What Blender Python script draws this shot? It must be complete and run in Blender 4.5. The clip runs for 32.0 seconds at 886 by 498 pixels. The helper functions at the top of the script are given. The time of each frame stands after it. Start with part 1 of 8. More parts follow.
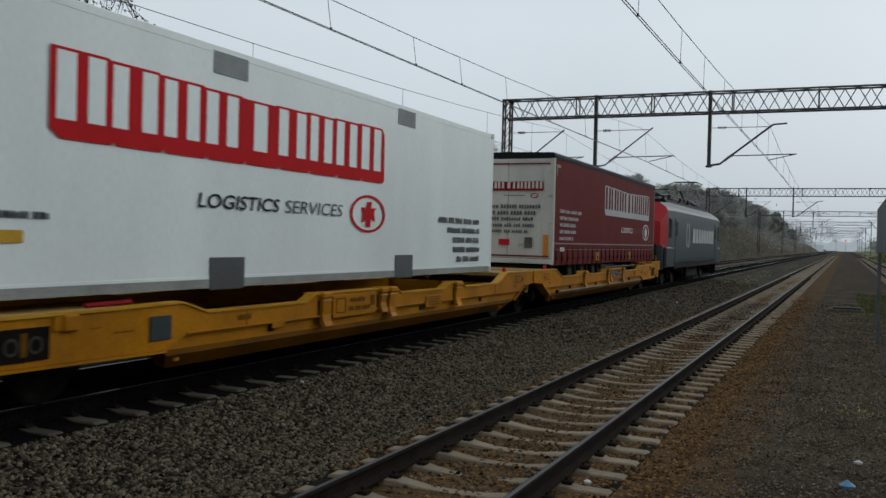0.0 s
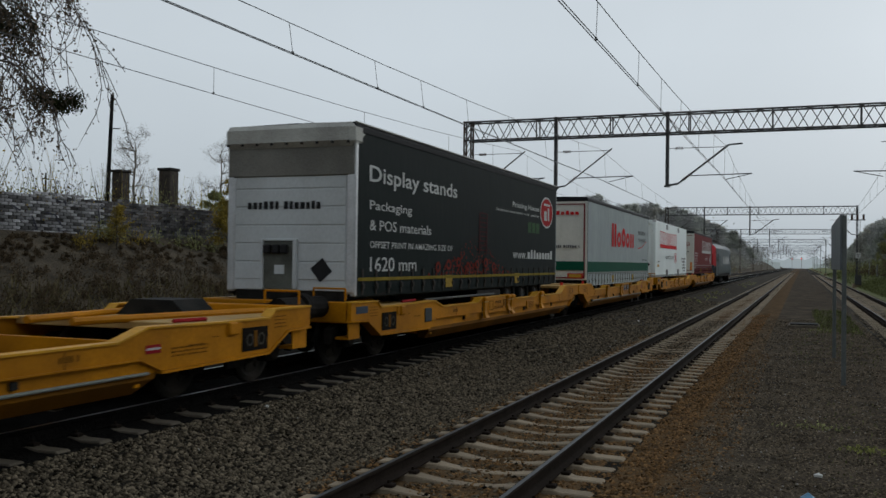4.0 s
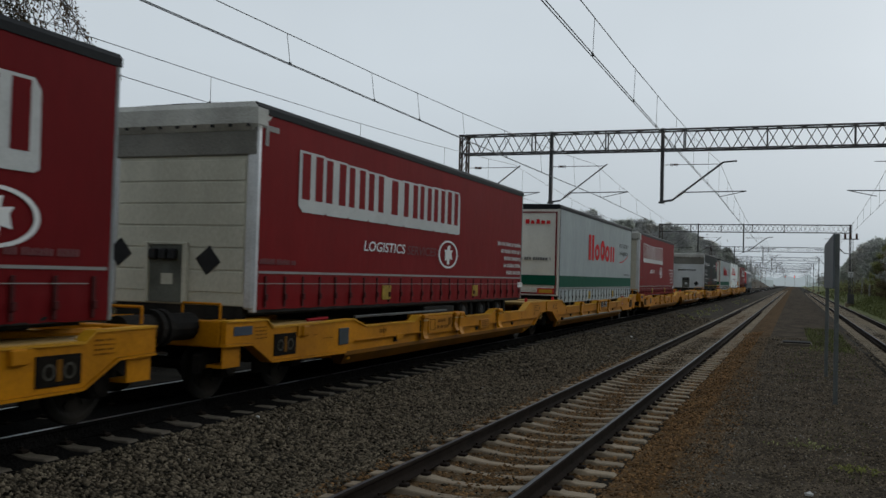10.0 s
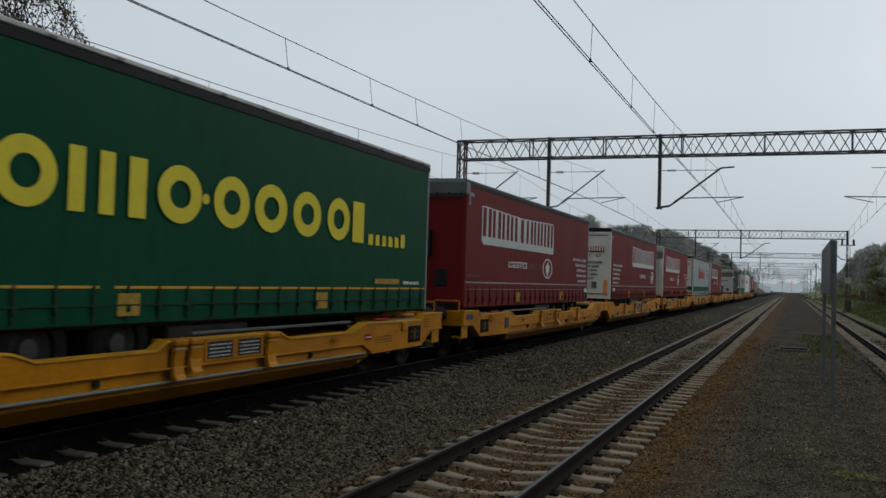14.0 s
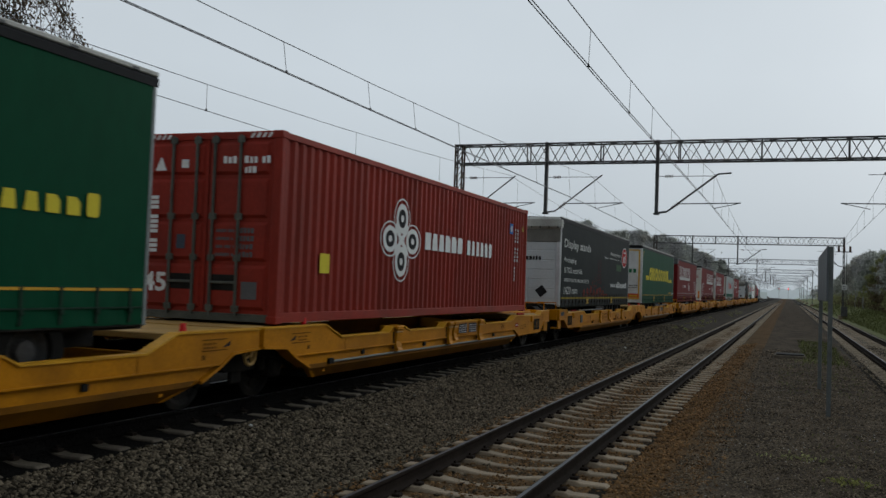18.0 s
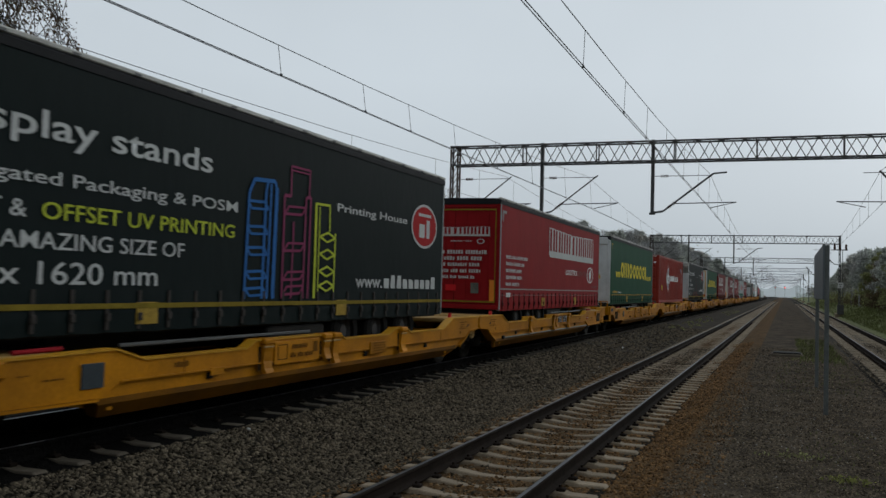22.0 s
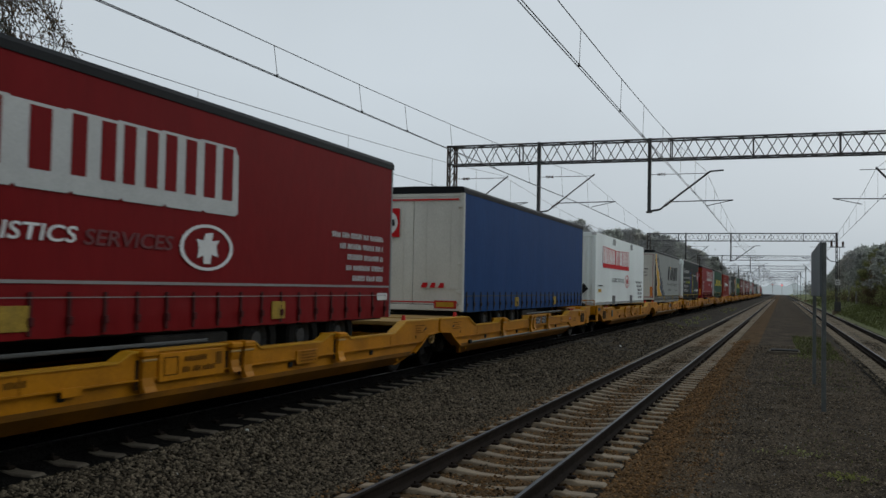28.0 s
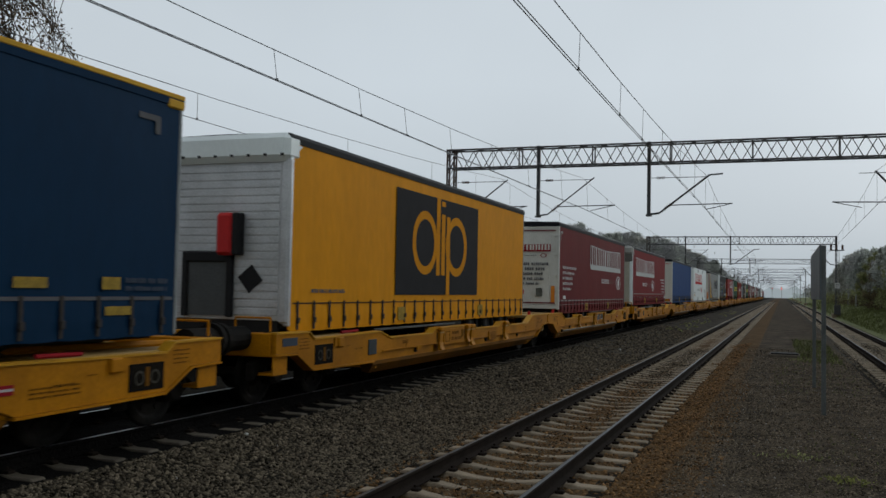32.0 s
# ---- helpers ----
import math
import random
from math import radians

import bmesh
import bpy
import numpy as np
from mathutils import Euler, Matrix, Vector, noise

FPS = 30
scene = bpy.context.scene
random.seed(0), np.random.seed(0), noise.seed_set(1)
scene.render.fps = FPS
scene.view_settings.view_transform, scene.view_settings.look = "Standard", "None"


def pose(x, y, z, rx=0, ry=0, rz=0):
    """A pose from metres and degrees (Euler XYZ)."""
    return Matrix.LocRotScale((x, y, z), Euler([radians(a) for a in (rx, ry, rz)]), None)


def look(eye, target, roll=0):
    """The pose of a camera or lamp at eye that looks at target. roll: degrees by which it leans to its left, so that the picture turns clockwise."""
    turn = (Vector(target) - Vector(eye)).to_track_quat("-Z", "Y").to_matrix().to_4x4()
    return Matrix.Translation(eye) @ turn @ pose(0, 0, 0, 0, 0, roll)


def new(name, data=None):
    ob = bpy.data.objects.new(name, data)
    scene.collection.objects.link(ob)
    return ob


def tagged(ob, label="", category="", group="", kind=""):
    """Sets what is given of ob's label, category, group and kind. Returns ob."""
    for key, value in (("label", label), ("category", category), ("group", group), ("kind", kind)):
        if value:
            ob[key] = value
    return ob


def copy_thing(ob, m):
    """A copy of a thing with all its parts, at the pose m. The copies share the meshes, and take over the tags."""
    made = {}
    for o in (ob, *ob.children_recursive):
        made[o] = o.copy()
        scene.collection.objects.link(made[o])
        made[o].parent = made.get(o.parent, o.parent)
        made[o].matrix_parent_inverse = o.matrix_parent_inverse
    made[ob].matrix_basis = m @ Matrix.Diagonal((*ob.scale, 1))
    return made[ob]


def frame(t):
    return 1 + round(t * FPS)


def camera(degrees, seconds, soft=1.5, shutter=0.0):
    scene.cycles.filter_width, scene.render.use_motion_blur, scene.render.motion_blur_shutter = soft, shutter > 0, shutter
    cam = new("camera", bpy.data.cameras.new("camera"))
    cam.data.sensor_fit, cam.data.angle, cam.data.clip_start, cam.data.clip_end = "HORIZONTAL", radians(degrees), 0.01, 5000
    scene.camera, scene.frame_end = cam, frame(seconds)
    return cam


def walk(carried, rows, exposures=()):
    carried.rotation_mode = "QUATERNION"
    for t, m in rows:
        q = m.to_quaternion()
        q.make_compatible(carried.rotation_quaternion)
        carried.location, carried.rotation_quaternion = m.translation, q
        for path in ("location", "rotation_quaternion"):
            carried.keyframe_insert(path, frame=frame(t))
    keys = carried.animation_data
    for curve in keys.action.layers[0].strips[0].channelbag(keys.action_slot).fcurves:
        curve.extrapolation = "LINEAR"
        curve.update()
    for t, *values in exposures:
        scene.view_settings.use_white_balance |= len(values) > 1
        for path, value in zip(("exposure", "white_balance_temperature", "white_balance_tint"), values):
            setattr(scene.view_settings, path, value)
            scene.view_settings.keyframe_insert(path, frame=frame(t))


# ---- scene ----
cam = camera(51.575, 32.0, soft=1.5, shutter=0.15)

# The camera stands still on the gravel platform and turns a little in the hand:
# seconds, degrees to the left of the line, degrees up, degrees of lean, metres forward.
PAN = (
    (0, 23.697, -0.616, 1.418, 0.071),    (0.5, 23.659, -0.545, 1.458, 0.087),    (1, 23.605, -0.486, 1.514, 0.085),
    (1.3, 23.165, -0.330, 1.310, 0.075),    (1.5, 22.873, -0.229, 1.168, 0.063),    (2, 22.141, 0.187, 0.759, 0.04),
    (2.5, 21.668, 0.483, 0.586, 0.015),    (3, 21.442, 0.687, 0.562, 0),    (3.5, 21.396, 0.743, 0.637, 0),
    (5.5, 21.291, 0.989, 0.991, 0),    (6, 21.264, 1.048, 1.090, 0),    (6.5, 21.237, 1.109, 1.159, 0),
    (7, 21.213, 1.160, 1.233, 0),    (7.5, 21.180, 1.210, 1.325, 0),    (8, 21.144, 1.276, 1.397, 0),
    (8.5, 21.114, 1.369, 1.426, 0),    (9, 21.074, 1.460, 1.434, 0),    (9.5, 21.036, 1.528, 1.504, 0),
    (10, 21.012, 1.588, 1.596, 0),    (10.5, 20.995, 1.647, 1.676, 0),    (11, 20.974, 1.707, 1.747, 0),
    (11.5, 20.952, 1.766, 1.824, 0),    (12, 20.923, 1.826, 1.933, 0),    (12.5, 20.893, 1.882, 2.026, 0),
    (13, 20.870, 1.927, 2.026, 0),    (13.5, 20.859, 1.939, 1.904, 0),    (14, 20.868, 1.920, 1.711, 0),
    (14.5, 20.874, 1.872, 1.552, 0),    (16.5, 20.795, 2.038, 1.799, 0),    (17, 20.759, 2.077, 1.878, 0),
    (17.5, 20.729, 2.139, 1.971, 0),    (18, 20.700, 2.191, 2.056, 0),    (18.5, 20.676, 2.231, 2.046, 0),
    (19, 20.639, 2.243, 1.939, 0),    (19.5, 20.604, 2.225, 1.774, 0),    (20, 20.576, 2.228, 1.669, 0),
    (20.5, 20.540, 2.252, 1.685, 0),    (21, 20.515, 2.283, 1.700, 0),    (21.5, 20.498, 2.309, 1.648, 0),
    (22, 20.484, 2.306, 1.522, 0),    (22.5, 20.463, 2.314, 1.436, 0),    (23, 20.444, 2.342, 1.433, 0),
    (23.5, 20.426, 2.361, 1.413, 0),    (24, 20.421, 2.354, 1.360, 0),    (24.5, 20.419, 2.360, 1.345, 0),
    (25, 20.410, 2.376, 1.357, 0),    (25.5, 20.404, 2.399, 1.315, 0),    (27.5, 20.323, 2.244, 1.078, 0),
    (28, 20.314, 2.289, 1.136, 0),    (28.5, 20.300, 2.344, 1.214, 0),    (29, 20.270, 2.398, 1.290, 0),
    (29.5, 20.255, 2.441, 1.311, 0),    (30, 20.275, 2.441, 1.214, 0),    (30.5, 20.283, 2.444, 1.166, 0),
    (31, 20.281, 2.479, 1.160, 0),    (31.5, 20.281, 2.515, 1.142, 0),    (32, 20.297, 2.516, 1.090, 0),
)
EXPOSURES = [(0.0, 0.13), (1.5, 0.05), (3.0, 0.0), (23.9, 0.0), (24.9, -0.10), (25.4, -0.10), (27.5, -0.02), (32.0, 0.0)]
EYE = Vector((0.0, 0.0, 2.093))


def aim(yaw, pitch, roll, ahead):
    a, b = radians(yaw), radians(pitch)
    way = Vector((-math.sin(a) * math.cos(b), math.cos(a) * math.cos(b), math.sin(b)))
    eye = EYE + Vector((0.0, ahead, 0.0))
    return look(eye, eye + way * 10.0, roll)


walk(cam, [(t, aim(y, p, r, s)) for t, y, p, r, s in PAN], EXPOSURES)

# ---- light: an overcast November sky, brighter overhead ----
world = bpy.data.worlds.new("overcast_sky")
scene.world = world
world.use_nodes = True
wn, wl = world.node_tree.nodes, world.node_tree.links
wn.clear()
w_out = wn.new("ShaderNodeOutputWorld")
w_bg = wn.new("ShaderNodeBackground")
w_sky = wn.new("ShaderNodeTexSky")
w_sky.sky_type = "NISHITA"
w_sky.sun_disc = False
SUN_ELEV, SUN_TURN = radians(22), radians(35)
w_sky.sun_elevation, w_sky.sun_rotation = SUN_ELEV, SUN_TURN
w_sky.dust_density, w_sky.air_density = 6.0, 1.0
w_hsv = wn.new("ShaderNodeHueSaturation")
w_hsv.inputs["Saturation"].default_value = 0.12
w_hsv.inputs["Value"].default_value = 0.10
w_co = wn.new("ShaderNodeTexCoord")
w_sep = wn.new("ShaderNodeSeparateXYZ")
w_ramp = wn.new("ShaderNodeValToRGB")
w_ramp.color_ramp.elements[0].position, w_ramp.color_ramp.elements[0].color = 0.0, (0.49, 0.555, 0.605, 1)
w_ramp.color_ramp.elements[1].position, w_ramp.color_ramp.elements[1].color = 1.0, (0.465, 0.515, 0.565, 1)
w_mid = w_ramp.color_ramp.elements.new(0.22)
w_mid.color = (0.615, 0.69, 0.752, 1)
w_noise = wn.new("ShaderNodeTexNoise")
w_noise.inputs["Scale"].default_value, w_noise.inputs["Detail"].default_value = 2.2, 5
w_cloud = wn.new("ShaderNodeMapRange")
w_cloud.inputs["From Min"].default_value, w_cloud.inputs["From Max"].default_value = 0.3, 0.7
w_cloud.inputs["To Min"].default_value, w_cloud.inputs["To Max"].default_value = 0.95, 1.05
w_mul = wn.new("ShaderNodeMix")
w_mul.data_type, w_mul.blend_type = "RGBA", "MULTIPLY"
w_mul.inputs["Factor"].default_value = 1.0
w_mix = wn.new("ShaderNodeMix")
w_mix.data_type = "RGBA"
w_mix.inputs["Factor"].default_value = 0.88
# the cloud is thinnest towards the hidden sun, ahead and to the right, and thickest behind
w_dot = wn.new("ShaderNodeVectorMath")
w_dot.operation = "DOT_PRODUCT"
w_dot.inputs[1].default_value = (0.56, 0.79, 0.25)
w_dim = wn.new("ShaderNodeMapRange")
w_dim.interpolation_type = "SMOOTHSTEP"
for key, v in (("From Min", -0.75), ("From Max", 0.42), ("To Min", 0.72), ("To Max", 1.0)):
    w_dim.inputs[key].default_value = v
w_cut = wn.new("ShaderNodeMath")
w_cut.operation = "MULTIPLY"
wl.new(w_co.outputs["Generated"], w_dot.inputs[0])
wl.new(w_dot.outputs["Value"], w_dim.inputs["Value"])
wl.new(w_dim.outputs["Result"], w_cut.inputs[1])
wl.new(w_cloud.outputs["Result"], w_cut.inputs[0])
wl.new(w_co.outputs["Generated"], w_sep.inputs[0])
wl.new(w_sep.outputs["Z"], w_ramp.inputs[0])
wl.new(w_co.outputs["Generated"], w_noise.inputs["Vector"])
wl.new(w_noise.outputs["Fac"], w_cloud.inputs["Value"])
wl.new(w_ramp.outputs["Color"], w_mul.inputs["A"])
wl.new(w_cut.outputs[0], w_mul.inputs["B"])
wl.new(w_sky.outputs["Color"], w_hsv.inputs["Color"])
wl.new(w_hsv.outputs["Color"], w_mix.inputs["A"])
wl.new(w_mul.outputs["Result"], w_mix.inputs["B"])
wl.new(w_mix.outputs["Result"], w_bg.inputs["Color"])
wl.new(w_bg.outputs[0], w_out.inputs[0])
w_bg.inputs["Strength"].default_value = 1.0

sun_data = bpy.data.lights.new("sun", "SUN")
sun_data.energy, sun_data.angle, sun_data.color = 0.5, radians(40), (0.95, 1.0, 1.0)
sun = new("sun", sun_data)
sun.matrix_basis = look((22, 31, 15.5), (0, 0, 0))
scene.view_settings.exposure = 0.0


# ---- materials ----
def material(name, base, rough=0.7, metal=0.0, vary=0.25, scale=3.0, fine=40.0, bump=0.15, dirt=0.0, dirt_color=(0.06, 0.05, 0.04),
             stretch=(1, 1, 1), depth=0.01, per_object=0.0, spec=0.22, island=0.0):
    m = bpy.data.materials.new(name)
    m.use_nodes = True
    n, l = m.node_tree.nodes, m.node_tree.links
    bsdf = n["Principled BSDF"]
    bsdf.inputs["Roughness"].default_value, bsdf.inputs["Metallic"].default_value = rough, metal
    bsdf.inputs["Specular IOR Level"].default_value = spec
    co, mp = n.new("ShaderNodeTexCoord"), n.new("ShaderNodeMapping")
    mp.inputs["Scale"].default_value = stretch
    l.new(co.outputs["Object"], mp.inputs["Vector"])
    big, small = n.new("ShaderNodeTexNoise"), n.new("ShaderNodeTexNoise")
    big.inputs["Scale"].default_value, big.inputs["Detail"].default_value = scale, 4
    small.inputs["Scale"].default_value, small.inputs["Detail"].default_value = fine, 3
    l.new(mp.outputs[0], big.inputs["Vector"])
    l.new(mp.outputs[0], small.inputs["Vector"])
    add = n.new("ShaderNodeMath")
    l.new(big.outputs["Fac"], add.inputs[0])
    l.new(small.outputs["Fac"], add.inputs[1])
    last = add.outputs[0]
    lo, hi = 1 - vary, 1 + vary
    rng = n.new("ShaderNodeMapRange")
    for key, v in (("From Min", 0.75), ("From Max", 1.25), ("To Min", lo), ("To Max", hi)):
        rng.inputs[key].default_value = v
    l.new(last, rng.inputs["Value"])
    last = rng.outputs["Result"]
    for amount, node, out in ((per_object, "ShaderNodeObjectInfo", "Random"), (island, "ShaderNodeNewGeometry", "Random Per Island")):
        if amount:
            info, r2, mu = n.new(node), n.new("ShaderNodeMapRange"), n.new("ShaderNodeMath")
            r2.inputs["To Min"].default_value, r2.inputs["To Max"].default_value = 1 - amount, 1 + amount
            mu.operation = "MULTIPLY"
            l.new(info.outputs[out], r2.inputs["Value"])
            l.new(last, mu.inputs[0])
            l.new(r2.outputs["Result"], mu.inputs[1])
            last = mu.outputs[0]
    col = n.new("ShaderNodeMix")
    col.data_type, col.blend_type = "RGBA", "MULTIPLY"
    col.inputs["Factor"].default_value = 1.0
    col.inputs["A"].default_value = (*base, 1)
    l.new(last, col.inputs["B"])
    color = col.outputs["Result"]
    if dirt:
        dn, dr, dm = n.new("ShaderNodeTexNoise"), n.new("ShaderNodeMapRange"), n.new("ShaderNodeMix")
        dn.inputs["Scale"].default_value, dn.inputs["Detail"].default_value = scale * 0.6, 8
        dr.inputs["From Min"].default_value, dr.inputs["From Max"].default_value = 0.42, 0.72
        dr.inputs["To Max"].default_value = dirt
        dm.data_type = "RGBA"
        dm.inputs["B"].default_value = (*dirt_color, 1)
        l.new(mp.outputs[0], dn.inputs["Vector"])
        l.new(dn.outputs["Fac"], dr.inputs["Value"])
        l.new(dr.outputs["Result"], dm.inputs["Factor"])
        l.new(color, dm.inputs["A"])
        color = dm.outputs["Result"]
    l.new(color, bsdf.inputs["Base Color"])
    if bump:
        b = n.new("ShaderNodeBump")
        b.inputs["Strength"].default_value, b.inputs["Distance"].default_value = bump, depth
        l.new(add.outputs[0], b.inputs["Height"])
        l.new(b.outputs["Normal"], bsdf.inputs["Normal"])
    return m


def glow(name, color, strength):
    m = bpy.data.materials.new(name)
    m.use_nodes = True
    b = m.node_tree.nodes["Principled BSDF"]
    b.inputs["Base Color"].default_value = (*color, 1)
    b.inputs["Emission Color"].default_value, b.inputs["Emission Strength"].default_value = (*color, 1), strength
    return m


def cloth(name, base, dirt=0.12):
    """Lorry curtain: coated fabric with soft folds and road film."""
    return material(name, base, rough=0.62, vary=0.08, scale=0.9, fine=6.0, bump=0.25, depth=0.02, dirt=dirt, dirt_color=tuple(0.75 * c + 0.008 for c in base), stretch=(1, 1.1, 0.5), spec=0.05)


RED = cloth("red_curtain", (0.160, 0.0070, 0.0082))
DEEP_RED = cloth("deep_red_curtain", (0.122, 0.0060, 0.0075))
MAROON = cloth("maroon_curtain", (0.128, 0.0125, 0.013))
CRIMSON = cloth("crimson_curtain", (0.215, 0.0095, 0.0115))
PALE = cloth("pale_grey_curtain", (0.315, 0.352, 0.352), 0.2)
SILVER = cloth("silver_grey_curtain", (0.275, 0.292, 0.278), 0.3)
BLACK_CLOTH = cloth("black_curtain", (0.0068, 0.0118, 0.0118), 0.08)
BOTTLE = cloth("bottle_green_curtain", (0.0022, 0.050, 0.0225), 0.06)
AMBER = cloth("amber_yellow_curtain", (0.62, 0.255, 0.004), 0.10)
BLUE = cloth("blue_curtain", (0.006, 0.044, 0.150), 0.06)
NAVY = cloth("navy_curtain", (0.004, 0.024, 0.058), 0.06)
GREEN_BAND = material("green_band", (0.006, 0.070, 0.042), 0.75, spec=0.06, vary=0.1, bump=0)
WHITE = material("white_panel_paint", (0.80, 0.86, 0.85), 0.38, vary=0.06, scale=0.8, bump=0.05, dirt=0.16, dirt_color=(0.30, 0.28, 0.24), stretch=(1, 1, 0.25))
DULL_WHITE = material("dirty_white_front_paint", (0.50, 0.53, 0.54), 0.5, vary=0.1, scale=1.0, bump=0.05, dirt=0.35, dirt_color=(0.24, 0.23, 0.21), stretch=(1, 1, 0.4))
CREAM = material("greyish_white_door_paint", (0.62, 0.62, 0.57), 0.45, vary=0.1, scale=1.0, bump=0.05, dirt=0.35, dirt_color=(0.22, 0.20, 0.17), stretch=(1, 1, 0.4))
BEIGE = material("stained_beige_board_paint", (0.47, 0.455, 0.375), 0.5, vary=0.14, scale=1.2, bump=0.08, dirt=0.5, dirt_color=(0.20, 0.19, 0.15), stretch=(1, 1, 0.4))
ALU = material("dull_aluminium", (0.52, 0.53, 0.54), 0.45, metal=0.35, vary=0.15, scale=2, bump=0.05, dirt=0.3, dirt_color=(0.2, 0.19, 0.17))
GREY_TARP = material("grey_tarpaulin", (0.085, 0.09, 0.092), 0.55, vary=0.2, scale=1.2, bump=0.2, dirt=0.2)
FADED_TARP = material("faded_grey_brown_tarpaulin", (0.165, 0.160, 0.142), 0.65, vary=0.25, scale=1.2, bump=0.25, depth=0.02, dirt=0.4, dirt_color=(0.09, 0.085, 0.07))
ROOF_TARP = material("pale_roof_tarpaulin", (0.40, 0.40, 0.37), 0.6, vary=0.25, scale=1.5, bump=0.3, depth=0.02, dirt=0.3, dirt_color=(0.15, 0.14, 0.12))
BLACK = material("black_rubber_and_steel", (0.010, 0.010, 0.011), 0.6, vary=0.3, bump=0.1)
DARK_ROOF = material("black_roof_rail", (0.014, 0.015, 0.017), 0.6, spec=0.08, vary=0.2, scale=1.0, bump=0.05)
CHASSIS = material("dark_chassis_paint", (0.011, 0.011, 0.0105), 0.7, spec=0.08, vary=0.35, scale=4, bump=0.1, dirt=0.5, dirt_color=(0.04, 0.035, 0.03))
TYRE = material("tyre_rubber", (0.010, 0.010, 0.0095), 0.95, spec=0.04, vary=0.3, scale=8, bump=0.2)
RIM = material("steel_rim", (0.045, 0.045, 0.045), 0.7, spec=0.08, metal=0.0, vary=0.2, dirt=0.4)
YELLOW = material("wagon_yellow_paint", (0.445, 0.174, 0.002), 0.55, spec=0.10, vary=0.16, scale=1.6, fine=26, bump=0.08, dirt=0.6, dirt_color=(0.17, 0.066, 0.006), per_object=0.10)
# oily ballast taken near black: the train's shade is put into the colour
OILY_SHADE = material("oily_shaded_ballast", (0.008, 0.0075, 0.007), 0.95, spec=0.02, vary=0.5, scale=1.5, fine=28, bump=0.9, depth=0.05)
# paler yellow that paints the light catching the top flange
YELLOW_TOP_LIT = material("top_lit_yellow_edge", (0.50, 0.25, 0.012), 0.5, spec=0.2, vary=0.2, scale=2, fine=30, bump=0.08, dirt=0.4, dirt_color=(0.25, 0.11, 0.01))
# near-black colour for the shade painted beside bracket castings
GAP_SHADE = material("casting_gap_shade", (0.035, 0.018, 0.006), 0.7, spec=0.1, vary=0.4, scale=8, bump=0.1)
INK_SLATE_PANEL = material("slate_hatch_paint", (0.030, 0.040, 0.046), 0.5, vary=0.2, scale=4, bump=0.05)
# grimy yellow, darkened further to paint the shade on the down-facing belly
YELLOW_GRIME_SHADE = material("shaded_grimy_yellow", (0.17, 0.066, 0.002), 0.65, spec=0.08, vary=0.25, scale=1.5, bump=0.1, dirt=0.75, dirt_color=(0.07, 0.035, 0.008))
YELLOW_PALE = material("worn_pale_yellow_deck", (0.36, 0.22, 0.065), 0.6, vary=0.25, scale=1.5, bump=0.1, dirt=0.5, dirt_color=(0.22, 0.15, 0.08))
BOGIE = material("bogie_brown_black", (0.006, 0.0055, 0.005), 0.8, spec=0.1, vary=0.4, scale=5, bump=0.2, dirt=0.5, dirt_color=(0.03, 0.024, 0.018))
WHEEL = material("wheel_steel", (0.007, 0.0065, 0.006), 0.7, metal=0.0, spec=0.1, vary=0.3, dirt=0.5)
STEEL_TREAD = material("bright_worn_steel", (0.072, 0.080, 0.086), 0.45, metal=0.9, vary=0.15, scale=3, stretch=(1, 0.1, 1), bump=0.03)
WORN_TREAD = material("polished_running_steel", (0.50, 0.52, 0.53), 0.32, metal=0.9, vary=0.2, scale=3, stretch=(1, 0.1, 1), bump=0.03)
RAIL_RUST = material("brown_rail_rust", (0.020, 0.015, 0.012), 0.9, spec=0.04, vary=0.3, scale=4, bump=0.15)
PIPE = material("galvanised_pipe", (0.15, 0.16, 0.14), 0.6, metal=0.0, vary=0.1)
INK_WHITE = material("white_print", (0.66, 0.66, 0.65), 0.75, spec=0.06, vary=0.08, scale=2, bump=0)
INK_SOFT_WHITE = material("dull_white_print", (0.47, 0.48, 0.47), 0.75, spec=0.06, vary=0.1, scale=2, bump=0)
INK_GREY = material("grey_print", (0.105, 0.105, 0.11), 0.75, spec=0.06, vary=0.1, bump=0)
INK_DIM = material("faded_dark_print", (0.15, 0.060, 0.062), 0.75, spec=0.06, vary=0.1, bump=0)
STRIPE_GREY = material("pale_grey_stripe", (0.26, 0.25, 0.24), 0.7, vary=0.1, bump=0, spec=0.06)
INK_SOFT = material("worn_white_print", (0.43, 0.41, 0.405), 0.75, vary=0.12, bump=0, spec=0.06)
INK_BLACK = material("black_print", (0.022, 0.022, 0.024), 0.75, spec=0.06, vary=0.1, bump=0)
INK_RED = material("red_print", (0.50, 0.018, 0.022), 0.75, spec=0.06, vary=0.08, bump=0)
INK_DARKRED = material("dark_red_print", (0.24, 0.012, 0.018), 0.75, spec=0.06, vary=0.08, bump=0)
INK_BORDER = material("dull_red_border_print", (0.165, 0.016, 0.022), 0.75, spec=0.06, vary=0.25, scale=5, bump=0, dirt=0.4, dirt_color=(0.12, 0.06, 0.05))
DIRTY_AMBER = material("dirty_amber_reflector", (0.40, 0.23, 0.02), 0.4, vary=0.15, bump=0)
OLIVE_STRIPE = material("olive_yellow_stripe", (0.19, 0.14, 0.018), 0.75, spec=0.06, vary=0.2, bump=0)
INK_YELLOW = material("yellow_print", (0.60, 0.50, 0.05), 0.75, spec=0.06, vary=0.08, bump=0)
INK_LIME = material("lime_print", (0.42, 0.48, 0.05), 0.75, spec=0.06, vary=0.08, bump=0)
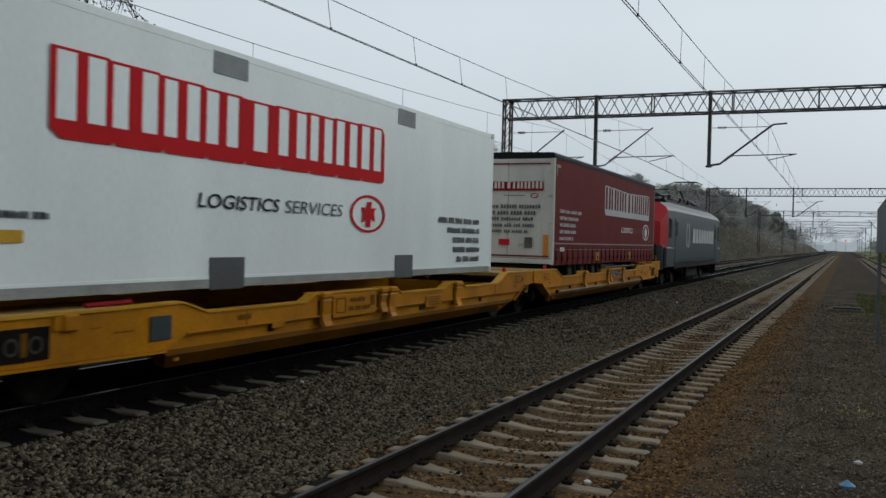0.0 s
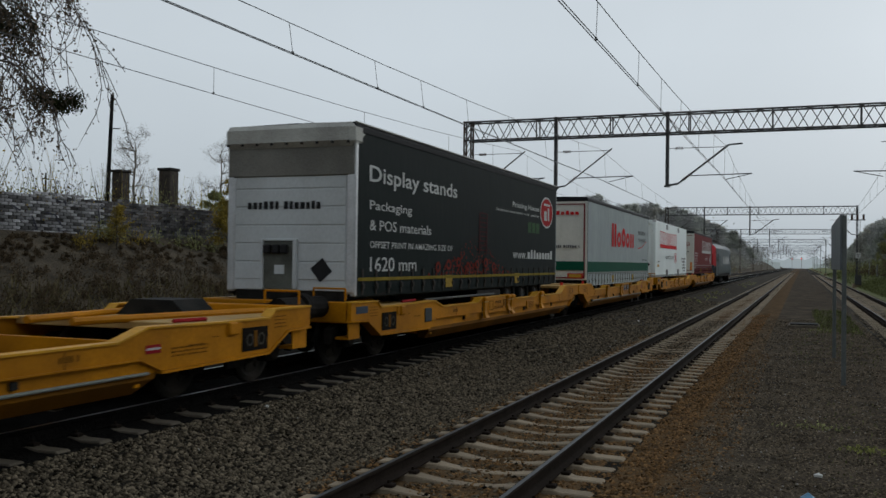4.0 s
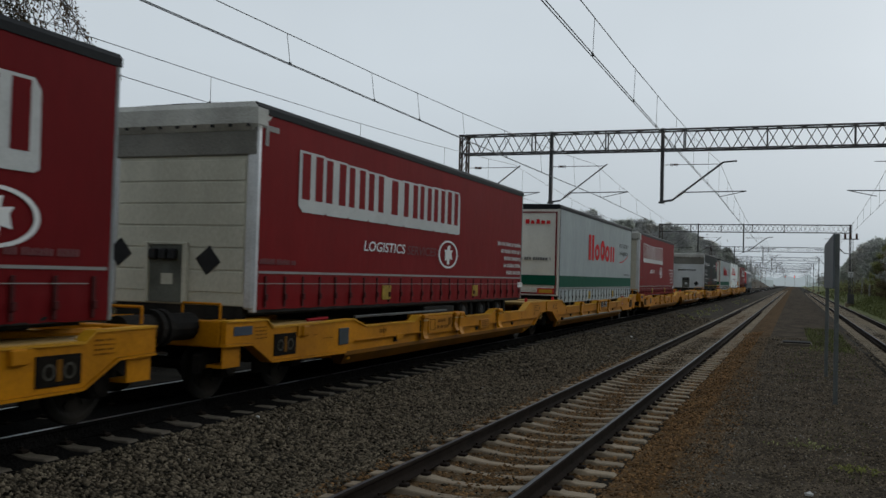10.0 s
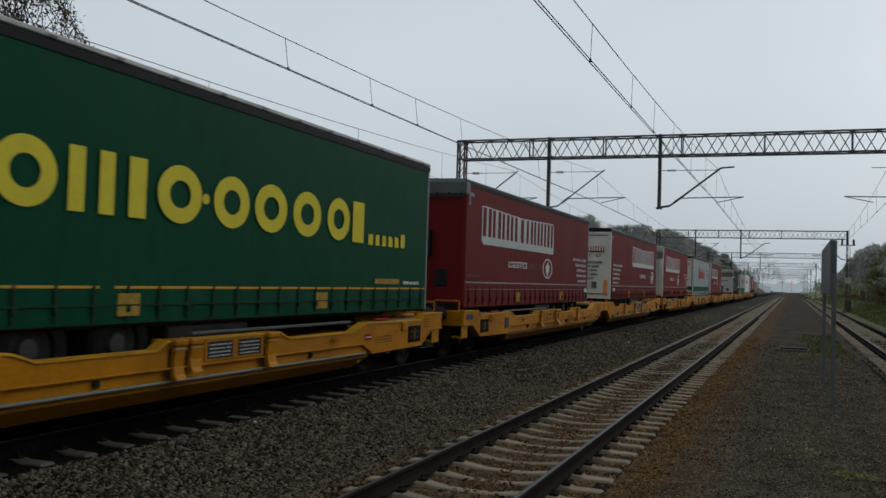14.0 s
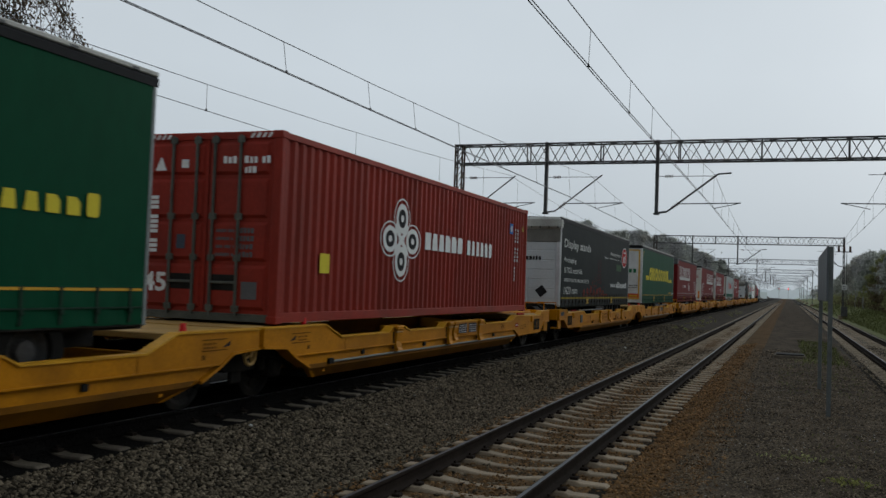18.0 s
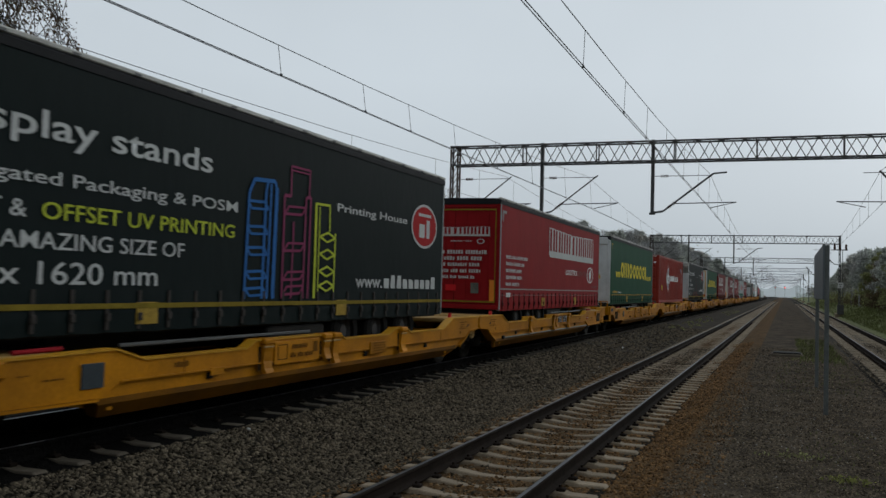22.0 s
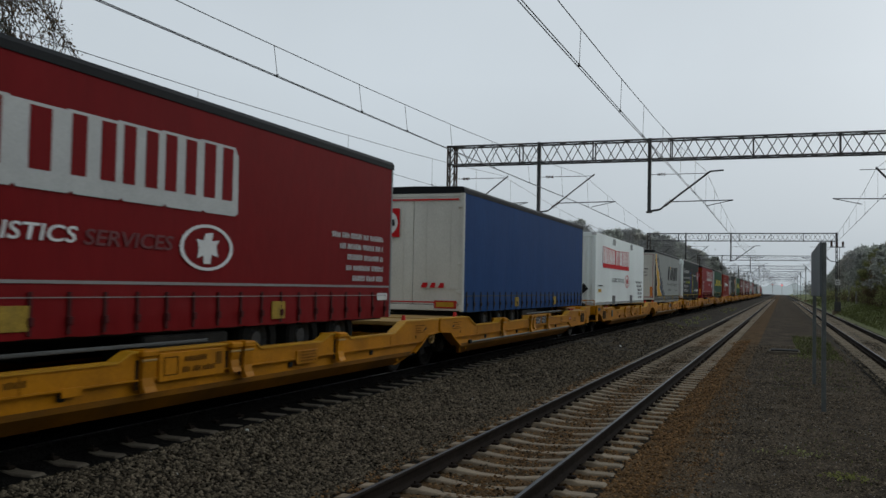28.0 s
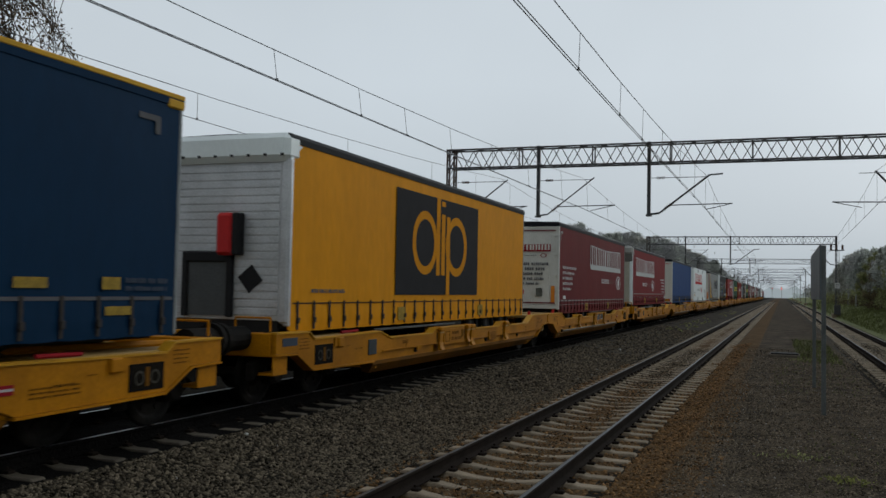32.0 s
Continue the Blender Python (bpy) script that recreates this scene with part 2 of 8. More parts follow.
INK_GREEN = material("green_print", (0.02, 0.12, 0.06), 0.75, spec=0.06, vary=0.08, bump=0)
INK_BLUE = material("blue_print", (0.03, 0.12, 0.32), 0.75, spec=0.06, vary=0.1, bump=0)
INK_PINK = material("plum_print", (0.20, 0.04, 0.09), 0.75, spec=0.06, vary=0.1, bump=0)
INK_SLATE = material("slate_print", (0.055, 0.068, 0.09), 0.75, spec=0.06, vary=0.1, bump=0)
INK_AMBER = material("amber_print", (0.56, 0.225, 0.004), 0.75, spec=0.06, vary=0.08, bump=0)
INK_GOLD = material("gold_print", (0.52, 0.30, 0.04), 0.75, spec=0.06, vary=0.1, bump=0)
REFLEX_RED = material("red_reflector", (0.36, 0.022, 0.014), 0.3, vary=0.1, bump=0)
REFLEX_ORANGE = material("orange_reflector", (0.62, 0.20, 0.02), 0.3, vary=0.1, bump=0)
SIGNAL_RED = material("red_plastic", (0.50, 0.02, 0.02), 0.4, vary=0.1, bump=0.02)
BOX_RED = material("container_red_paint", (0.235, 0.023, 0.013), 0.6, vary=0.16, scale=1.5, bump=0.05, dirt=0.4, dirt_color=(0.07, 0.03, 0.022), spec=0.15, stretch=(1, 1, 0.35))
BOX_STEEL = material("grimy_lock_rod_steel", (0.075, 0.078, 0.066), 0.6, vary=0.3, scale=4, bump=0.1)
LOCO_GREY = material("locomotive_slate_paint", (0.045, 0.064, 0.080), 0.35, vary=0.08, scale=1, bump=0.02, dirt=0.12)
LOCO_RED = material("locomotive_red_paint", (0.45, 0.022, 0.030), 0.35, vary=0.06, bump=0.02)
LOCO_ROOF = material("locomotive_roof_grey", (0.16, 0.17, 0.175), 0.5, vary=0.15, bump=0.05, dirt=0.3)
GLASS = material("dark_cab_glass", (0.015, 0.02, 0.024), 0.06, vary=0.05, bump=0, spec=0.8)
CONCRETE = material("sleeper_concrete", (0.27, 0.215, 0.148), 0.85, vary=0.22, scale=3, fine=50, bump=0.35, depth=0.008, dirt=0.45, dirt_color=(0.13, 0.10, 0.075), per_object=0.18)
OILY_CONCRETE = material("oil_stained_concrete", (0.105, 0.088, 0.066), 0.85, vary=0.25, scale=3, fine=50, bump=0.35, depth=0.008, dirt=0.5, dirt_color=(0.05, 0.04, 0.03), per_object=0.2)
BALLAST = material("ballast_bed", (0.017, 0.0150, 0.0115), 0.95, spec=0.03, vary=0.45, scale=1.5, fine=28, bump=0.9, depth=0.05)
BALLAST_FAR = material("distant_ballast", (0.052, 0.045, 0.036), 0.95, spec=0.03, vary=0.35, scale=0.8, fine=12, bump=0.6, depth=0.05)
PEBBLE_PALE = material("pale_pebble", (0.30, 0.29, 0.27), 0.8, vary=0.2, bump=0.1)
OWNER_PLATE = material("grimy_black_plate", (0.010, 0.008, 0.006), 0.85, spec=0.04, vary=0.3, bump=0.05)
PLATE_RING = material("grimy_pale_ring_paint", (0.055, 0.050, 0.040), 0.8, spec=0.05, vary=0.3, bump=0)
INK_BROWN = material("brown_stencil_print", (0.13, 0.055, 0.006), 0.75, spec=0.06, vary=0.2, bump=0)
STRAP_RED = material("dark_red_webbing", (0.060, 0.014, 0.014), 0.8, spec=0.1, vary=0.2, bump=0.1)
STRAP_GREEN = material("dark_green_webbing", (0.014, 0.034, 0.022), 0.8, spec=0.1, vary=0.2, bump=0.1)
PATCH = material("dull_yellow_patch", (0.33, 0.22, 0.04), 0.75, spec=0.06, vary=0.25, scale=9, bump=0, dirt=0.4, dirt_color=(0.12, 0.09, 0.04))
WEBBING = material("grey_brown_webbing", (0.045, 0.040, 0.036), 0.8, spec=0.1, vary=0.2, bump=0.1)
STONE = material("ballast_stone", (0.094, 0.077, 0.054), 0.9, vary=0.4, scale=6, bump=0.4, island=0.95, spec=0.04)
RUST_STONE = material("rust_stained_stone", (0.150, 0.086, 0.038), 0.9, vary=0.3, scale=6, bump=0.3, island=0.7, spec=0.05)
GRAVEL = material("brown_platform_gravel", (0.114, 0.091, 0.064), 0.9, vary=0.3, scale=6, bump=0.3, island=0.8, spec=0.05)
WIRE = material("catenary_wire", (0.075, 0.08, 0.085), 0.5, metal=0.4, vary=0.1, bump=0)
MAST = material("grey_green_gantry_steel", (0.060, 0.062, 0.064), 0.6, vary=0.25, scale=3, bump=0.05, dirt=0.25, dirt_color=(0.08, 0.05, 0.03))
BROWN_MAST = material("brown_rusted_gantry_steel", (0.060, 0.042, 0.032), 0.7, vary=0.3, scale=3, bump=0.1)
PORCELAIN = material("brown_porcelain", (0.06, 0.03, 0.02), 0.25, vary=0.1, bump=0)
SIGN_GREY = material("galvanised_sign_back", (0.21, 0.225, 0.225), 0.6, metal=0.0, vary=0.15, scale=2, bump=0.05)
POST_GREY = material("dull_galvanised_post", (0.115, 0.125, 0.122), 0.7, vary=0.2, scale=3, bump=0.05)
BOARD_BACK = material("weathered_board_back", (0.120, 0.136, 0.143), 0.6, vary=0.2, scale=2, bump=0.05)
PLATE_WHITE = material("white_sign_plate", (0.62, 0.62, 0.60), 0.5, vary=0.1, bump=0)
BARK = material("grey_brown_bark", (0.055, 0.046, 0.038), 0.9, vary=0.35, scale=6, fine=30, bump=0.5)
GREY_TWIG = material("grey_brown_twig_bark", (0.185, 0.165, 0.135), 0.9, vary=0.3, scale=6, fine=30, bump=0.3)
# bark of the distant trees, lightened to carry haze
HAZE_BARK = material("hazed_grey_bark", (0.27, 0.27, 0.265), 0.9, vary=0.3, scale=6, fine=30, bump=0.4)
BRICK = material("whitewashed_brick", (0.19, 0.19, 0.195), 0.9, vary=0.45, scale=2.5, bump=0.5, island=0.85, per_object=0.85, dirt=0.7, dirt_color=(0.13, 0.11, 0.10))
PALE_BRICK = material("chalky_white_brick", (0.25, 0.255, 0.265), 0.9, vary=0.4, scale=2.5, bump=0.5, island=0.6, dirt=0.5, dirt_color=(0.16, 0.15, 0.14))
MORTAR = material("dark_mortar", (0.035, 0.033, 0.031), 0.95, vary=0.3, bump=0.3)
SOIL = material("dark_soil_and_litter", (0.060, 0.048, 0.032), 0.95, vary=0.5, scale=1.2, fine=14, bump=0.8, depth=0.06)
GRASS = material("autumn_grass", (0.112, 0.126, 0.041), 0.9, vary=0.4, scale=1.0, fine=20, bump=0.4, island=0.4)
PLASTER = material("weathered_plaster", (0.30, 0.27, 0.24), 0.9, vary=0.2, scale=1, bump=0.1, dirt=0.4)
RED_BRICK = material("red_brick_masonry", (0.17, 0.07, 0.05), 0.9, vary=0.25, scale=3, bump=0.2)


def leafage(name, base):
    """Leaves pass part of the light through."""
    m = material(name, base, 0.75, vary=0.35, scale=0.8, fine=9, bump=0, island=0.5, spec=0.1)
    n, l = m.node_tree.nodes, m.node_tree.links
    bsdf, thin, mix = n["Principled BSDF"], n.new("ShaderNodeBsdfTranslucent"), n.new("ShaderNodeMixShader")
    l.new(bsdf.inputs["Base Color"].links[0].from_socket, thin.inputs["Color"])
    mix.inputs[0].default_value = 0.55
    l.new(bsdf.outputs[0], mix.inputs[1])
    l.new(thin.outputs[0], mix.inputs[2])
    l.new(mix.outputs[0], n["Material Output"].inputs["Surface"])
    return m


# far foliage: distance haze is painted in as paler leaf colours
HAZE_OLIVE = leafage("hazed_olive_leaves", (0.43, 0.445, 0.40))
HAZE_TAWNY = leafage("hazed_tawny_leaves", (0.44, 0.43, 0.39))
HAZE_GREEN = leafage("hazed_green_leaves", (0.40, 0.42, 0.375))
OLIVE = leafage("olive_leaves", (0.245, 0.255, 0.115))
GOLD = leafage("golden_leaves", (0.27, 0.20, 0.04))
ORANGE_LEAF = leafage("orange_leaves", (0.28, 0.09, 0.02))
GREENERY = leafage("dark_green_leaves", (0.285, 0.305, 0.175))
THICKET = leafage("grey_brown_thicket_leaves", (0.215, 0.20, 0.16))
# the next two also have haze mixed into their colour
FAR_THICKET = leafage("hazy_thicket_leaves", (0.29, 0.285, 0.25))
HAZE_TWIG = leafage("hazed_twig_leaves", (0.32, 0.325, 0.315))
BRAMBLE = leafage("brown_bramble", (0.092, 0.068, 0.042))
MISTLETOE = leafage("mistletoe_leaves", (0.022, 0.026, 0.010))


# ---- mesh helpers ----
class Shape:
    """Vertices and faces gathered piece by piece into one mesh."""

    def __init__(self):
        self.v, self.f, self.slot = [], [], []

    def add(self, verts, faces, slot=0):
        k = len(self.v)
        self.v += [tuple(p) for p in verts]
        self.f += [tuple(i + k for i in f) for f in faces]
        self.slot += [slot] * len(faces)
        return self

    def box(self, x0, x1, y0, y1, z0, z1, c=0.0, slot=0):
        if c <= 0:
            v = [(x, y, z) for z in (z0, z1) for y in (y0, y1) for x in (x0, x1)]
            return self.add(v, [(0, 2, 3, 1), (4, 5, 7, 6), (0, 1, 5, 4), (2, 6, 7, 3), (0, 4, 6, 2), (1, 3, 7, 5)], slot)
        v = []
        for z, i in ((z0, 1), (z0 + c, 0), (z1 - c, 0), (z1, 1)):
            a = c if i else 0.0
            v += [(x0 + c, y0 + a, z), (x1 - c, y0 + a, z), (x1 - a, y0 + c, z), (x1 - a, y1 - c, z),
                  (x1 - c, y1 - a, z), (x0 + c, y1 - a, z), (x0 + a, y1 - c, z), (x0 + a, y0 + c, z)]
        f = [tuple(range(7, -1, -1)), tuple(range(24, 32))]
        for r in range(3):
            for i in range(8):
                j = (i + 1) % 8
                f.append((r * 8 + i, r * 8 + j, r * 8 + 8 + j, r * 8 + 8 + i))
        return self.add(v, f, slot)

    def prism_x(self, profile, x0, x1, slot=0):
        """A (y, z) outline swept from x0 to x1."""
        n = len(profile)
        v = [(x0, y, z) for y, z in profile] + [(x1, y, z) for y, z in profile]
        f = [tuple(range(n)), tuple(range(2 * n - 1, n - 1, -1))] + [(i, i + n, (i + 1) % n + n, (i + 1) % n) for i in range(n)]
        return self.add(v, f, slot)

    def prism_y(self, profile, y0, y1, slot=0):
        """An (x, z) outline swept from y0 to y1."""
        n = len(profile)
        v = [(x, y0, z) for x, z in profile] + [(x, y1, z) for x, z in profile]
        f = [tuple(range(n - 1, -1, -1)), tuple(range(n, 2 * n))] + [(i, (i + 1) % n, (i + 1) % n + n, i + n) for i in range(n)]
        return self.add(v, f, slot)

    def tube(self, a, b, r0, r1=None, n=8, cap=True, slot=0):
        a, b = Vector(a), Vector(b)
        r1 = r0 if r1 is None else r1
        w = (b - a).normalized()
        s = w.orthogonal().normalized()
        t = w.cross(s)
        v = []
        for p, r in ((a, r0), (b, r1)):
            for i in range(n):
                q = 2 * math.pi * i / n
                v.append(p + s * (r * math.cos(q)) + t * (r * math.sin(q)))
        f = [(i, (i + 1) % n, (i + 1) % n + n, i + n) for i in range(n)]
        if cap:
            f += [tuple(range(n - 1, -1, -1)), tuple(range(n, 2 * n))]
        return self.add(v, f, slot)

    def lathe_x(self, profile, n=20, slot=0):
        """(x, radius) rings round the x axis."""
        v, f = [], []
        for x, r in profile:
            for i in range(n):
                q = 2 * math.pi * i / n
                v.append((x, r * math.cos(q), r * math.sin(q)))
        for k in range(len(profile) - 1):
            for i in range(n):
                j = (i + 1) % n
                f.append((k * n + i, k * n + j, k * n + n + j, k * n + n + i))
        f += [tuple(range(n - 1, -1, -1)), tuple(range((len(profile) - 1) * n, len(profile) * n))]
        return self.add(v, f, slot)

    def ring(self, n, place, r_in, r_out):
        """A flat ring; place maps (a, b) of its plane to the world."""
        v, f = [], []
        for i in range(n):
            q = 2 * math.pi * i / n
            v += [place(r_in * math.cos(q), r_in * math.sin(q)), place(r_out * math.cos(q), r_out * math.sin(q))]
        for i in range(n):
            j = (i + 1) % n
            f.append((2 * i, 2 * i + 1, 2 * j + 1, 2 * j))
        return self.add(v, f)

    def path(self, pts, r, n=5, slot=0):
        """One unbroken wire through the points."""
        pts = [Vector(p) for p in pts]
        v, f = [], []
        for i, p in enumerate(pts):
            w = (pts[min(i + 1, len(pts) - 1)] - pts[max(i - 1, 0)]).normalized()
            s = w.cross(Vector((0, 0, 1))).normalized()
            t = s.cross(w)
            for k in range(n):
                q = 2 * math.pi * k / n
                v.append(p + s * (r * math.cos(q)) + t * (r * math.sin(q)))
        for i in range(len(pts) - 1):
            for k in range(n):
                j = (k + 1) % n
                f.append((i * n + k, i * n + j, i * n + n + j, i * n + n + k))
        return self.add(v, f, slot)

    def mesh(self, name, *mats):
        me = bpy.data.meshes.new(name)
        me.from_pydata(self.v, [], self.f)
        for m in mats:
            me.materials.append(m)
        if len(mats) > 1:
            me.polygons.foreach_set("material_index", self.slot)
        bm = bmesh.new()
        bm.from_mesh(me)
        bmesh.ops.recalc_face_normals(bm, faces=bm.faces)
        bm.to_mesh(me)
        bm.free()
        me.update()
        return me


def part(name, shape, mat, parent, label=""):
    """Links a shape (or a ready mesh) as ONE mesh object under a thing or a part."""
    me = shape.mesh(name, *(mat if isinstance(mat, tuple) else (mat,))) if isinstance(shape, Shape) else shape
    ob = new(name, me)
    ob.parent = parent
    if label:
        ob["label"] = label
    return ob


def thing(name, label, category, group="", kind="", at=None):
    ob = new(name)
    ob.empty_display_size = 0.3
    if at:
        ob.matrix_basis = at
    return tagged(ob, label, category, group, kind)


def solid(name, shape, mat, label, category, group="", kind="", at=None):
    ob = new(name, shape.mesh(name, *(mat if isinstance(mat, tuple) else (mat,))))
    if at:
        ob.matrix_basis = at
    return tagged(ob, label, category, group, kind)


def smooth(ob):
    ob.data.polygons.foreach_set("use_smooth", [True] * len(ob.data.polygons))
    return ob


def mesh_arrays(name, v, f, mats, slots=None):
    """A mesh from numpy arrays; all faces have the same number of corners."""
    me = bpy.data.meshes.new(name)
    k, n = f.shape[1], len(f)
    me.vertices.add(len(v))
    me.vertices.foreach_set("co", np.asarray(v, np.float32).ravel())
    me.loops.add(n * k)
    me.loops.foreach_set("vertex_index", np.asarray(f, np.int32).ravel())
    me.polygons.add(n)
    me.polygons.foreach_set("loop_start", np.arange(0, n * k, k, dtype=np.int32))
    for m in mats:
        me.materials.append(m)
    if slots is not None:
        me.polygons.foreach_set("material_index", np.asarray(slots, np.int32))
    me.update(calc_edges=True)
    me.validate()
    return me


# ---- writing and flat decoration on a vehicle's side or end ----
RAIL_Z = 0.28          # top of rail under the train
SIDE_X = 1.283         # just outside a trailer's near flank


def side_place(y, z, off=0.0):
    return (SIDE_X + off, y, z - RAIL_Z)


def end_plane(y_end):
    return lambda x, z, off=0.0: (x, y_end - 0.008 - off, z - RAIL_Z)


def flat(name, polys, mat, parent, place, off=0.0, label=""):
    s = Shape()
    for p in polys:
        s.add([place(a, b, off) for a, b in p], [tuple(range(len(p)))])
    return part(name, s, mat, parent, label)


def rect(a0, a1, b0, b1, lean=0.0):
    return [(a0, b0), (a1, b0), (a1 + lean, b1), (a0 + lean, b1)]


def disc(cx, cz, rx, rz, n=28):
    return [(cx + rx * math.cos(2 * math.pi * i / n), cz + rz * math.sin(2 * math.pi * i / n)) for i in range(n)]


def words(body, a0, a1, b0, b1, mat, parent, place, off=0.002, bold=0.012, name="lettering", lean=0.0):
    """Writing in the built-in font, fitted into the rectangle a0..a1, b0..b1."""
    cu = bpy.data.curves.new("lettering", "FONT")
    cu.body, cu.offset, cu.resolution_u = body, bold, 3
    ob = bpy.data.objects.new("lettering", cu)
    scene.collection.objects.link(ob)
    me = bpy.data.meshes.new_from_object(ob.evaluated_get(bpy.context.evaluated_depsgraph_get()))
    bpy.data.objects.remove(ob)
    bpy.data.curves.remove(cu)
    co = np.empty(len(me.vertices) * 3, np.float32)
    me.vertices.foreach_get("co", co)
    co = co.reshape(-1, 3)
    lo, hi = co.min(0), co.max(0)
    for v, c in zip(me.vertices, co):
        q = (c[1] - lo[1]) / (hi[1] - lo[1])
        v.co = place(a0 + (c[0] - lo[0]) / (hi[0] - lo[0]) * (a1 - a0) + lean * q, b0 + q * (b1 - b0), off)
    me.materials.clear()
    me.materials.append(mat)
    # a line of writing, one print
    return tagged(part(name, me, mat, parent), kind="stuff")


def text_bars(rows, mat, parent, place, off=0.002, name="small_print"):
    """Unreadable or private writing: broken bars of its size."""
    rng = random.Random(len(rows) * 7 + int(abs(rows[0][0]) * 100))
    polys = []
    for a0, a1, b0, b1 in rows:
        a, h = a0, b1 - b0
        left = rng.randint(2, 7)
        while a < a1 - h * 0.2:
            w = h * rng.uniform(0.45, 0.7)
            polys.append(rect(a, min(a + w, a1), b0, b0 + h * rng.choice((1.0, 1.0, 0.86))))
            left -= 1
            a += w + h * 0.22
            if left < 0:
                a += h * 0.55
                left = rng.randint(2, 8)
    # a print too small to pick apart
    return tagged(flat(name, polys, mat, parent, place, off), kind="stuff")


# ---- ground: ballast beds, gravel platform, banks ----
NEAR_X, TRAIN_X, FAR_X, RIGHT_X = -3.227, -8.36, -12.75, 3.85
GAUGE = 1.505


def lerp_table(x, table):
    for (x0, z0), (x1, z1) in zip(table, table[1:]):
        if x <= x1:
            return z0 + (z1 - z0) * max(0.0, (x - x0) / (x1 - x0))
    return table[-1][1]


CROSS = ((-400, 9.0), (-60, 6.5), (-32, 4.2), (-24.5, 3.3), (-22.6, 2.9), (-20, 1.9), (-16.5, 0.35), (-15.2, -0.15), (-14.6, -0.02), (-14.2, 0.04), (-10.1, 0.05), (-9.6, 0.11), (-7.5, 0.11), (-7.34, 0.076), (-7.02, 0.074),
         (-6.6, 0.0), (-5.6, -0.20), (-4.75, -0.222), (-4.5, -0.225), (-1.95, -0.225), (-1.4, -0.14), (-0.9, -0.085), (1.7, -0.085), (2.15, -0.14),
         (2.45, -0.23), (5.3, -0.23), (5.9, -0.05), (7.0, 0.25), (10, 0.9), (18, 1.7), (40, 2.6), (400, 6.0))


def ground_z(x, y):
    z = lerp_table(x, CROSS)
    if x < -15.5:
        rise = min(1.0, max(0.0, (y - 90) / 110))
        z += rise * min(7.5, (-15.5 - x) * 0.22)
        z += 0.25 * noise.noise((x * 0.15, y * 0.15, 0))
    elif x > 6.5:
        z += 0.18 * noise.noise((x * 0.3, y * 0.2, 4))
    else:
        z += 0.018 * noise.noise((x * 0.9, y * 0.9, 1)) + 0.012 * noise.noise((x * 2.3, y * 2.3, 2))
    return z


PLATFORM = material("trodden_platform_gravel", (0.073, 0.058, 0.042), 0.95, spec=0.03, vary=0.7, scale=1.3, fine=24, bump=1.0, depth=0.04, dirt=0.6, dirt_color=(0.036, 0.028, 0.022))
RUST_BED = material("rust_stained_ballast", (0.098, 0.062, 0.032), 0.95, spec=0.03, vary=0.5, scale=1.6, fine=30, bump=0.9, depth=0.04)


def build_ground():
    xs = [-400, -200, -120, -80, -60, -48, -40, -34, -29, -26, -24.5, -23.3, -22.6, -21.5, -20, -18.5, -17.3, -16.5, -15.8, -15.2, -14.6, -14.2, -13.4, -12.4, -11.4, -10.4, -9.4, -8.4, -7.7, -7.5, -7.34, -7.0, -6.8, -6.6,
          -6.3, -6.0, -5.8, -5.6, -5.3, -5.0, -4.7, -4.4, -4.1, -3.8, -3.5, -3.2, -2.9, -2.6, -2.3, -2.1, -1.9, -1.7, -1.55, -1.4, -1.15, -0.9, -0.6, -0.3, 0, 0.3, 0.6, 0.9, 1.2, 1.5, 1.7, 1.9, 2.15, 2.45, 3, 3.6, 4.2, 4.8, 5.3,
          5.9, 6.4, 7, 8, 10, 13, 18, 26, 40, 70, 120, 200, 400]
    ys = [-450, -300, -200, -120, -60, -30, -15, -6, 0] + [1.0 + 0.5 * i for i in range(60)] + [31 + 1.5 * i for i in range(40)] + [95, 102, 110, 120, 132, 146, 162, 180, 200, 225, 255, 290, 330, 380, 440, 520, 640, 800, 1100, 1600, 2600, 4000]
    v = np.array([(x, y, ground_z(x, y)) for y in ys for x in xs])
    nx = len(xs)
    f, slots = [], []
    for j in range(len(ys) - 1):
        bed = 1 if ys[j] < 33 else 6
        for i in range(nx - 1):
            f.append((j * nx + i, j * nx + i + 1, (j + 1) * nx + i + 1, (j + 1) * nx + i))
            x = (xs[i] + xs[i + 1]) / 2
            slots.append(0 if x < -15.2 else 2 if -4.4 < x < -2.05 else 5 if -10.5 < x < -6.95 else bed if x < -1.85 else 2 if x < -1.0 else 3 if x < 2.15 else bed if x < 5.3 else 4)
    me = mesh_arrays("ground", v, np.array(f), (SOIL, BALLAST, RUST_BED, PLATFORM, GRASS, OILY_SHADE, BALLAST_FAR), slots)
    me.polygons.foreach_set("use_smooth", [True] * len(me.polygons))
    return tagged(new("ground", me), "dark ballast beds, trodden gravel platform and grassy banks", "ground", kind="structure")


build_ground()


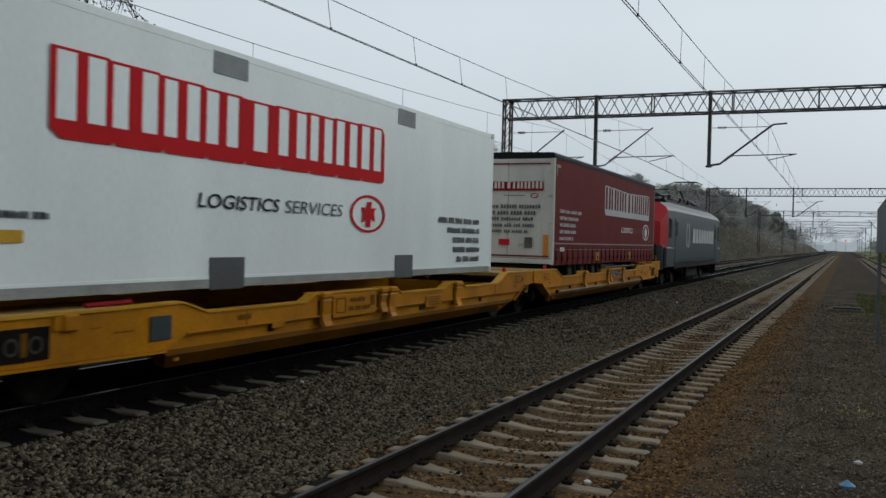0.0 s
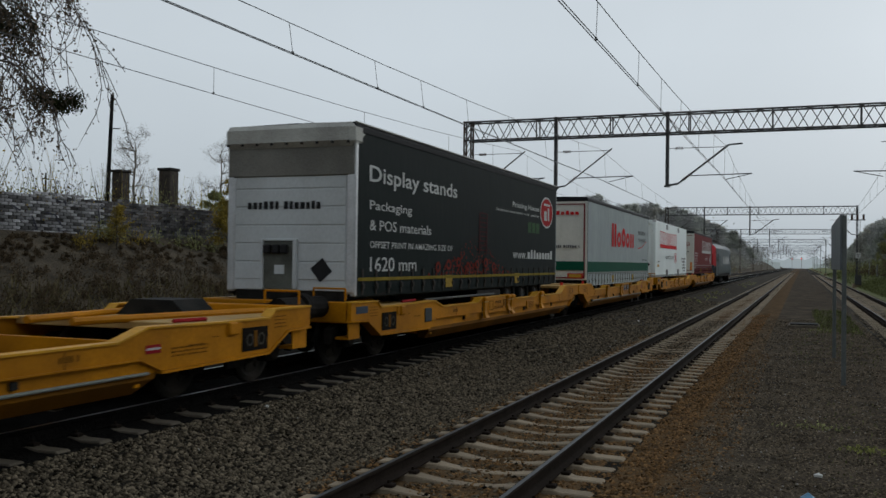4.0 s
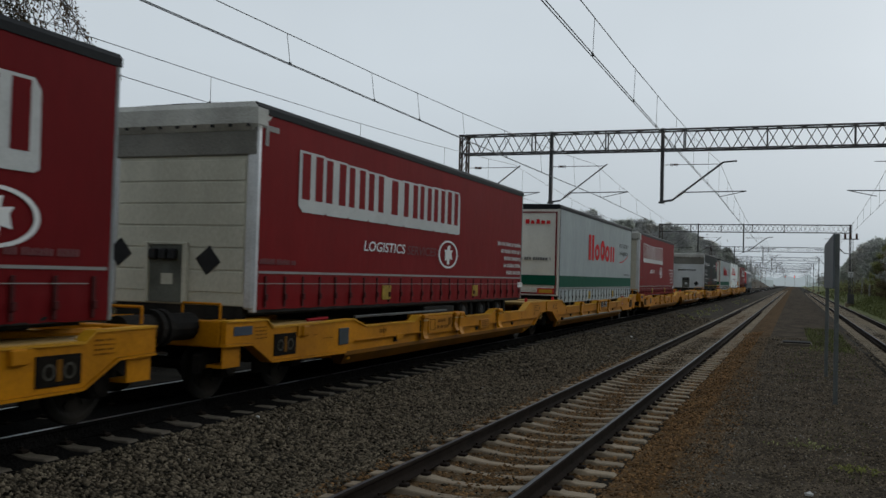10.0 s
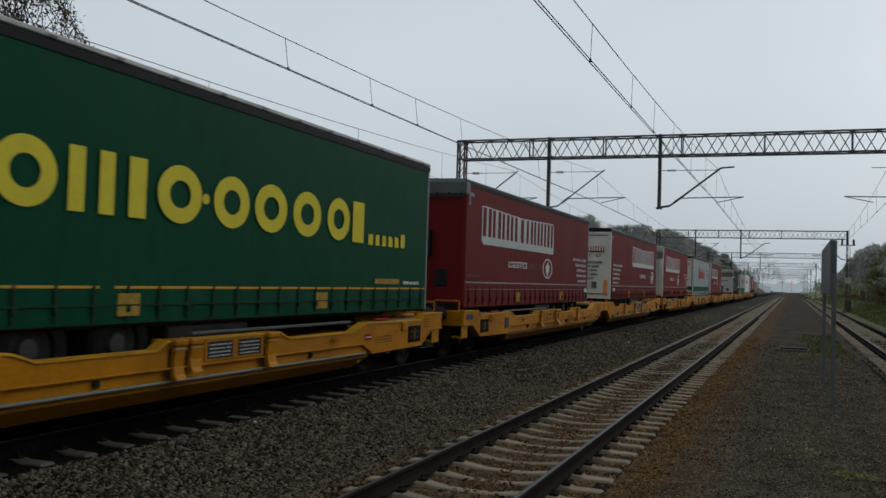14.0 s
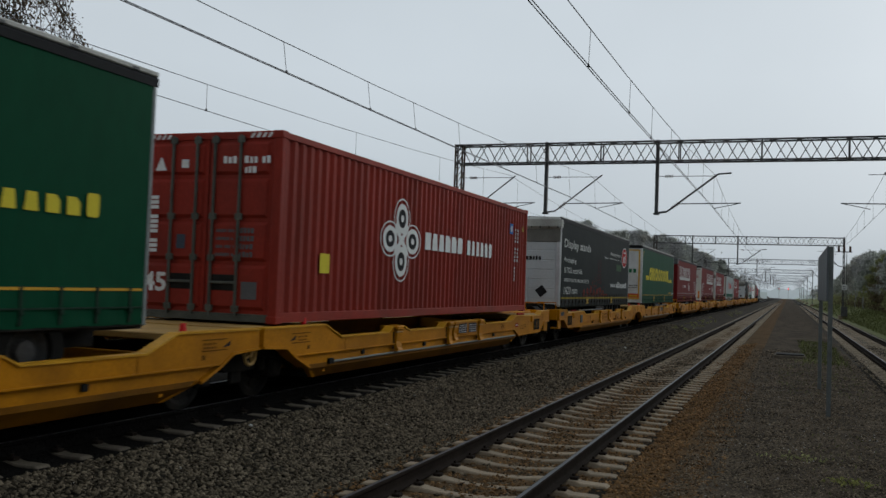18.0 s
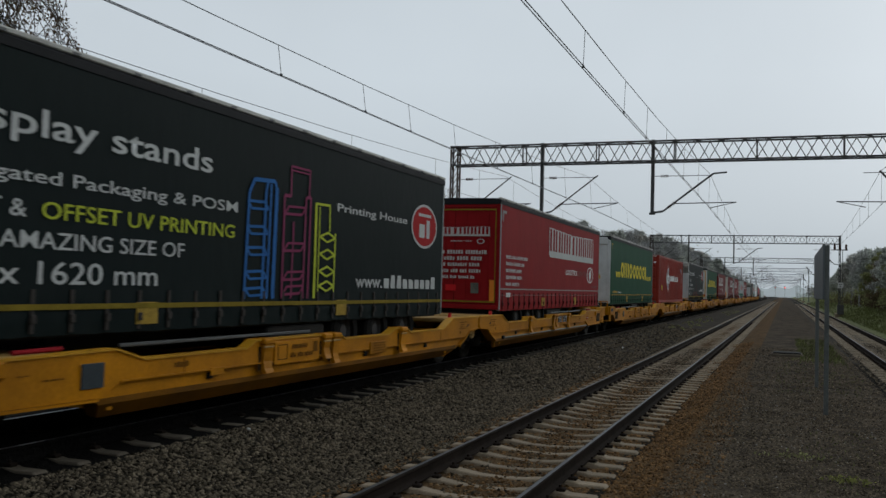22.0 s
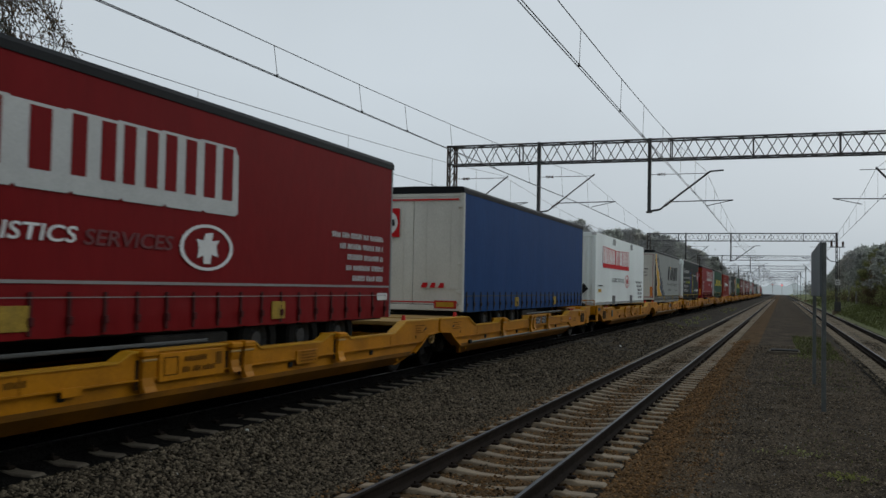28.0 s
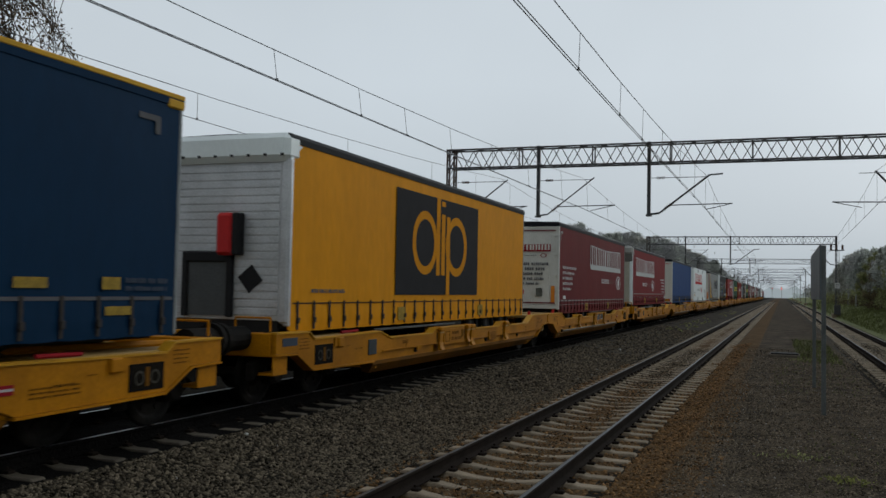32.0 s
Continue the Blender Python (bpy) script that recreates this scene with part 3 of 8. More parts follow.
def pebbles(name, regions, mat, label, seed):
    """Loose angular stones, all in one mesh: regions of x0, x1, y0, y1, stones per square metre, size."""
    rng = np.random.default_rng(seed)
    octa = np.array([(1, 0, 0), (-1, 0, 0), (0, 1, 0), (0, -1, 0), (0, 0, 1), (0, 0, -1)], float)
    tri = np.array([(0, 2, 4), (2, 1, 4), (1, 3, 4), (3, 0, 4), (2, 0, 5), (1, 2, 5), (3, 1, 5), (0, 3, 5)])
    vs, fs, k = [], [], 0
    for x0, x1, y0, y1, dens, size in regions:
        n = int((x1 - x0) * (y1 - y0) * dens)
        p = np.column_stack((rng.uniform(x0, x1, n), rng.uniform(y0, y1, n), np.zeros(n)))
        p[:, 2] = [ground_z(a, b) for a, b, _ in p]
        s = size * rng.uniform(0.5, 1.25, (n, 1, 1)) * rng.uniform(0.6, 1.25, (n, 1, 3)) * (1, 1, 0.62)
        q = octa[None] * s * rng.uniform(0.7, 1.3, (n, 6, 3))
        a, b = rng.uniform(0, 6.28, n), rng.uniform(-0.9, 0.9, n)
        ca, sa, cb, sb = np.cos(a)[:, None], np.sin(a)[:, None], np.cos(b)[:, None], np.sin(b)[:, None]
        x, y, z = q[..., 0], q[..., 1], q[..., 2]
        y, z = y * cb - z * sb, y * sb + z * cb
        x, y = x * ca - y * sa, x * sa + y * ca
        q = np.stack((x, y, z), -1) + p[:, None, :]
        vs.append(q.reshape(-1, 3))
        fs.append((tri[None] + (np.arange(n) * 6)[:, None, None] + k).reshape(-1, 3))
        k += n * 6
    me = mesh_arrays(name, np.concatenate(vs), np.concatenate(fs), (mat,))
    return tagged(new(name, me), label, "gravel", kind="stuff")


pebbles("ballast_stones", ((-7.0, -4.55, 4.6, 20, 950, 0.034), (-7.1, -4.6, 20, 34, 330, 0.042), (-7.1, -4.6, 34, 60, 70, 0.055), (-3.85, -2.6, 7.5, 22, 110, 0.034),
                           (-3.85, -2.6, 22, 40, 130, 0.042), (2.3, 5.4, 24, 50, 60, 0.05)), STONE, "loose grey crushed-stone ballast", 3)
pebbles("rusty_ballast_stones", ((-4.75, -4.1, 8, 30, 220, 0.036), (-3.85, -2.6, 7.5, 24, 170, 0.032), (-2.5, -1.35, 8, 24, 330, 0.032), (-1.6, -0.7, 8, 24, 130, 0.026), (-2.5, -1.3, 24, 45, 110, 0.042)), RUST_STONE, "rust-stained crushed stone beside the track", 4)
pebbles("platform_gravel", ((-1.3, 2.1, 8, 14, 800, 0.019), (-1.3, 2.2, 14, 22, 380, 0.024), (-1.3, 2.2, 22, 40, 120, 0.032)), GRAVEL, "small loose brown gravel on the platform", 5)
pebbles("pale_pebbles", ((-1.3, 2.1, 8, 24, 16, 0.014), (-7.0, -4.6, 7, 30, 2.0, 0.026)), PEBBLE_PALE, "scattered pale pebbles among the stones", 8)


# ---- tracks ----
def rail_shape(x, z, y0, y1):
    h, foot, web = 0.172, 0.075, 0.009
    pr = [(-foot, -h), (foot, -h), (foot, -h + 0.012), (web + 0.006, -h + 0.035), (web, -h + 0.05), (web, -0.055), (0.030, -0.040), (0.036, -0.034), (0.036, -0.012), (0.030, -0.003),
          (0.022, 0.0), (-0.022, 0.0), (-0.030, -0.003), (-0.036, -0.012), (-0.036, -0.034), (-0.030, -0.040), (-web, -0.055), (-web, -h + 0.05), (-web - 0.006, -h + 0.035), (-foot, -h + 0.012)]
    s = Shape().prism_y([(x + a, z + b) for a, b in pr], y0, y1)
    for i in (10,):       # faces of the running surface
        s.slot[2 + i] = 1
    return s


def sleeper_mesh(concrete, flat_ends=False):
    """Concrete sleeper with raised rail seats and a dipped middle; the clips sit on it."""
    s = Shape()
    st = [(-1.30, -0.215), (-1.27, -0.197), (-0.98, -0.192), (-0.92, -0.172), (-0.58, -0.172), (-0.50, -0.186), (-0.28, -0.212), (0.0, -0.222), (0.28, -0.212), (0.50, -0.186),
          (0.58, -0.172), (0.92, -0.172), (0.98, -0.192), (1.27, -0.197), (1.30, -0.215)]
    if flat_ends:
        st = [(x, z if abs(x) < 0.95 else -0.186 if abs(x) < 1.28 else -0.205) for x, z in st]
    v, f = [], []
    for x, z in st:
        w = 0.098 if abs(x) > 0.4 else 0.080
        v += [(x, -w - 0.035, z - 0.16), (x, -w, z - 0.012), (x, -w + 0.014, z), (x, w - 0.014, z), (x, w, z - 0.012), (x, w + 0.035, z - 0.16)]
    for i in range(len(st) - 1):
        for j in range(5):
            f.append((i * 6 + j, i * 6 + j + 1, i * 6 + 7 + j, i * 6 + 6 + j))
    f += [(0, 1, 2, 3, 4, 5), tuple(range(len(v) - 1, len(v) - 7, -1))]
    s.add(v, f)
    for r in (-GAUGE / 2, GAUGE / 2):
        for side in (-1, 1):
            s.box(r + side * 0.135 - 0.05, r + side * 0.135 + 0.05, -0.05, 0.05, -0.175, -0.135, 0.01, slot=1)
            s.tube((r + side * 0.12, 0, -0.17), (r + side * 0.12, 0, -0.105), 0.017, n=6, slot=1)
    return s.mesh("sleeper", concrete, RAIL_RUST)


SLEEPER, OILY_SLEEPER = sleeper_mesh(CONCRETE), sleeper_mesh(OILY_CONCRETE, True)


def build_track(name, x, z, phase, pitch, y_near, y_far, y_end, label, steel=None):
    t = thing(name, label, "railway track", kind="structure", at=pose(x, 0, z))
    for r in (-GAUGE / 2, GAUGE / 2):
        part("rail", rail_shape(r, 0, -420, 900), (steel or RAIL_RUST, STEEL_TREAD if not steel else WORN_TREAD), t, "dark brown rail")
    y = phase - pitch * int((phase - y_near) / pitch)
    rng = random.Random(int(abs(x) * 100))
    far = Shape()
    while y < y_end:
        if y < y_far:
            s = part("sleeper", OILY_SLEEPER if steel else SLEEPER, None, t)
            s.matrix_basis = pose(rng.uniform(-0.012, 0.012), y, rng.uniform(-0.008, 0.004), 0, 0, rng.uniform(-0.6, 0.6))
        else:
            far.box(-1.3, 1.3, y - 0.12, y + 0.12, -0.35, -0.19)
        y += pitch
    if far.v:
        tagged(part("far_sleepers", far, OILY_CONCRETE if steel else CONCRETE, t), kind="stuff")
    return t


build_track("near_track", NEAR_X, 0.0, 9.66, 0.6125, 4.0, 75.0, 330.0, "railway track on pale concrete sleepers in dark ballast")
# rail sides get the same painted under-train shade
build_track("train_track", TRAIN_X, RAIL_Z, 7.42, 0.6140, 5.0, 75.0, 260.0, "railway track on concrete sleepers under the train", OILY_SHADE)
build_track("far_track", FAR_X, RAIL_Z, 8.0, 0.62, 30.0, 62.0, 200.0, "railway track beyond the train")
build_track("right_track", RIGHT_X, 0.0, 28.0, 0.62, 24.0, 75.0, 260.0, "railway track beside the gravel platform and grass bank")


# ---- overhead line: portals, arms, wires ----
BEAM_TOP, BEAM_LOW = 8.62, 7.76
POST_L, POST_R = -14.62, 5.58


def lattice_post(s, x, z0, z1, w, slot=0):
    for dx in (-w, w):
        for dy in (-0.16, 0.16):
            s.box(x + dx - 0.035, x + dx + 0.035, dy - 0.035, dy + 0.035, z0, z1, slot=slot)
    n = int((z1 - z0) / 0.55)
    for i in range(n):
        a, b = z0 + (z1 - z0) * i / n, z0 + (z1 - z0) * (i + 1) / n
        for dy in (-0.18, 0.18):
            s.tube((x - w, dy, a), (x + w, dy, b), 0.018, n=4, slot=slot)
        for dx in (-w, w):
            s.tube((x + dx, -0.16, b), (x + dx, 0.16, a), 0.018, n=4, slot=slot)
    s.box(x - w - 0.05, x + w + 0.05, -0.21, 0.21, z1 - 0.02, z1 + 0.03, slot=slot)
    return s


def arm(parent, x, direction, z_low=5.52, tip=True, reach=2.55, thick=0.042):
    """A cantilever: raking tube, top tie, registration arm and insulators, from a post or hanger at x."""
    d = direction
    rake = Shape().tube((x, 0, z_low), (x + d * 0.45, 0, z_low + 0.06), thick + 0.006).tube((x + d * 0.45, 0, z_low + 0.06), (x + d * reach, 0, 7.20), thick)
    if tip:
        rake.tube((x + d * 2.55, 0, 7.20), (x + d * 3.1, 0, 7.24), 0.036)
    part("raking_tube", rake, MAST, parent)
    part("top_tie", Shape().tube((x, 0, 7.12), (x + d * 2.5, 0, 7.12), 0.014, n=6), MAST, parent)
    part("registration_arm", Shape().tube((x + d * 0.9, 0, 5.92), (x + d * 3.5, 0, 5.96), 0.022, n=6).tube((x + d * 3.45, 0, 5.95), (x + d * 2.4, 0, 5.72), 0.016, n=6), MAST, parent)
    ins, low_ins = Shape(), Shape()
    for k in range(5):
        for a, b in (((x + d * (0.35 + 0.07 * k), 0, 7.12), (x + d * (0.38 + 0.07 * k), 0, 7.12)),):
            ins.tube(a, b, 0.06, n=10)
        t0 = 0.30 + 0.030 * k
        p = Vector((x + d * 0.45, 0, z_low + 0.06)).lerp(Vector((x + d * 2.55, 0, 7.20)), t0 - 0.2)
        low_ins.tube(p, p + Vector((d * 0.02, 0, 0.016)), 0.075, n=10)
    tagged(part("insulator", ins, PORCELAIN, parent), kind="stuff")
    tagged(part("insulator", low_ins, PORCELAIN, parent), kind="stuff")


def build_portal():
    g = thing("catenary_portal", "dark steel lattice portal carrying overhead wires across the tracks", "catenary gantry", "catenary portals", at=pose(0, 40.53, 0))
    part("lattice_post", lattice_post(Shape(), POST_L, -0.1, BEAM_TOP + 0.03, 0.17), BROWN_MAST, g, "brown rusted lattice post")
    part("lattice_post", lattice_post(Shape(), POST_R, -0.1, BEAM_TOP + 0.03, 0.07), MAST, g)
    for x in (POST_L, POST_R):
        part("footing", Shape().box(x - 0.45, x + 0.45, -0.45, 0.45, -0.6, 0.22, 0.04), CONCRETE, g)
    for dy in (-0.3, 0.3):
        for z in (BEAM_TOP, BEAM_LOW):
            part("chord", Shape().box(POST_L - 0.1, POST_R + 0.1, dy - 0.035, dy + 0.035, z - 0.035, z + 0.035), MAST, g)
    n = 42
    step = (POST_R - POST_L) / n
    for dy in (-0.3, 0.3):
        for i in range(n):
            a, b = POST_L + step * i, POST_L + step * (i + 1)
            za, zb = (BEAM_TOP, BEAM_LOW) if (i % 2) != (dy > 0) else (BEAM_LOW, BEAM_TOP)
            part("diagonal", Shape().tube((a, dy, za), (b, dy, zb), 0.021, n=5), MAST, g)
    for i in range(0, n + 1, 7):
        x = POST_L + step * i
        part("stile", Shape().box(x - 0.025, x + 0.025, -0.33, -0.27, BEAM_LOW, BEAM_TOP), MAST, g)
        part("stile", Shape().box(x - 0.025, x + 0.025, 0.27, 0.33, BEAM_LOW, BEAM_TOP), MAST, g)
    top = Shape()
    for i in range(n // 2):
        a, b = POST_L + step * 2 * i, POST_L + step * 2 * (i + 1)
        top.tube((a, -0.3, BEAM_TOP), (b, 0.3, BEAM_TOP), 0.015, n=4).tube((a, 0.3, BEAM_LOW), (b, -0.3, BEAM_LOW), 0.015, n=4)
    tagged(part("cross_lacing", top, MAST, g), kind="stuff")
    for x in (-10.41, -5.45):
        part("hanger", Shape().box(x - 0.07, x + 0.07, -0.10, 0.10, 5.47, BEAM_TOP + 0.1, 0.012).box(x - 0.12, x + 0.12, -0.13, 0.13, 5.44, 5.52, 0.01), MAST, g)
        arm(g, x, 1, tip=x > -6, thick=0.042 if x > -6 else 0.030)
    arm(g, POST_L + 0.2, 1, tip=False, thick=0.030)
    arm(g, POST_R - 0.15, -1, tip=False, reach=1.9)
    return g


PORTAL_1 = build_portal()
portals = [PORTAL_1] + [copy_thing(PORTAL_1, pose(0, 40.53 + 68.2 * k, 0.04 * k)) for k in range(1, 8)]

plate = thing("kilometre_plate", "small white number plate fixed on the brown lattice post", "sign")
part("plate", Shape().box(-14.68, -14.22, 40.22, 40.24, 1.95, 2.51, 0.004), PLATE_WHITE, plate)
text_bars([(-14.60, -14.30, 2.28, 2.38), (-14.56, -14.36, 2.07, 2.17)], INK_BLACK, plate, lambda a, b, off=0.0: (a, 40.212, b), 0.0)
plate2 = thing("kilometre_plate", "small white number plate on the portal post above the grass", "sign")
part("plate", Shape().box(5.42, 5.92, 108.36, 108.40, 3.0, 3.6, 0.004), PLATE_WHITE, plate2)
text_bars([(5.52, 5.82, 3.35, 3.46), (5.56, 5.78, 3.12, 3.23)], INK_BLACK, plate2, lambda a, b, off=0.0: (a, 108.35, b), 0.0)
horn = thing("isolator_switch", "dark line isolator with horns on the portal post", "isolator")
part("bracket", Shape().box(4.9, 6.4, 108.45, 108.6, 7.1, 7.2, 0.02), MAST, horn)
for x in (5.05, 5.6, 6.2):
    part("insulator", Shape().tube((x, 108.5, 7.2), (x, 108.5, 7.75), 0.11, n=8), PORCELAIN, horn)
part("drive_rod", Shape().tube((5.85, 108.4, 0.8), (5.85, 108.4, 7.1), 0.03, n=6), MAST, horn)
part("drive_box", Shape().box(5.35, 6.0, 108.0, 108.4, 0.15, 1.2, 0.03), MAST, horn)


def build_wires(x, x_up, low, high, drops, label, pair):
    w = thing("overhead_wire", label, "overhead wire", "overhead wires")
    first, span = -27.7, 68.2

    def rise(y):
        m = first + span * (math.floor((y - first) / span) + 0.5)
        return ((y - m) / (span / 2)) ** 2

    ys = [first + span * i / 12 for i in range(12 * 8 + 1)]
    for dx in ((-0.024, 0.024) if pair else (0.0,)):
        part("contact_wire", Shape().path([(x + dx, y, low + 0.12 * rise(y)) for y in ys], 0.0085), WIRE, w)
    part("messenger_wire", Shape().path([(x_up, y, high + 1.0 * rise(y)) for y in ys], 0.0085), WIRE, w)
    at = list(drops)
    while at[-1] < 300:
        at.append(at[-1] + 5.2)
    for y in at:
        z = low + 0.12 * rise(y)
        part("dropper", Shape().tube((x, y, z), (x_up, y, high + rise(y)), 0.006, n=4).box(x - 0.016, x + 0.016, y - 0.02, y + 0.02, z - 0.01, z + 0.04), WIRE, w)
    return w


build_wires(-8.30, -8.38, 5.685, 6.19, (4.0, 8.6, 13.9, 17.35, 19.85, 23.0, 26.8, 31), "grey catenary and contact wires above the train track", True)
build_wires(-3.07, -3.05, 5.65, 6.20, (3.0, 9.0, 14.42, 18.42, 21.60, 25.3, 30), "grey catenary and contact wires above the near track", True)
build_wires(-12.15, -12.15, 5.73, 6.23, (5.0, 11.0, 17.0, 24.5, 31.5), "grey catenary and contact wires above the far track", False)
build_wires(3.55, 3.55, 5.66, 6.17, (40.0, 46.0), "grey catenary and contact wires beside the platform", False)


# ---- things on the platform ----
board = thing("station_board", "grey galvanised board on two posts, seen edge-on", "sign board")
for y in (18.35, 23.6):
    part("post", Shape().box(0.69, 0.77, y - 0.04, y + 0.04, -0.1, 3.04, 0.01), POST_GREY, board, "dull galvanised square post")
part("board", Shape().box(0.655, 0.69, 18.3, 23.7, 2.03, 3.05, 0.008), BOARD_BACK, board, "dull dark grey flat board")
for z in (2.2, 2.85):
    part("rail", Shape().box(0.69, 0.72, 18.4, 23.55, z - 0.03, z + 0.03), SIGN_GREY, board)
hatch = thing("cable_hatch", "low dark concrete cable hatch in the gravel", "hatch")
part("frame", Shape().box(-0.42, 0.62, 34.6, 35.6, -0.2, 0.02, 0.03), OILY_CONCRETE, hatch)
part("lid", Shape().box(-0.36, 0.56, 34.66, 35.54, 0.02, 0.06, 0.01), CHASSIS, hatch)


def litter(name, x, y, w, mat, label, seed):
    rng = random.Random(seed)
    s = Shape()
    n = 7
    ring = [(w * rng.uniform(0.7, 1.2) * math.cos(6.28 * i / n), w * rng.uniform(0.5, 1.0) * math.sin(6.28 * i / n), rng.uniform(0.004, 0.02)) for i in range(n)]
    s.add([(0, 0, w * 0.7)] + ring + [(a * 0.8, b * 0.8, -0.02) for a, b, _ in ring],
          [(0, 1 + i, 1 + (i + 1) % n) for i in range(n)] + [(1 + i, 1 + n + i, 1 + n + (i + 1) % n, 1 + (i + 1) % n) for i in range(n)])
    return solid(name, s, mat, label, "litter", at=pose(x, y, ground_z(x, y) + 0.015))


PAPER = material("white_paper", (0.62, 0.62, 0.60), 0.7, vary=0.1, bump=0.1)
BLUE_BAG = material("blue_plastic_bag", (0.10, 0.24, 0.38), 0.35, vary=0.2, scale=8, bump=0.4)
litter("crumpled_paper", -6.85, 10.93, 0.035, PAPER, "white crumpled paper scrap on the ballast", 1)
litter("crumpled_paper", -2.22, 8.72, 0.04, PAPER, "white paper scrap beside the sleepers", 2)
litter("crumpled_paper", 0.18, 10.31, 0.05, PAPER, "white paper scrap on the gravel", 3)
litter("plastic_bag", 0.07, 9.2, 0.09, BLUE_BAG, "pale blue crumpled plastic bag on the gravel", 4)
litter("crumpled_paper", -5.9, 36.0, 0.06, PAPER, "white scrap between the tracks", 5)


# ---- plants ----
def leaf_cloud(centres, size, rng, quad=True):
    """Small leaves with random turns at the given places."""
    n = len(centres)
    a = rng.normal(size=(n, 3))
    a /= np.linalg.norm(a, axis=1)[:, None]
    b = np.cross(a, rng.normal(size=(n, 3)))
    b /= np.linalg.norm(b, axis=1)[:, None] + 1e-9
    s = size * rng.uniform(0.6, 1.3, (n, 1))
    c = np.asarray(centres)
    v = np.stack((c - a * s, c + b * s * 0.6, c + a * s, c - b * s * 0.6), 1).reshape(-1, 3)
    return v, np.arange(n * 4).reshape(-1, 4)


def limb_net(rng, start, way, length, radius, depth, droop, spread, out, tips, bend=0.25):
    """Tapered limbs that fork; gathers tubes in out and twig ends in tips."""
    p, w = Vector(start), Vector(way).normalized()
    k = 4
    for i in range(k):
        q = p + w * (length / k)
        r0, r1 = radius * (1 - 0.14 * i), radius * (1 - 0.14 * (i + 1))
        out.tube(p, q, r0, r1, n=6 if depth > 2 else 4, cap=False)
        if depth <= 1:
            tips.append(tuple(q))
        p = q
        w = (w + Vector((rng.uniform(-bend, bend), rng.uniform(-bend, bend), rng.uniform(-bend, bend) - droop))).normalized()
        if depth > 0 and i >= 1:
            side = Vector((rng.uniform(-1, 1), rng.uniform(-1, 1), rng.uniform(-0.3, 0.7) - droop)).normalized()
            limb_net(rng, p, w * (1 - spread) + side * spread, length * rng.uniform(0.5, 0.75), radius * 0.5, depth - 1, droop, spread, out, tips, bend)
    tips.append(tuple(p))


def tree_meshes(kind, height, seed, leaf, leaf_size, per_tip, depth=3, droop=0.0, spread=0.62, crown_low=0.3, narrow=1.0, bark=BARK):
    """Trunk with limbs, and a crown of single leaves; both as meshes."""
    rng = random.Random(seed)
    wood, tips = Shape(), []
    p = Vector((0, 0, -0.4))
    n = 7
    r = height * 0.020
    for i in range(n):
        q = Vector((p.x + rng.uniform(-1, 1) * height * 0.012, p.y + rng.uniform(-1, 1) * height * 0.012, height * (i + 1) / n * 0.92))
        wood.tube(p, q, r * (1 - i / n * 0.85), r * (1 - (i + 1) / n * 0.85), n=8, cap=False)
        f = (i + 1) / n
        if f > crown_low:
            for _ in range(3 if depth > 2 else 4):
                t = rng.uniform(0, 6.28)
                up = rng.uniform(0.25, 0.8) if narrow >= 0.8 else 1.8
                limb_net(rng, q, (math.cos(t), math.sin(t), up), height * 0.24 * (1.25 - f) * narrow + height * 0.05, r * 0.45 * (1.1 - f * 0.7), depth - 1, droop, spread, wood, tips)
        p = q
    g = np.random.default_rng(seed)
    c = np.repeat(np.array(tips), per_tip, 0)
    c = c + g.normal(size=c.shape) * height * 0.022
    v, f = leaf_cloud(c, leaf_size, g)
    return wood.mesh("trunk", bark), mesh_arrays("crown", v, f, (leaf,))


def plant(name, meshes, at, label, group="", category="tree"):
    t = thing(name, label, category, group, at=at)
    part("trunk", meshes[0], BARK, t)
    part("crown", meshes[1], None, t)
    return t


def put(x, y, turn=0.0, size=1.0):
    return Matrix.Translation((x, y, ground_z(x, y) - 0.05)) @ Matrix.Rotation(turn, 4, "Z") @ Matrix.Diagonal((size, size, size, 1))


def placed(ob, m):
    ob.matrix_basis = m
    return ob


OAK = tree_meshes("oak", 10, 11, HAZE_TAWNY, 0.17, 6, bark=HAZE_BARK)
OAK_GREEN = tree_meshes("oak", 10, 12, HAZE_OLIVE, 0.17, 7, bark=HAZE_BARK)
DARK_TREE = tree_meshes("tree", 9, 13, HAZE_GREEN, 0.18, 8, bark=HAZE_BARK)
BUSHY = tree_meshes("tree", 8, 19, OLIVE, 0.12, 12, crown_low=0.12)
BUSHY_DARK = tree_meshes("tree", 8, 20, GREENERY, 0.12, 12, crown_low=0.1)
TAWNY_TREE = tree_meshes("tree", 8, 23, leafage("russet_brown_leaves", (0.155, 0.118, 0.070)), 0.11, 8, crown_low=0.1)
BARE_BROWN = tree_meshes("bare", 11, 24, BRAMBLE, 0.05, 1, depth=4, bark=GREY_TWIG)
BARE = tree_meshes("bare", 11, 14, HAZE_TWIG, 0.09, 3, depth=4, bark=HAZE_BARK)
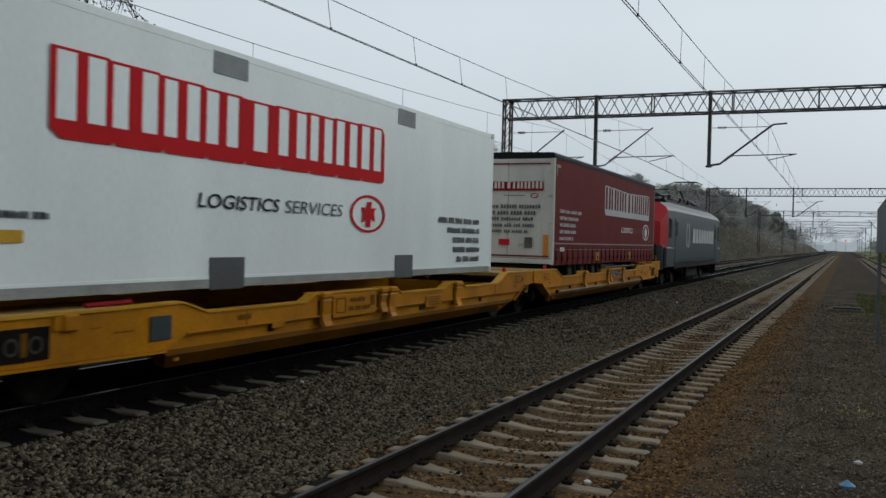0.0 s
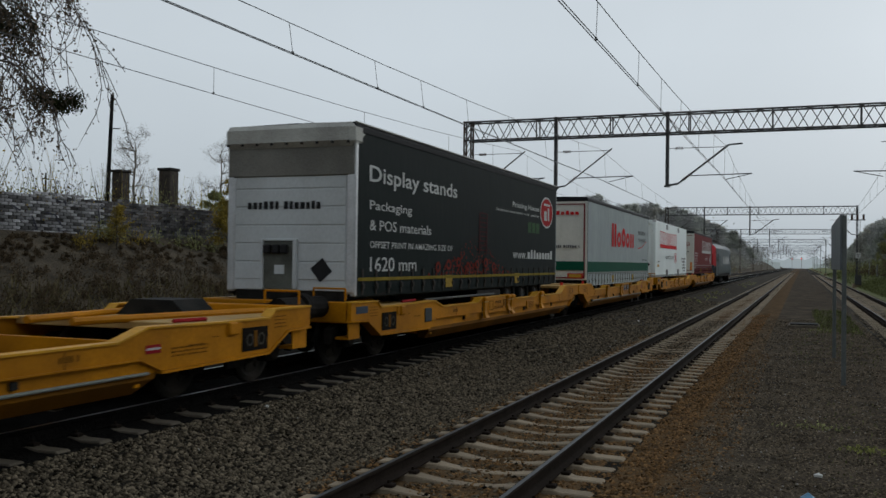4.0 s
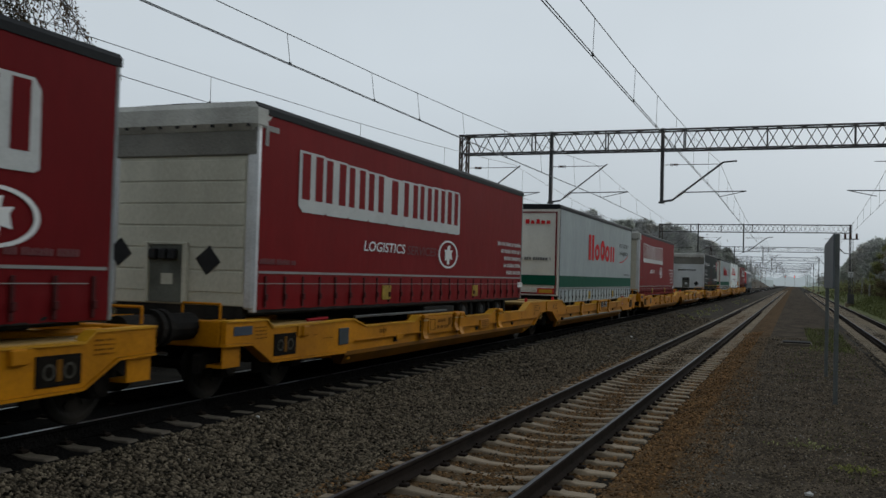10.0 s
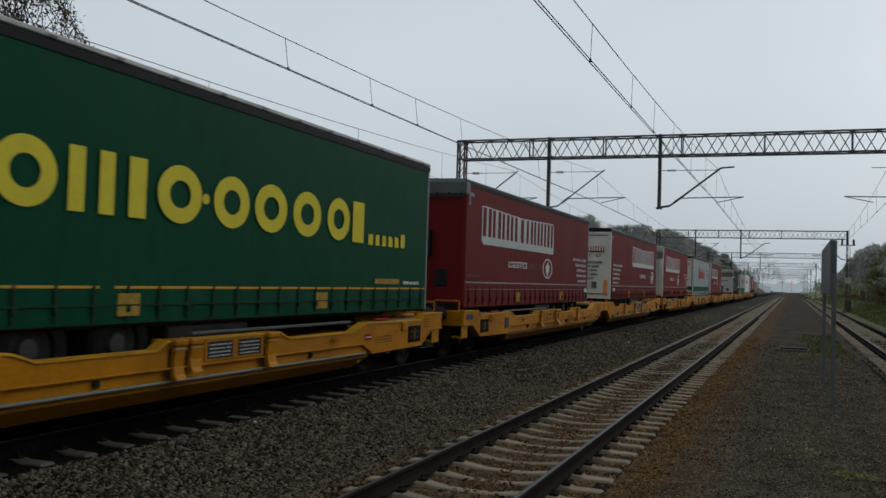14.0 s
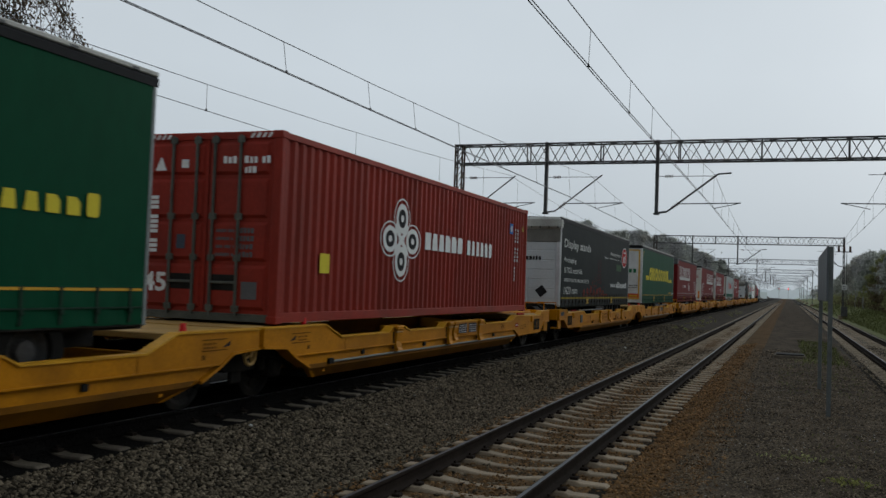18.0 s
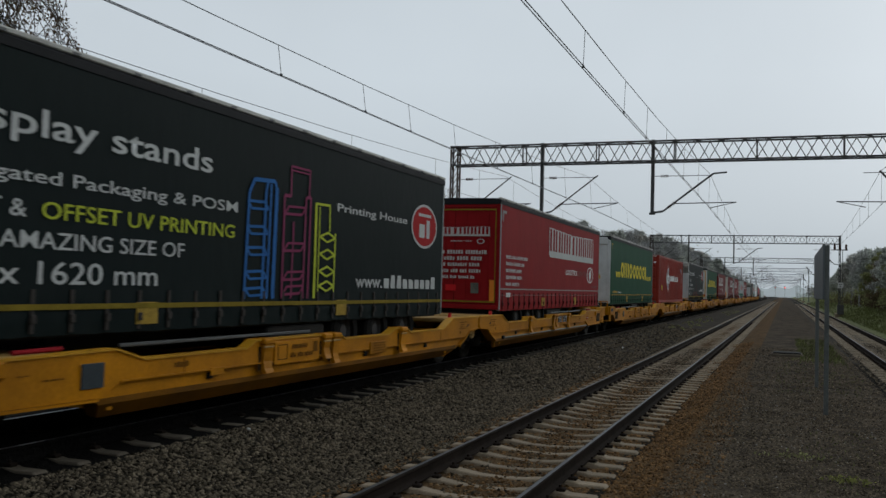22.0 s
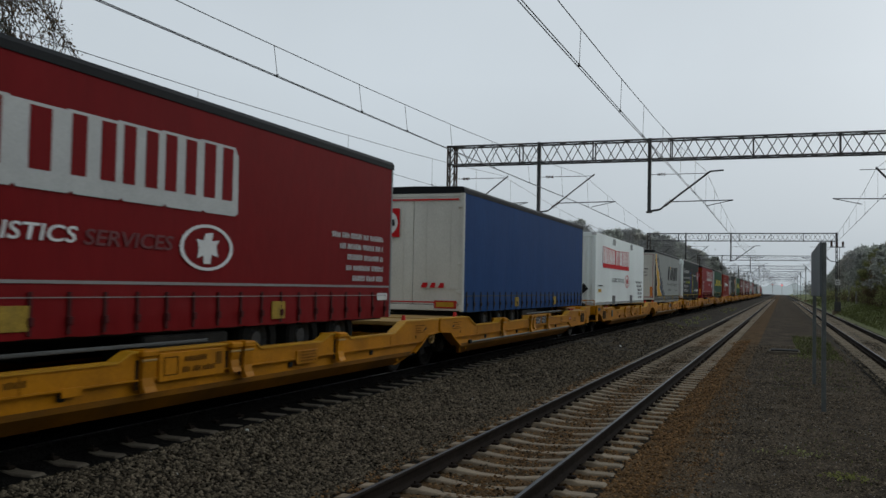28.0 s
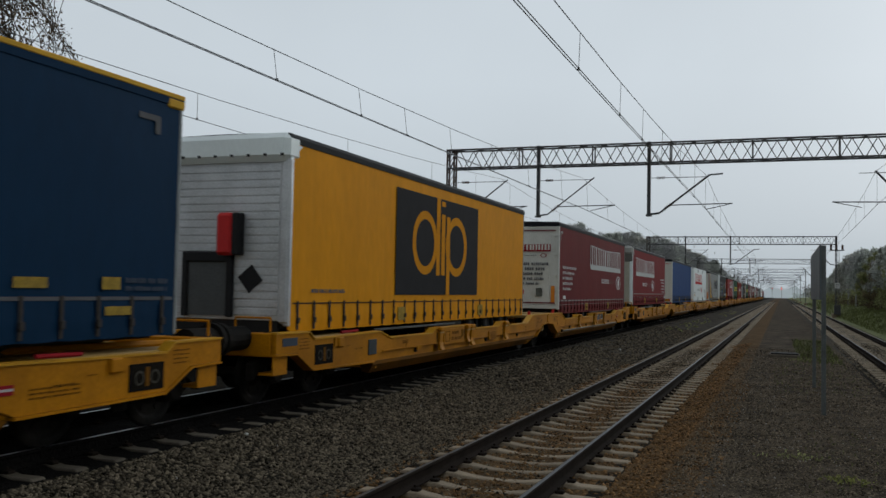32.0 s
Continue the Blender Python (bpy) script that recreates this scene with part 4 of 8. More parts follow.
def poplar_meshes(height, seed, leaf, per_limb):
    """A narrow poplar: many thin limbs swept upwards close to the stem, with small leaves along them."""
    rng = random.Random(seed)
    wood, at = Shape(), []
    wood.tube((0, 0, -0.4), (0, 0, height * 0.94), height * 0.016, 0.02, n=7, cap=False)
    for i in range(230):
        f = rng.uniform(0.06, 0.86)
        t, out = rng.uniform(0, 6.28), rng.uniform(0.7, 2.3) * (1.25 - 0.85 * f)
        reach = height * (0.10 + 0.16 * (1 - f)) * rng.uniform(0.7, 1.1)
        p = Vector((0, 0, height * f))
        for k in range(4):
            q = p + Vector((math.cos(t) * out, math.sin(t) * out, 1.0)) * (reach / 4)
            wood.tube(p, q, 0.030 - 0.006 * k, 0.024 - 0.006 * k, n=4, cap=False)
            out *= 0.62
            p = q
            at += [tuple(q)] * per_limb
    g = np.random.default_rng(seed)
    c = np.array(at) + g.normal(size=(len(at), 3)) * (0.12, 0.12, 0.3)
    v, f = leaf_cloud(c, 0.075, g)
    return wood.mesh("trunk", GREY_TWIG), mesh_arrays("crown", v, f, (leaf,))


POPLAR = poplar_meshes(12, 15, leafage("thin_grey_olive_leaves", (0.36, 0.315, 0.195)), 7)
POPLAR_GOLD = poplar_meshes(12, 16, leafage("pale_golden_leaves", (0.52, 0.43, 0.16)), 9)
ORANGE_TREE = tree_meshes("maple", 6, 17, ORANGE_LEAF, 0.10, 5)
GOLD_BUSH = tree_meshes("bush", 4, 18, GOLD, 0.06, 4, crown_low=0.05)


def wild_copy(src, m):
    """A copy of a tree with its own size."""
    c = copy_thing(src, Matrix.Identity(4))
    c.matrix_basis = m
    return c


def grove(name, meshes, label, group, spots):
    first = None
    for x, y, turn, size in spots:
        m = put(x, y, turn, size)
        if first is None:
            first = plant(name, meshes, m, label, group)
        else:
            wild_copy(first, m)


# skyline of the woods: how high the crowns rise over a bearing along the line
LEFT_SKY = ((0.9, 0.14), (1.5, 0.155), (1.9, 0.15), (2.45, 0.18), (2.65, 0.21), (3.1, 0.29), (3.5, 0.24), (3.9, 0.225), (4.7, 0.34), (6.2, 0.41), (8.4, 0.49), (11.0, 0.50), (14.6, 0.51), (26, 0.45), (53, 0.29))
RIGHT_SKY = ((6, 0.45), (11, 0.50), (13.4, 0.60), (16.9, 0.57), (22.9, 0.33), (40, 0.25))


def fit_size(x, y, height, sky, share):
    top = 2.09 + abs(x) * lerp_table(y / abs(x), sky) * share
    return max(0.12, (top - ground_z(x, y)) / height)


rnd = random.Random(21)
grove("poplar_tree", POPLAR, "tall narrow poplar with thin tawny leaves", "poplars", [(-44, 87.5, 0.3, 0.62), (-44.5, 91.0, 2.0, 0.78), (-45, 89.2, 1.2, 0.72), (-45, 93.4, 4.2, 0.66)])
grove("poplar_tree", POPLAR_GOLD, "narrow poplar in golden autumn leaf", "poplars", [(-44, 98.0, 1.0, 0.78), (-44.5, 96.2, 2.5, 0.56)])
grove("maple_tree", ORANGE_TREE, "small maple with orange autumn leaves", "bank trees", [(-30, 50.5, 0.5, 0.40)])
grove("bare_tree", BARE_BROWN, "leafless brown tree on the bank", "bank trees",
      [(x, y, a, fit_size(x, y, 11, LEFT_SKY, 1.38)) for x, y, a in ((-33, 56, 2.9), (-37, 63.5, 1.1), (-34.5, 65, 5.7), (-39, 69.5, 0.6), (-39.5, 103, 1.6), (-40, 107, 3.6), (-38, 99, 5.2), (-34, 69, 2.6), (-36, 76, 0.9), (-32, 74, 4.4), (-38, 66, 0.2), (-40, 73, 1.7), (-41, 78, 3.0), (-36, 61, 4.0), (-43, 83, 5.0), (-30, 43, 2.2), (-26, 31, 1.0))])
grove("bushy_tree", BUSHY, "broad olive-green tree beside the track bank", "bank trees",
      [(x, y, a, fit_size(x, y, 8, LEFT_SKY, s)) for x, y, a, s in ((-20.5, 62, 0.0, 0.95), (-20.8, 65.5, 1.0, 0.95), (-21.5, 70, 2.0, 0.9), (-24, 57, 3.0, 0.9), (-26, 53, 0.7, 0.8), (-25, 47, 5.1, 0.8), (-25.5, 36, 2.1, 0.8), (-25.5, 41, 4.1, 0.7))])
grove("bushy_tree", BUSHY_DARK, "dark green tree behind the wall", "bank trees",
      [(x, y, a, fit_size(x, y, 8, LEFT_SKY, s)) for x, y, a, s in ((-25, 60, 0.0, 0.95), (-27, 66, 1.3, 1.0), (-29, 72, 2.3, 0.95), (-26.5, 50, 3.3, 0.75), (-27, 39, 4.3, 0.7), (-31, 80, 5.3, 0.9), (-33, 88, 0.9, 0.95), (-24.5, 44, 0.2, 0.65))])
grove("golden_bush", GOLD_BUSH, "thin bush with yellow autumn leaves", "bank bushes", [(-21.0, 24.2, 0.0, 0.36), (-20.9, 31.0, 2.0, 0.72), (-18.4, 35, 4.0, 0.40), (-18.2, 40, 0.6, 0.36)])

grove("bushy_tree", BUSHY, "olive-green tree above the grass bank", "right bank trees",
      [(x, y, a, fit_size(x, y, 8, RIGHT_SKY, sh)) for x, y, a, sh in ((11.5, 62, 0.3, 0.8), (10.8, 74, 1.2, 0.95), (10.2, 88, 2.2, 0.9), (11.5, 101, 3.2, 1.0), (10.4, 118, 4.2, 0.85), (12.0, 131, 5.1, 0.95))])
grove("bushy_tree", TAWNY_TREE, "brown half-bare tree above the grass bank", "right bank trees",
      [(x, y, a, fit_size(x, y, 8, RIGHT_SKY, sh)) for x, y, a, sh in ((11.0, 68, 0.8, 0.7), (10.9, 81, 1.9, 0.8), (11.2, 95, 2.8, 0.85), (10.0, 108, 3.9, 0.75), (11.0, 125, 5.5, 0.8))])
# unseen trees added beside and behind the camera, to block low sky light
grove("bushy_tree", BUSHY_DARK, "unseen dark green tree added to screen low light", "right bank trees",
      [(11.0 + 2.5 * rnd.random(), -34 + 6.2 * i, rnd.uniform(0, 6.28), 0.75 + 0.3 * rnd.random()) for i in range(15)])

# wooded slope along the line, and the right-hand bank
for side, sky, count, y_first, x_near, x_wide, group, tail in ((-1, LEFT_SKY, 190, 84, 19.0, 15, "slope trees", "on the wooded slope"), (1, RIGHT_SKY, 110, 60, 9.0, 9, "right bank trees", "above the grass bank")):
    spots = {k: [] for k in range(4)}
    for i in range(count):
        y = y_first + 330 * (i / count) ** 1.3 + rnd.uniform(-4, 4)
        x = side * (x_near + x_wide * rnd.random() ** 1.2 + max(0, y - 150) * 0.03 * rnd.random())
        k = rnd.choice((0, 1, 2, 3, 3, 3, 3) if side < 0 else (0, 1, 1, 2, 2, 3))
        spots[k].append((x, y, rnd.uniform(0, 6.28), fit_size(x, y, (10, 10, 9, 11)[k], sky, rnd.uniform(0.72, 1.0))))
    for k, (nm, meshes, label) in enumerate((("oak_tree", OAK, "haze-paled tawny autumn tree"), ("oak_tree", OAK_GREEN, "haze-paled olive autumn tree"), ("leafy_tree", DARK_TREE, "haze-paled dull green tree"), ("bare_tree", BARE, "haze-paled leafless grey tree"))):
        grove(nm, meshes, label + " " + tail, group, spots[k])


def scrub(name, boxes, mat, leaf, label, seed, twigs=True, thick=26):
    """Tangled low growth on a bank: leaves and upright twigs in one mesh."""
    g = np.random.default_rng(seed)
    cs, tw = [], Shape()
    for x0, x1, y0, y1, h, n in boxes:
        for _ in range(n):
            x, y = g.uniform(x0, x1), g.uniform(y0, y1)
            hh = h * g.uniform(0.35, 1.0)
            z = ground_z(x, y)
            m = thick
            q = g.normal(size=(m, 3)) * (hh * 0.34, hh * 0.34, hh * 0.25)
            q[:, 2] = np.abs(q[:, 2] + hh * 0.45)
            cs.append(q + (x, y, z))
            if twigs:
                for _ in range(3):
                    a = g.uniform(-0.35, 0.35, 2) * hh
                    tw.tube((x, y, z), (x + a[0], y + a[1], z + hh * g.uniform(0.8, 1.35)), 0.012, 0.004, n=3, cap=False)
    v, f = leaf_cloud(np.concatenate(cs), leaf, g)
    if tw.v:
        k = len(v)
        v = np.concatenate((v, np.array(tw.v)))
        f = np.concatenate((f, np.array(tw.f) + k))
    me = mesh_arrays(name, v, f, (mat,))
    return tagged(new(name, me), label, "undergrowth", kind="stuff")


scrub("bramble", ((-20.0, -16.2, 14, 60, 0.62, 900), (-21.9, -20.0, 14, 60, 0.20, 600), (-20.5, -16.5, 60, 120, 1.2, 420)), BRAMBLE, 0.034, "brown bramble and dead stalks on the bank", 31, thick=80)
scrub("wall_shrub", ((-25.5, -22.9, 14, 36, 1.9, 120), (-27, -22.8, 36, 62, 2.0, 190)), OLIVE, 0.045, "olive green shrubs behind the wall", 38, thick=60)
scrub("wall_foot_shrub", ((-21.7, -20.4, 45.5, 62, 1.9, 70), (-21.6, -20.6, 38, 45.5, 0.8, 26), (-21.6, -20.0, 45, 66, 2.6, 80), (-21.8, -21.0, 24, 38, 0.8, 22)), OLIVE, 0.05, "olive green shrubs growing up before the wall", 44, thick=70)
scrub("wall_top_growth", ((-23.6, -22.7, 16, 46, 2.35, 70),), GOLD, 0.045, "thin yellowing growth standing up behind the wall", 46, thick=26)
scrub("wall_top_bramble", ((-23.4, -22.7, 14, 48, 2.1, 150),), BRAMBLE, 0.040, "brown dead stalks standing up behind the wall", 47, thick=40)
scrub("shrub", ((-22, -17, 50, 110, 2.2, 170), (-24, -18, 110, 150, 2.6, 80)), OLIVE, 0.09, "olive green shrubs on the bank", 32)
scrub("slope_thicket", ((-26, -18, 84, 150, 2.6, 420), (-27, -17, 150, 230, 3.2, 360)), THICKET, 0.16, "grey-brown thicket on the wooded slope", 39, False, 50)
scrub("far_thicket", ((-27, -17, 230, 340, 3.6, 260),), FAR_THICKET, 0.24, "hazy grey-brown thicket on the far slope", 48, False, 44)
scrub("slope_bramble", ((-18.5, -15.6, 74, 260, 1.6, 560),), THICKET, 0.10, "dull brown stalks along the foot of the slope", 49, False, 40)
scrub("weed", ((-6.5, -5.5, 56, 86, 0.13, 46), (-6.3, -5.4, 100, 130, 0.15, 24)), OLIVE, 0.045, "low weeds in the ballast between the tracks", 50, False, 16)
scrub("yellow_shrub", ((-19.5, -17, 30, 48, 0.8, 26), (-21.6, -20.6, 22, 36, 0.9, 8), (-19, -15.5, 180, 260, 1.6, 30)), GOLD, 0.04, "yellow-leaved shrub", 33, thick=60)
scrub("hedge", ((9.8, 13, 60, 140, 2.4, 230), (9.0, 14, 140, 330, 3.4, 260)), OLIVE, 0.13, "olive and brown bushes above the grass bank", 34)
scrub("dry_hedge", ((9.0, 12.5, 52, 220, 1.9, 260),), BRAMBLE, 0.11, "dry brown bushes above the grass bank", 35)


def grass(name, boxes, mat, label, seed):
    g = np.random.default_rng(seed)
    vs = []
    for x0, x1, y0, y1, h, n in boxes:
        x, y = g.uniform(x0, x1, n), g.uniform(y0, y1, n)
        z = np.array([ground_z(a, b) for a, b in zip(x, y)])
        hh = h * g.uniform(0.4, 1.2, n)
        dx, dy = g.normal(size=n) * hh * 0.5, g.normal(size=n) * hh * 0.5
        t = g.uniform(0, 6.28, n)
        w = 0.010 + hh * 0.03
        vs.append(np.stack((np.column_stack((x - w * np.cos(t), y - w * np.sin(t), z)), np.column_stack((x + w * np.cos(t), y + w * np.sin(t), z)), np.column_stack((x + dx, y + dy, z + hh))), 1).reshape(-1, 3))
    v = np.concatenate(vs)
    return tagged(new(name, mesh_arrays(name, v, np.arange(len(v)).reshape(-1, 3), (mat,))), label, "grass", kind="stuff")


DRY = material("dry_grass", (0.12, 0.10, 0.045), 0.9, vary=0.3, bump=0, island=0.4)
grass("bank_grass", ((5.6, 11, 45, 120, 0.28, 14000), (5.6, 12, 120, 260, 0.4, 6000)), GRASS, "rough green grass on the bank", 41)
grass("platform_grass", ((0.5, 1.9, 32, 48, 0.16, 1600), (-0.2, 1.9, 22, 34, 0.06, 500), (0.3, 1.6, 8.5, 16, 0.035, 260)), GRASS, "thin grass tufts on the gravel platform", 42)
grass("dry_bank_grass", ((-18.5, -15.3, 14, 90, 0.5, 9000),), DRY, "dry pale grass at the foot of the bank", 43)


def weed(x, y, r, n, mat, label, seed):
    g = np.random.default_rng(seed)
    c = g.normal(size=(n, 3)) * (r, r * 0.6, 0.02) + (x, y, ground_z(x, y) + 0.05)
    v, f = leaf_cloud(c, 0.022, g)
    return tagged(new("weed", mesh_arrays("weed", v, f, (mat,))), label, "weed", kind="stuff")


weed(0.72, 11.75, 0.12, 130, leafage("yellowish_weed_leaves", (0.23, 0.24, 0.08)), "low yellowish-green weed on the gravel", 51)
weed(0.15, 13.2, 0.22, 90, OLIVE, "low dark weed patch on the gravel", 52)
weed(0.75, 33.0, 0.35, 90, OLIVE, "weeds beside the cable hatch", 53)


# the drooping tree with mistletoe above the wall
def mistletoe_tree():
    rng = random.Random(5)
    wood, tips = Shape(), []
    base = Vector((-19.6, 15.2, 1.2))
    trunk = [base, base + Vector((0.1, 0.1, 2.5)), base + Vector((0.05, 0.3, 5.0)), base + Vector((0.25, 0.5, 7.5)), base + Vector((0.2, 0.6, 10.0)), base + Vector((0.3, 0.5, 12.5))]
    for i, (a, b) in enumerate(zip(trunk, trunk[1:])):
        wood.tube(a, b, 0.26 - 0.042 * i, 0.26 - 0.042 * (i + 1), n=9, cap=False)
    for i in range(36):
        k = rng.randint(2, 4)
        p = trunk[k].lerp(trunk[k + 1], rng.random())
        t = rng.uniform(0.6, 2.3) if i < 27 else rng.uniform(2.3, 6.8)
        limb_net(rng, p, (math.cos(t), math.sin(t), rng.uniform(0.1, 0.9)), rng.uniform(1.4, 2.35), 0.05, 3, 0.26, 0.45, wood, tips, 0.24)
    heads = sorted((q for q in tips if 5.5 < q[2] < 11.0 and q[1] < 20.6), key=lambda q: -q[1])[:700]
    for _ in range(95):
        p = Vector(rng.choice(heads))
        w = Vector((rng.uniform(-0.3, 0.3), rng.uniform(-0.15, 0.35), -0.5))
        for k in range(rng.randint(3, 7)):
            q = p + w.normalized() * 0.36
            if q.z < 4.3:
                break
            wood.tube(p, q, 0.011, 0.008, n=4, cap=False)
            if k % 2:
                tips.append(tuple(q))
                side = q + Vector((rng.uniform(-0.3, 0.3), rng.uniform(-0.3, 0.3), rng.uniform(-0.35, 0.05)))
                wood.tube(q, side, 0.007, 0.004, n=3, cap=False)
                tips.append(tuple(side))
            w = w + Vector((rng.uniform(-0.5, 0.5), rng.uniform(-0.55, 0.55), -0.22))
            p = q
    t = thing("weeping_tree", "drooping tree with thinning leaves and dark mistletoe balls", "tree")
    part("trunk", wood, BARK, t)
    g = np.random.default_rng(6)
    c = np.repeat(np.array(tips), 2, 0)
    c = c + g.normal(size=c.shape) * 0.07
    v, f = leaf_cloud(c, 0.043, g)
    part("crown", mesh_arrays("crown", v, f, (BRAMBLE,)), None, t)
    for x, y, z, r in ((-19.0, 17.4, 7.95, 0.95), (-19.0, 18.9, 6.35, 0.42), (-19.0, 20.0, 6.45, 0.40), (-19.0, 19.45, 6.25, 0.33), (-19.2, 16.0, 9.6, 0.6)):
        n = int(500 + 2600 * r * r)
        q = g.normal(size=(n, 3))
        q /= np.linalg.norm(q, axis=1)[:, None]
        q = q * r * (g.random((n, 1)) ** 0.6) * (1.1, 1.1, 0.9) * g.uniform(0.85, 1.2, (n, 1)) + (x, y, z)
        v, f = leaf_cloud(q, 0.040, g)
        tagged(part("mistletoe", mesh_arrays("mistletoe", v, f, (MISTLETOE,)), None, t, "dense dark ball of mistletoe"), kind="stuff")


mistletoe_tree()


# ---- old wall on the bank ----
def old_wall():
    w = thing("old_brick_wall", "low weathered whitewashed brick wall with graffiti on the bank", "wall", kind="structure")
    part("core", Shape().box(-22.62, -22.34, 12, 53, 2.2, 4.02), MORTAR, w)
    rng = random.Random(61)
    near, rest = [], Shape()
    brick = Shape().box(0, 0.035, 0.006, 0.30, 0.006, 0.092, 0.006).mesh("brick", BRICK)
    row = 0
    z = 2.72
    while z < 4.12:
        y = 12 + (0.16 if row % 2 else 0)
        while y < 52.5:
            if rng.random() > 0.04 and z < 4.0 + 0.16 * noise.noise((y * 0.5, 0, 0)) + 0.05:
                if 19.5 < y < 25.0 and len(near) < 290:
                    near.append((y, z, rng.uniform(0, 0.012)))
                else:
                    d = rng.uniform(0, 0.012)
                    rest.box(-22.34, -22.30 + d, y + 0.006, y + 0.30, z + 0.006, z + 0.092)
            y += 0.315
        z += 0.102
        row += 1
    tagged(part("brickwork", rest, BRICK, w), kind="stuff")
    for y, z, d in near:
        b = part("brick", brick, BRICK, w)
        b.matrix_basis = pose(-22.34 + d, y, z)
    return w


old_wall()
GRAFF = material("dark_graffiti_paint", (0.03, 0.03, 0.045), 0.7, vary=0.2, bump=0)
GRAFF_B = material("blue_graffiti_paint", (0.10, 0.14, 0.22), 0.7, vary=0.2, bump=0)
for k, (y0, y1, lean) in enumerate(((39.2, 41.9, -13), (42.1, 44.6, -10), (45.6, 47.6, -7), (49.9, 50.9, -9))):
    p = thing("wall_section", "tilted section of old whitewashed brick wall with graffiti", "wall", "tilted wall sections", at=pose(-22.05, (y0 + y1) / 2, ground_z(-22.05, y0) - 0.15, lean, -7, 0))
    h = (y1 - y0) / 2
    part("core", Shape().box(-0.06, 0.052, -h, h, 0, 1.66 + 0.1 * (k % 2), 0.01), MORTAR, p)
    rng = random.Random(70 + k)
    s = Shape()
    for row in range(16):
        a = -h + (0.15 if row % 2 else 0.0)
        while a < h - 0.1:
            if rng.random() > 0.06:
                s.box(0.052, 0.066 + rng.uniform(0, 0.012), a + 0.008, min(h, a + 0.29), 0.10 * row + 0.01, 0.10 * row + 0.09)
            a += 0.30
    tagged(part("brickwork", s, PALE_BRICK, p), kind="stuff")
    s = Shape()
    for i in range(5):
        a, b = rng.uniform(-h * 0.8, h * 0.6), rng.uniform(0.5, 1.4)
        s.add([(0.084, a, b), (0.084, a + 0.12, b), (0.084, a + 0.35, b + rng.uniform(-0.4, 0.3)), (0.084, a + 0.20, b + 0.12)], [(0, 1, 2, 3)])
    part("graffiti", s, GRAFF if k % 2 else GRAFF_B, p)
s = Shape()
rng = random.Random(77)
for i in range(34):
    y, z = rng.uniform(15, 39), rng.uniform(2.95, 3.75)
    for _ in range(rng.randint(2, 4)):
        y2, z2 = y + rng.uniform(-0.25, 0.45), min(3.9, max(2.9, z + rng.uniform(-0.45, 0.45)))
        s.add([(-22.270, y, z), (-22.270, y + 0.05, z + 0.03), (-22.270, y2 + 0.05, z2 + 0.03), (-22.270, y2, z2)], [(0, 1, 2, 3)])
        y, z = y2, z2
tagged(solid("graffiti", s, GRAFF, "dark graffiti strokes painted on the wall", "graffiti"), kind="structure")
pole = thing("telegraph_pole", "dark wooden telegraph pole behind the wall", "pole")
part("shaft", Shape().tube((-24.5, 27.6, 2.6), (-24.5, 27.85, 8.3), 0.085, 0.065, n=10), CHASSIS, pole)
part("step_peg", Shape().tube((-24.5, 27.75, 7.0), (-24.2, 27.95, 7.0), 0.02, n=5), CHASSIS, pole)
stub = thing("brick_chimney", "short weathered brick chimney stub behind the wall", "chimney")
part("flue", Shape().box(-25.1, -24.6, 28.55, 29.05, 2.6, 5.42, 0.04), BARK, stub)
part("cap", Shape().box(-25.15, -24.55, 28.50, 29.10, 5.42, 5.52, 0.02), MORTAR, stub)
stub = thing("brick_chimney", "low dark brick chimney stub among the shrubs", "chimney")
part("flue", Shape().box(-25.3, -24.7, 31.6, 32.2, 2.6, 5.78, 0.04), BARK, stub)
part("cap", Shape().box(-25.34, -24.66, 31.56, 32.24, 5.78, 5.90, 0.02), MORTAR, stub)
pole2 = thing("telegraph_pole", "far dark telegraph pole with a crossarm", "pole")
part("shaft", Shape().tube((-40, 40.2, 3.5), (-40, 40.2, 6.85), 0.06, 0.05, n=8), BARK, pole2)
part("crossarm", Shape().box(-40.04, -39.96, 39.95, 40.45, 6.48, 6.54), BARK, pole2)


# ---- buildings ----
MOSS_TILE = material("mossy_roof_tiles", (0.065, 0.07, 0.05), 0.9, vary=0.3, scale=2, bump=0.2)
# tile colour paled to put haze over the hill house
HAZE_TILE = material("hazed_grey_roof_tiles", (0.21, 0.19, 0.18), 0.85, vary=0.2, scale=2, bump=0.2)
def house(name, x, y, w, d, h, roof, label, turn=0.0, windows=3, tiles=RED_BRICK):
    m = Matrix.Translation((x, y, ground_z(x, y))) @ Matrix.Rotation(turn, 4, "Z")
    t = thing(name, label, "building", at=m)
    part("wall", Shape().box(-w / 2, w / 2, -d / 2, d / 2, -1, h), PLASTER, t)
    part("roof", Shape().prism_y([(-w / 2 - 0.4, h - 0.1), (w / 2 + 0.4, h - 0.1), (0, h + roof)], -d / 2 - 0.4, d / 2 + 0.4), tiles, t)
    if tiles is not HAZE_TILE:
        part("chimney", Shape().box(-0.4, 0.4, d * 0.2, d * 0.2 + 0.7, h, h + roof + 0.5, 0.03), BARK, t)
    for i in range(windows):
        yy = -d / 2 + d * (i + 0.5) / windows
        win = part("window", Shape().box(w / 2 - 0.02, w / 2 + 0.05, yy - 0.55, yy + 0.55, h * 0.35, h * 0.8, 0.01), PLATE_WHITE, t)
        part("pane", Shape().box(w / 2 + 0.05, w / 2 + 0.06, yy - 0.45, yy + 0.45, h * 0.38, h * 0.77), GLASS, win)
    return t


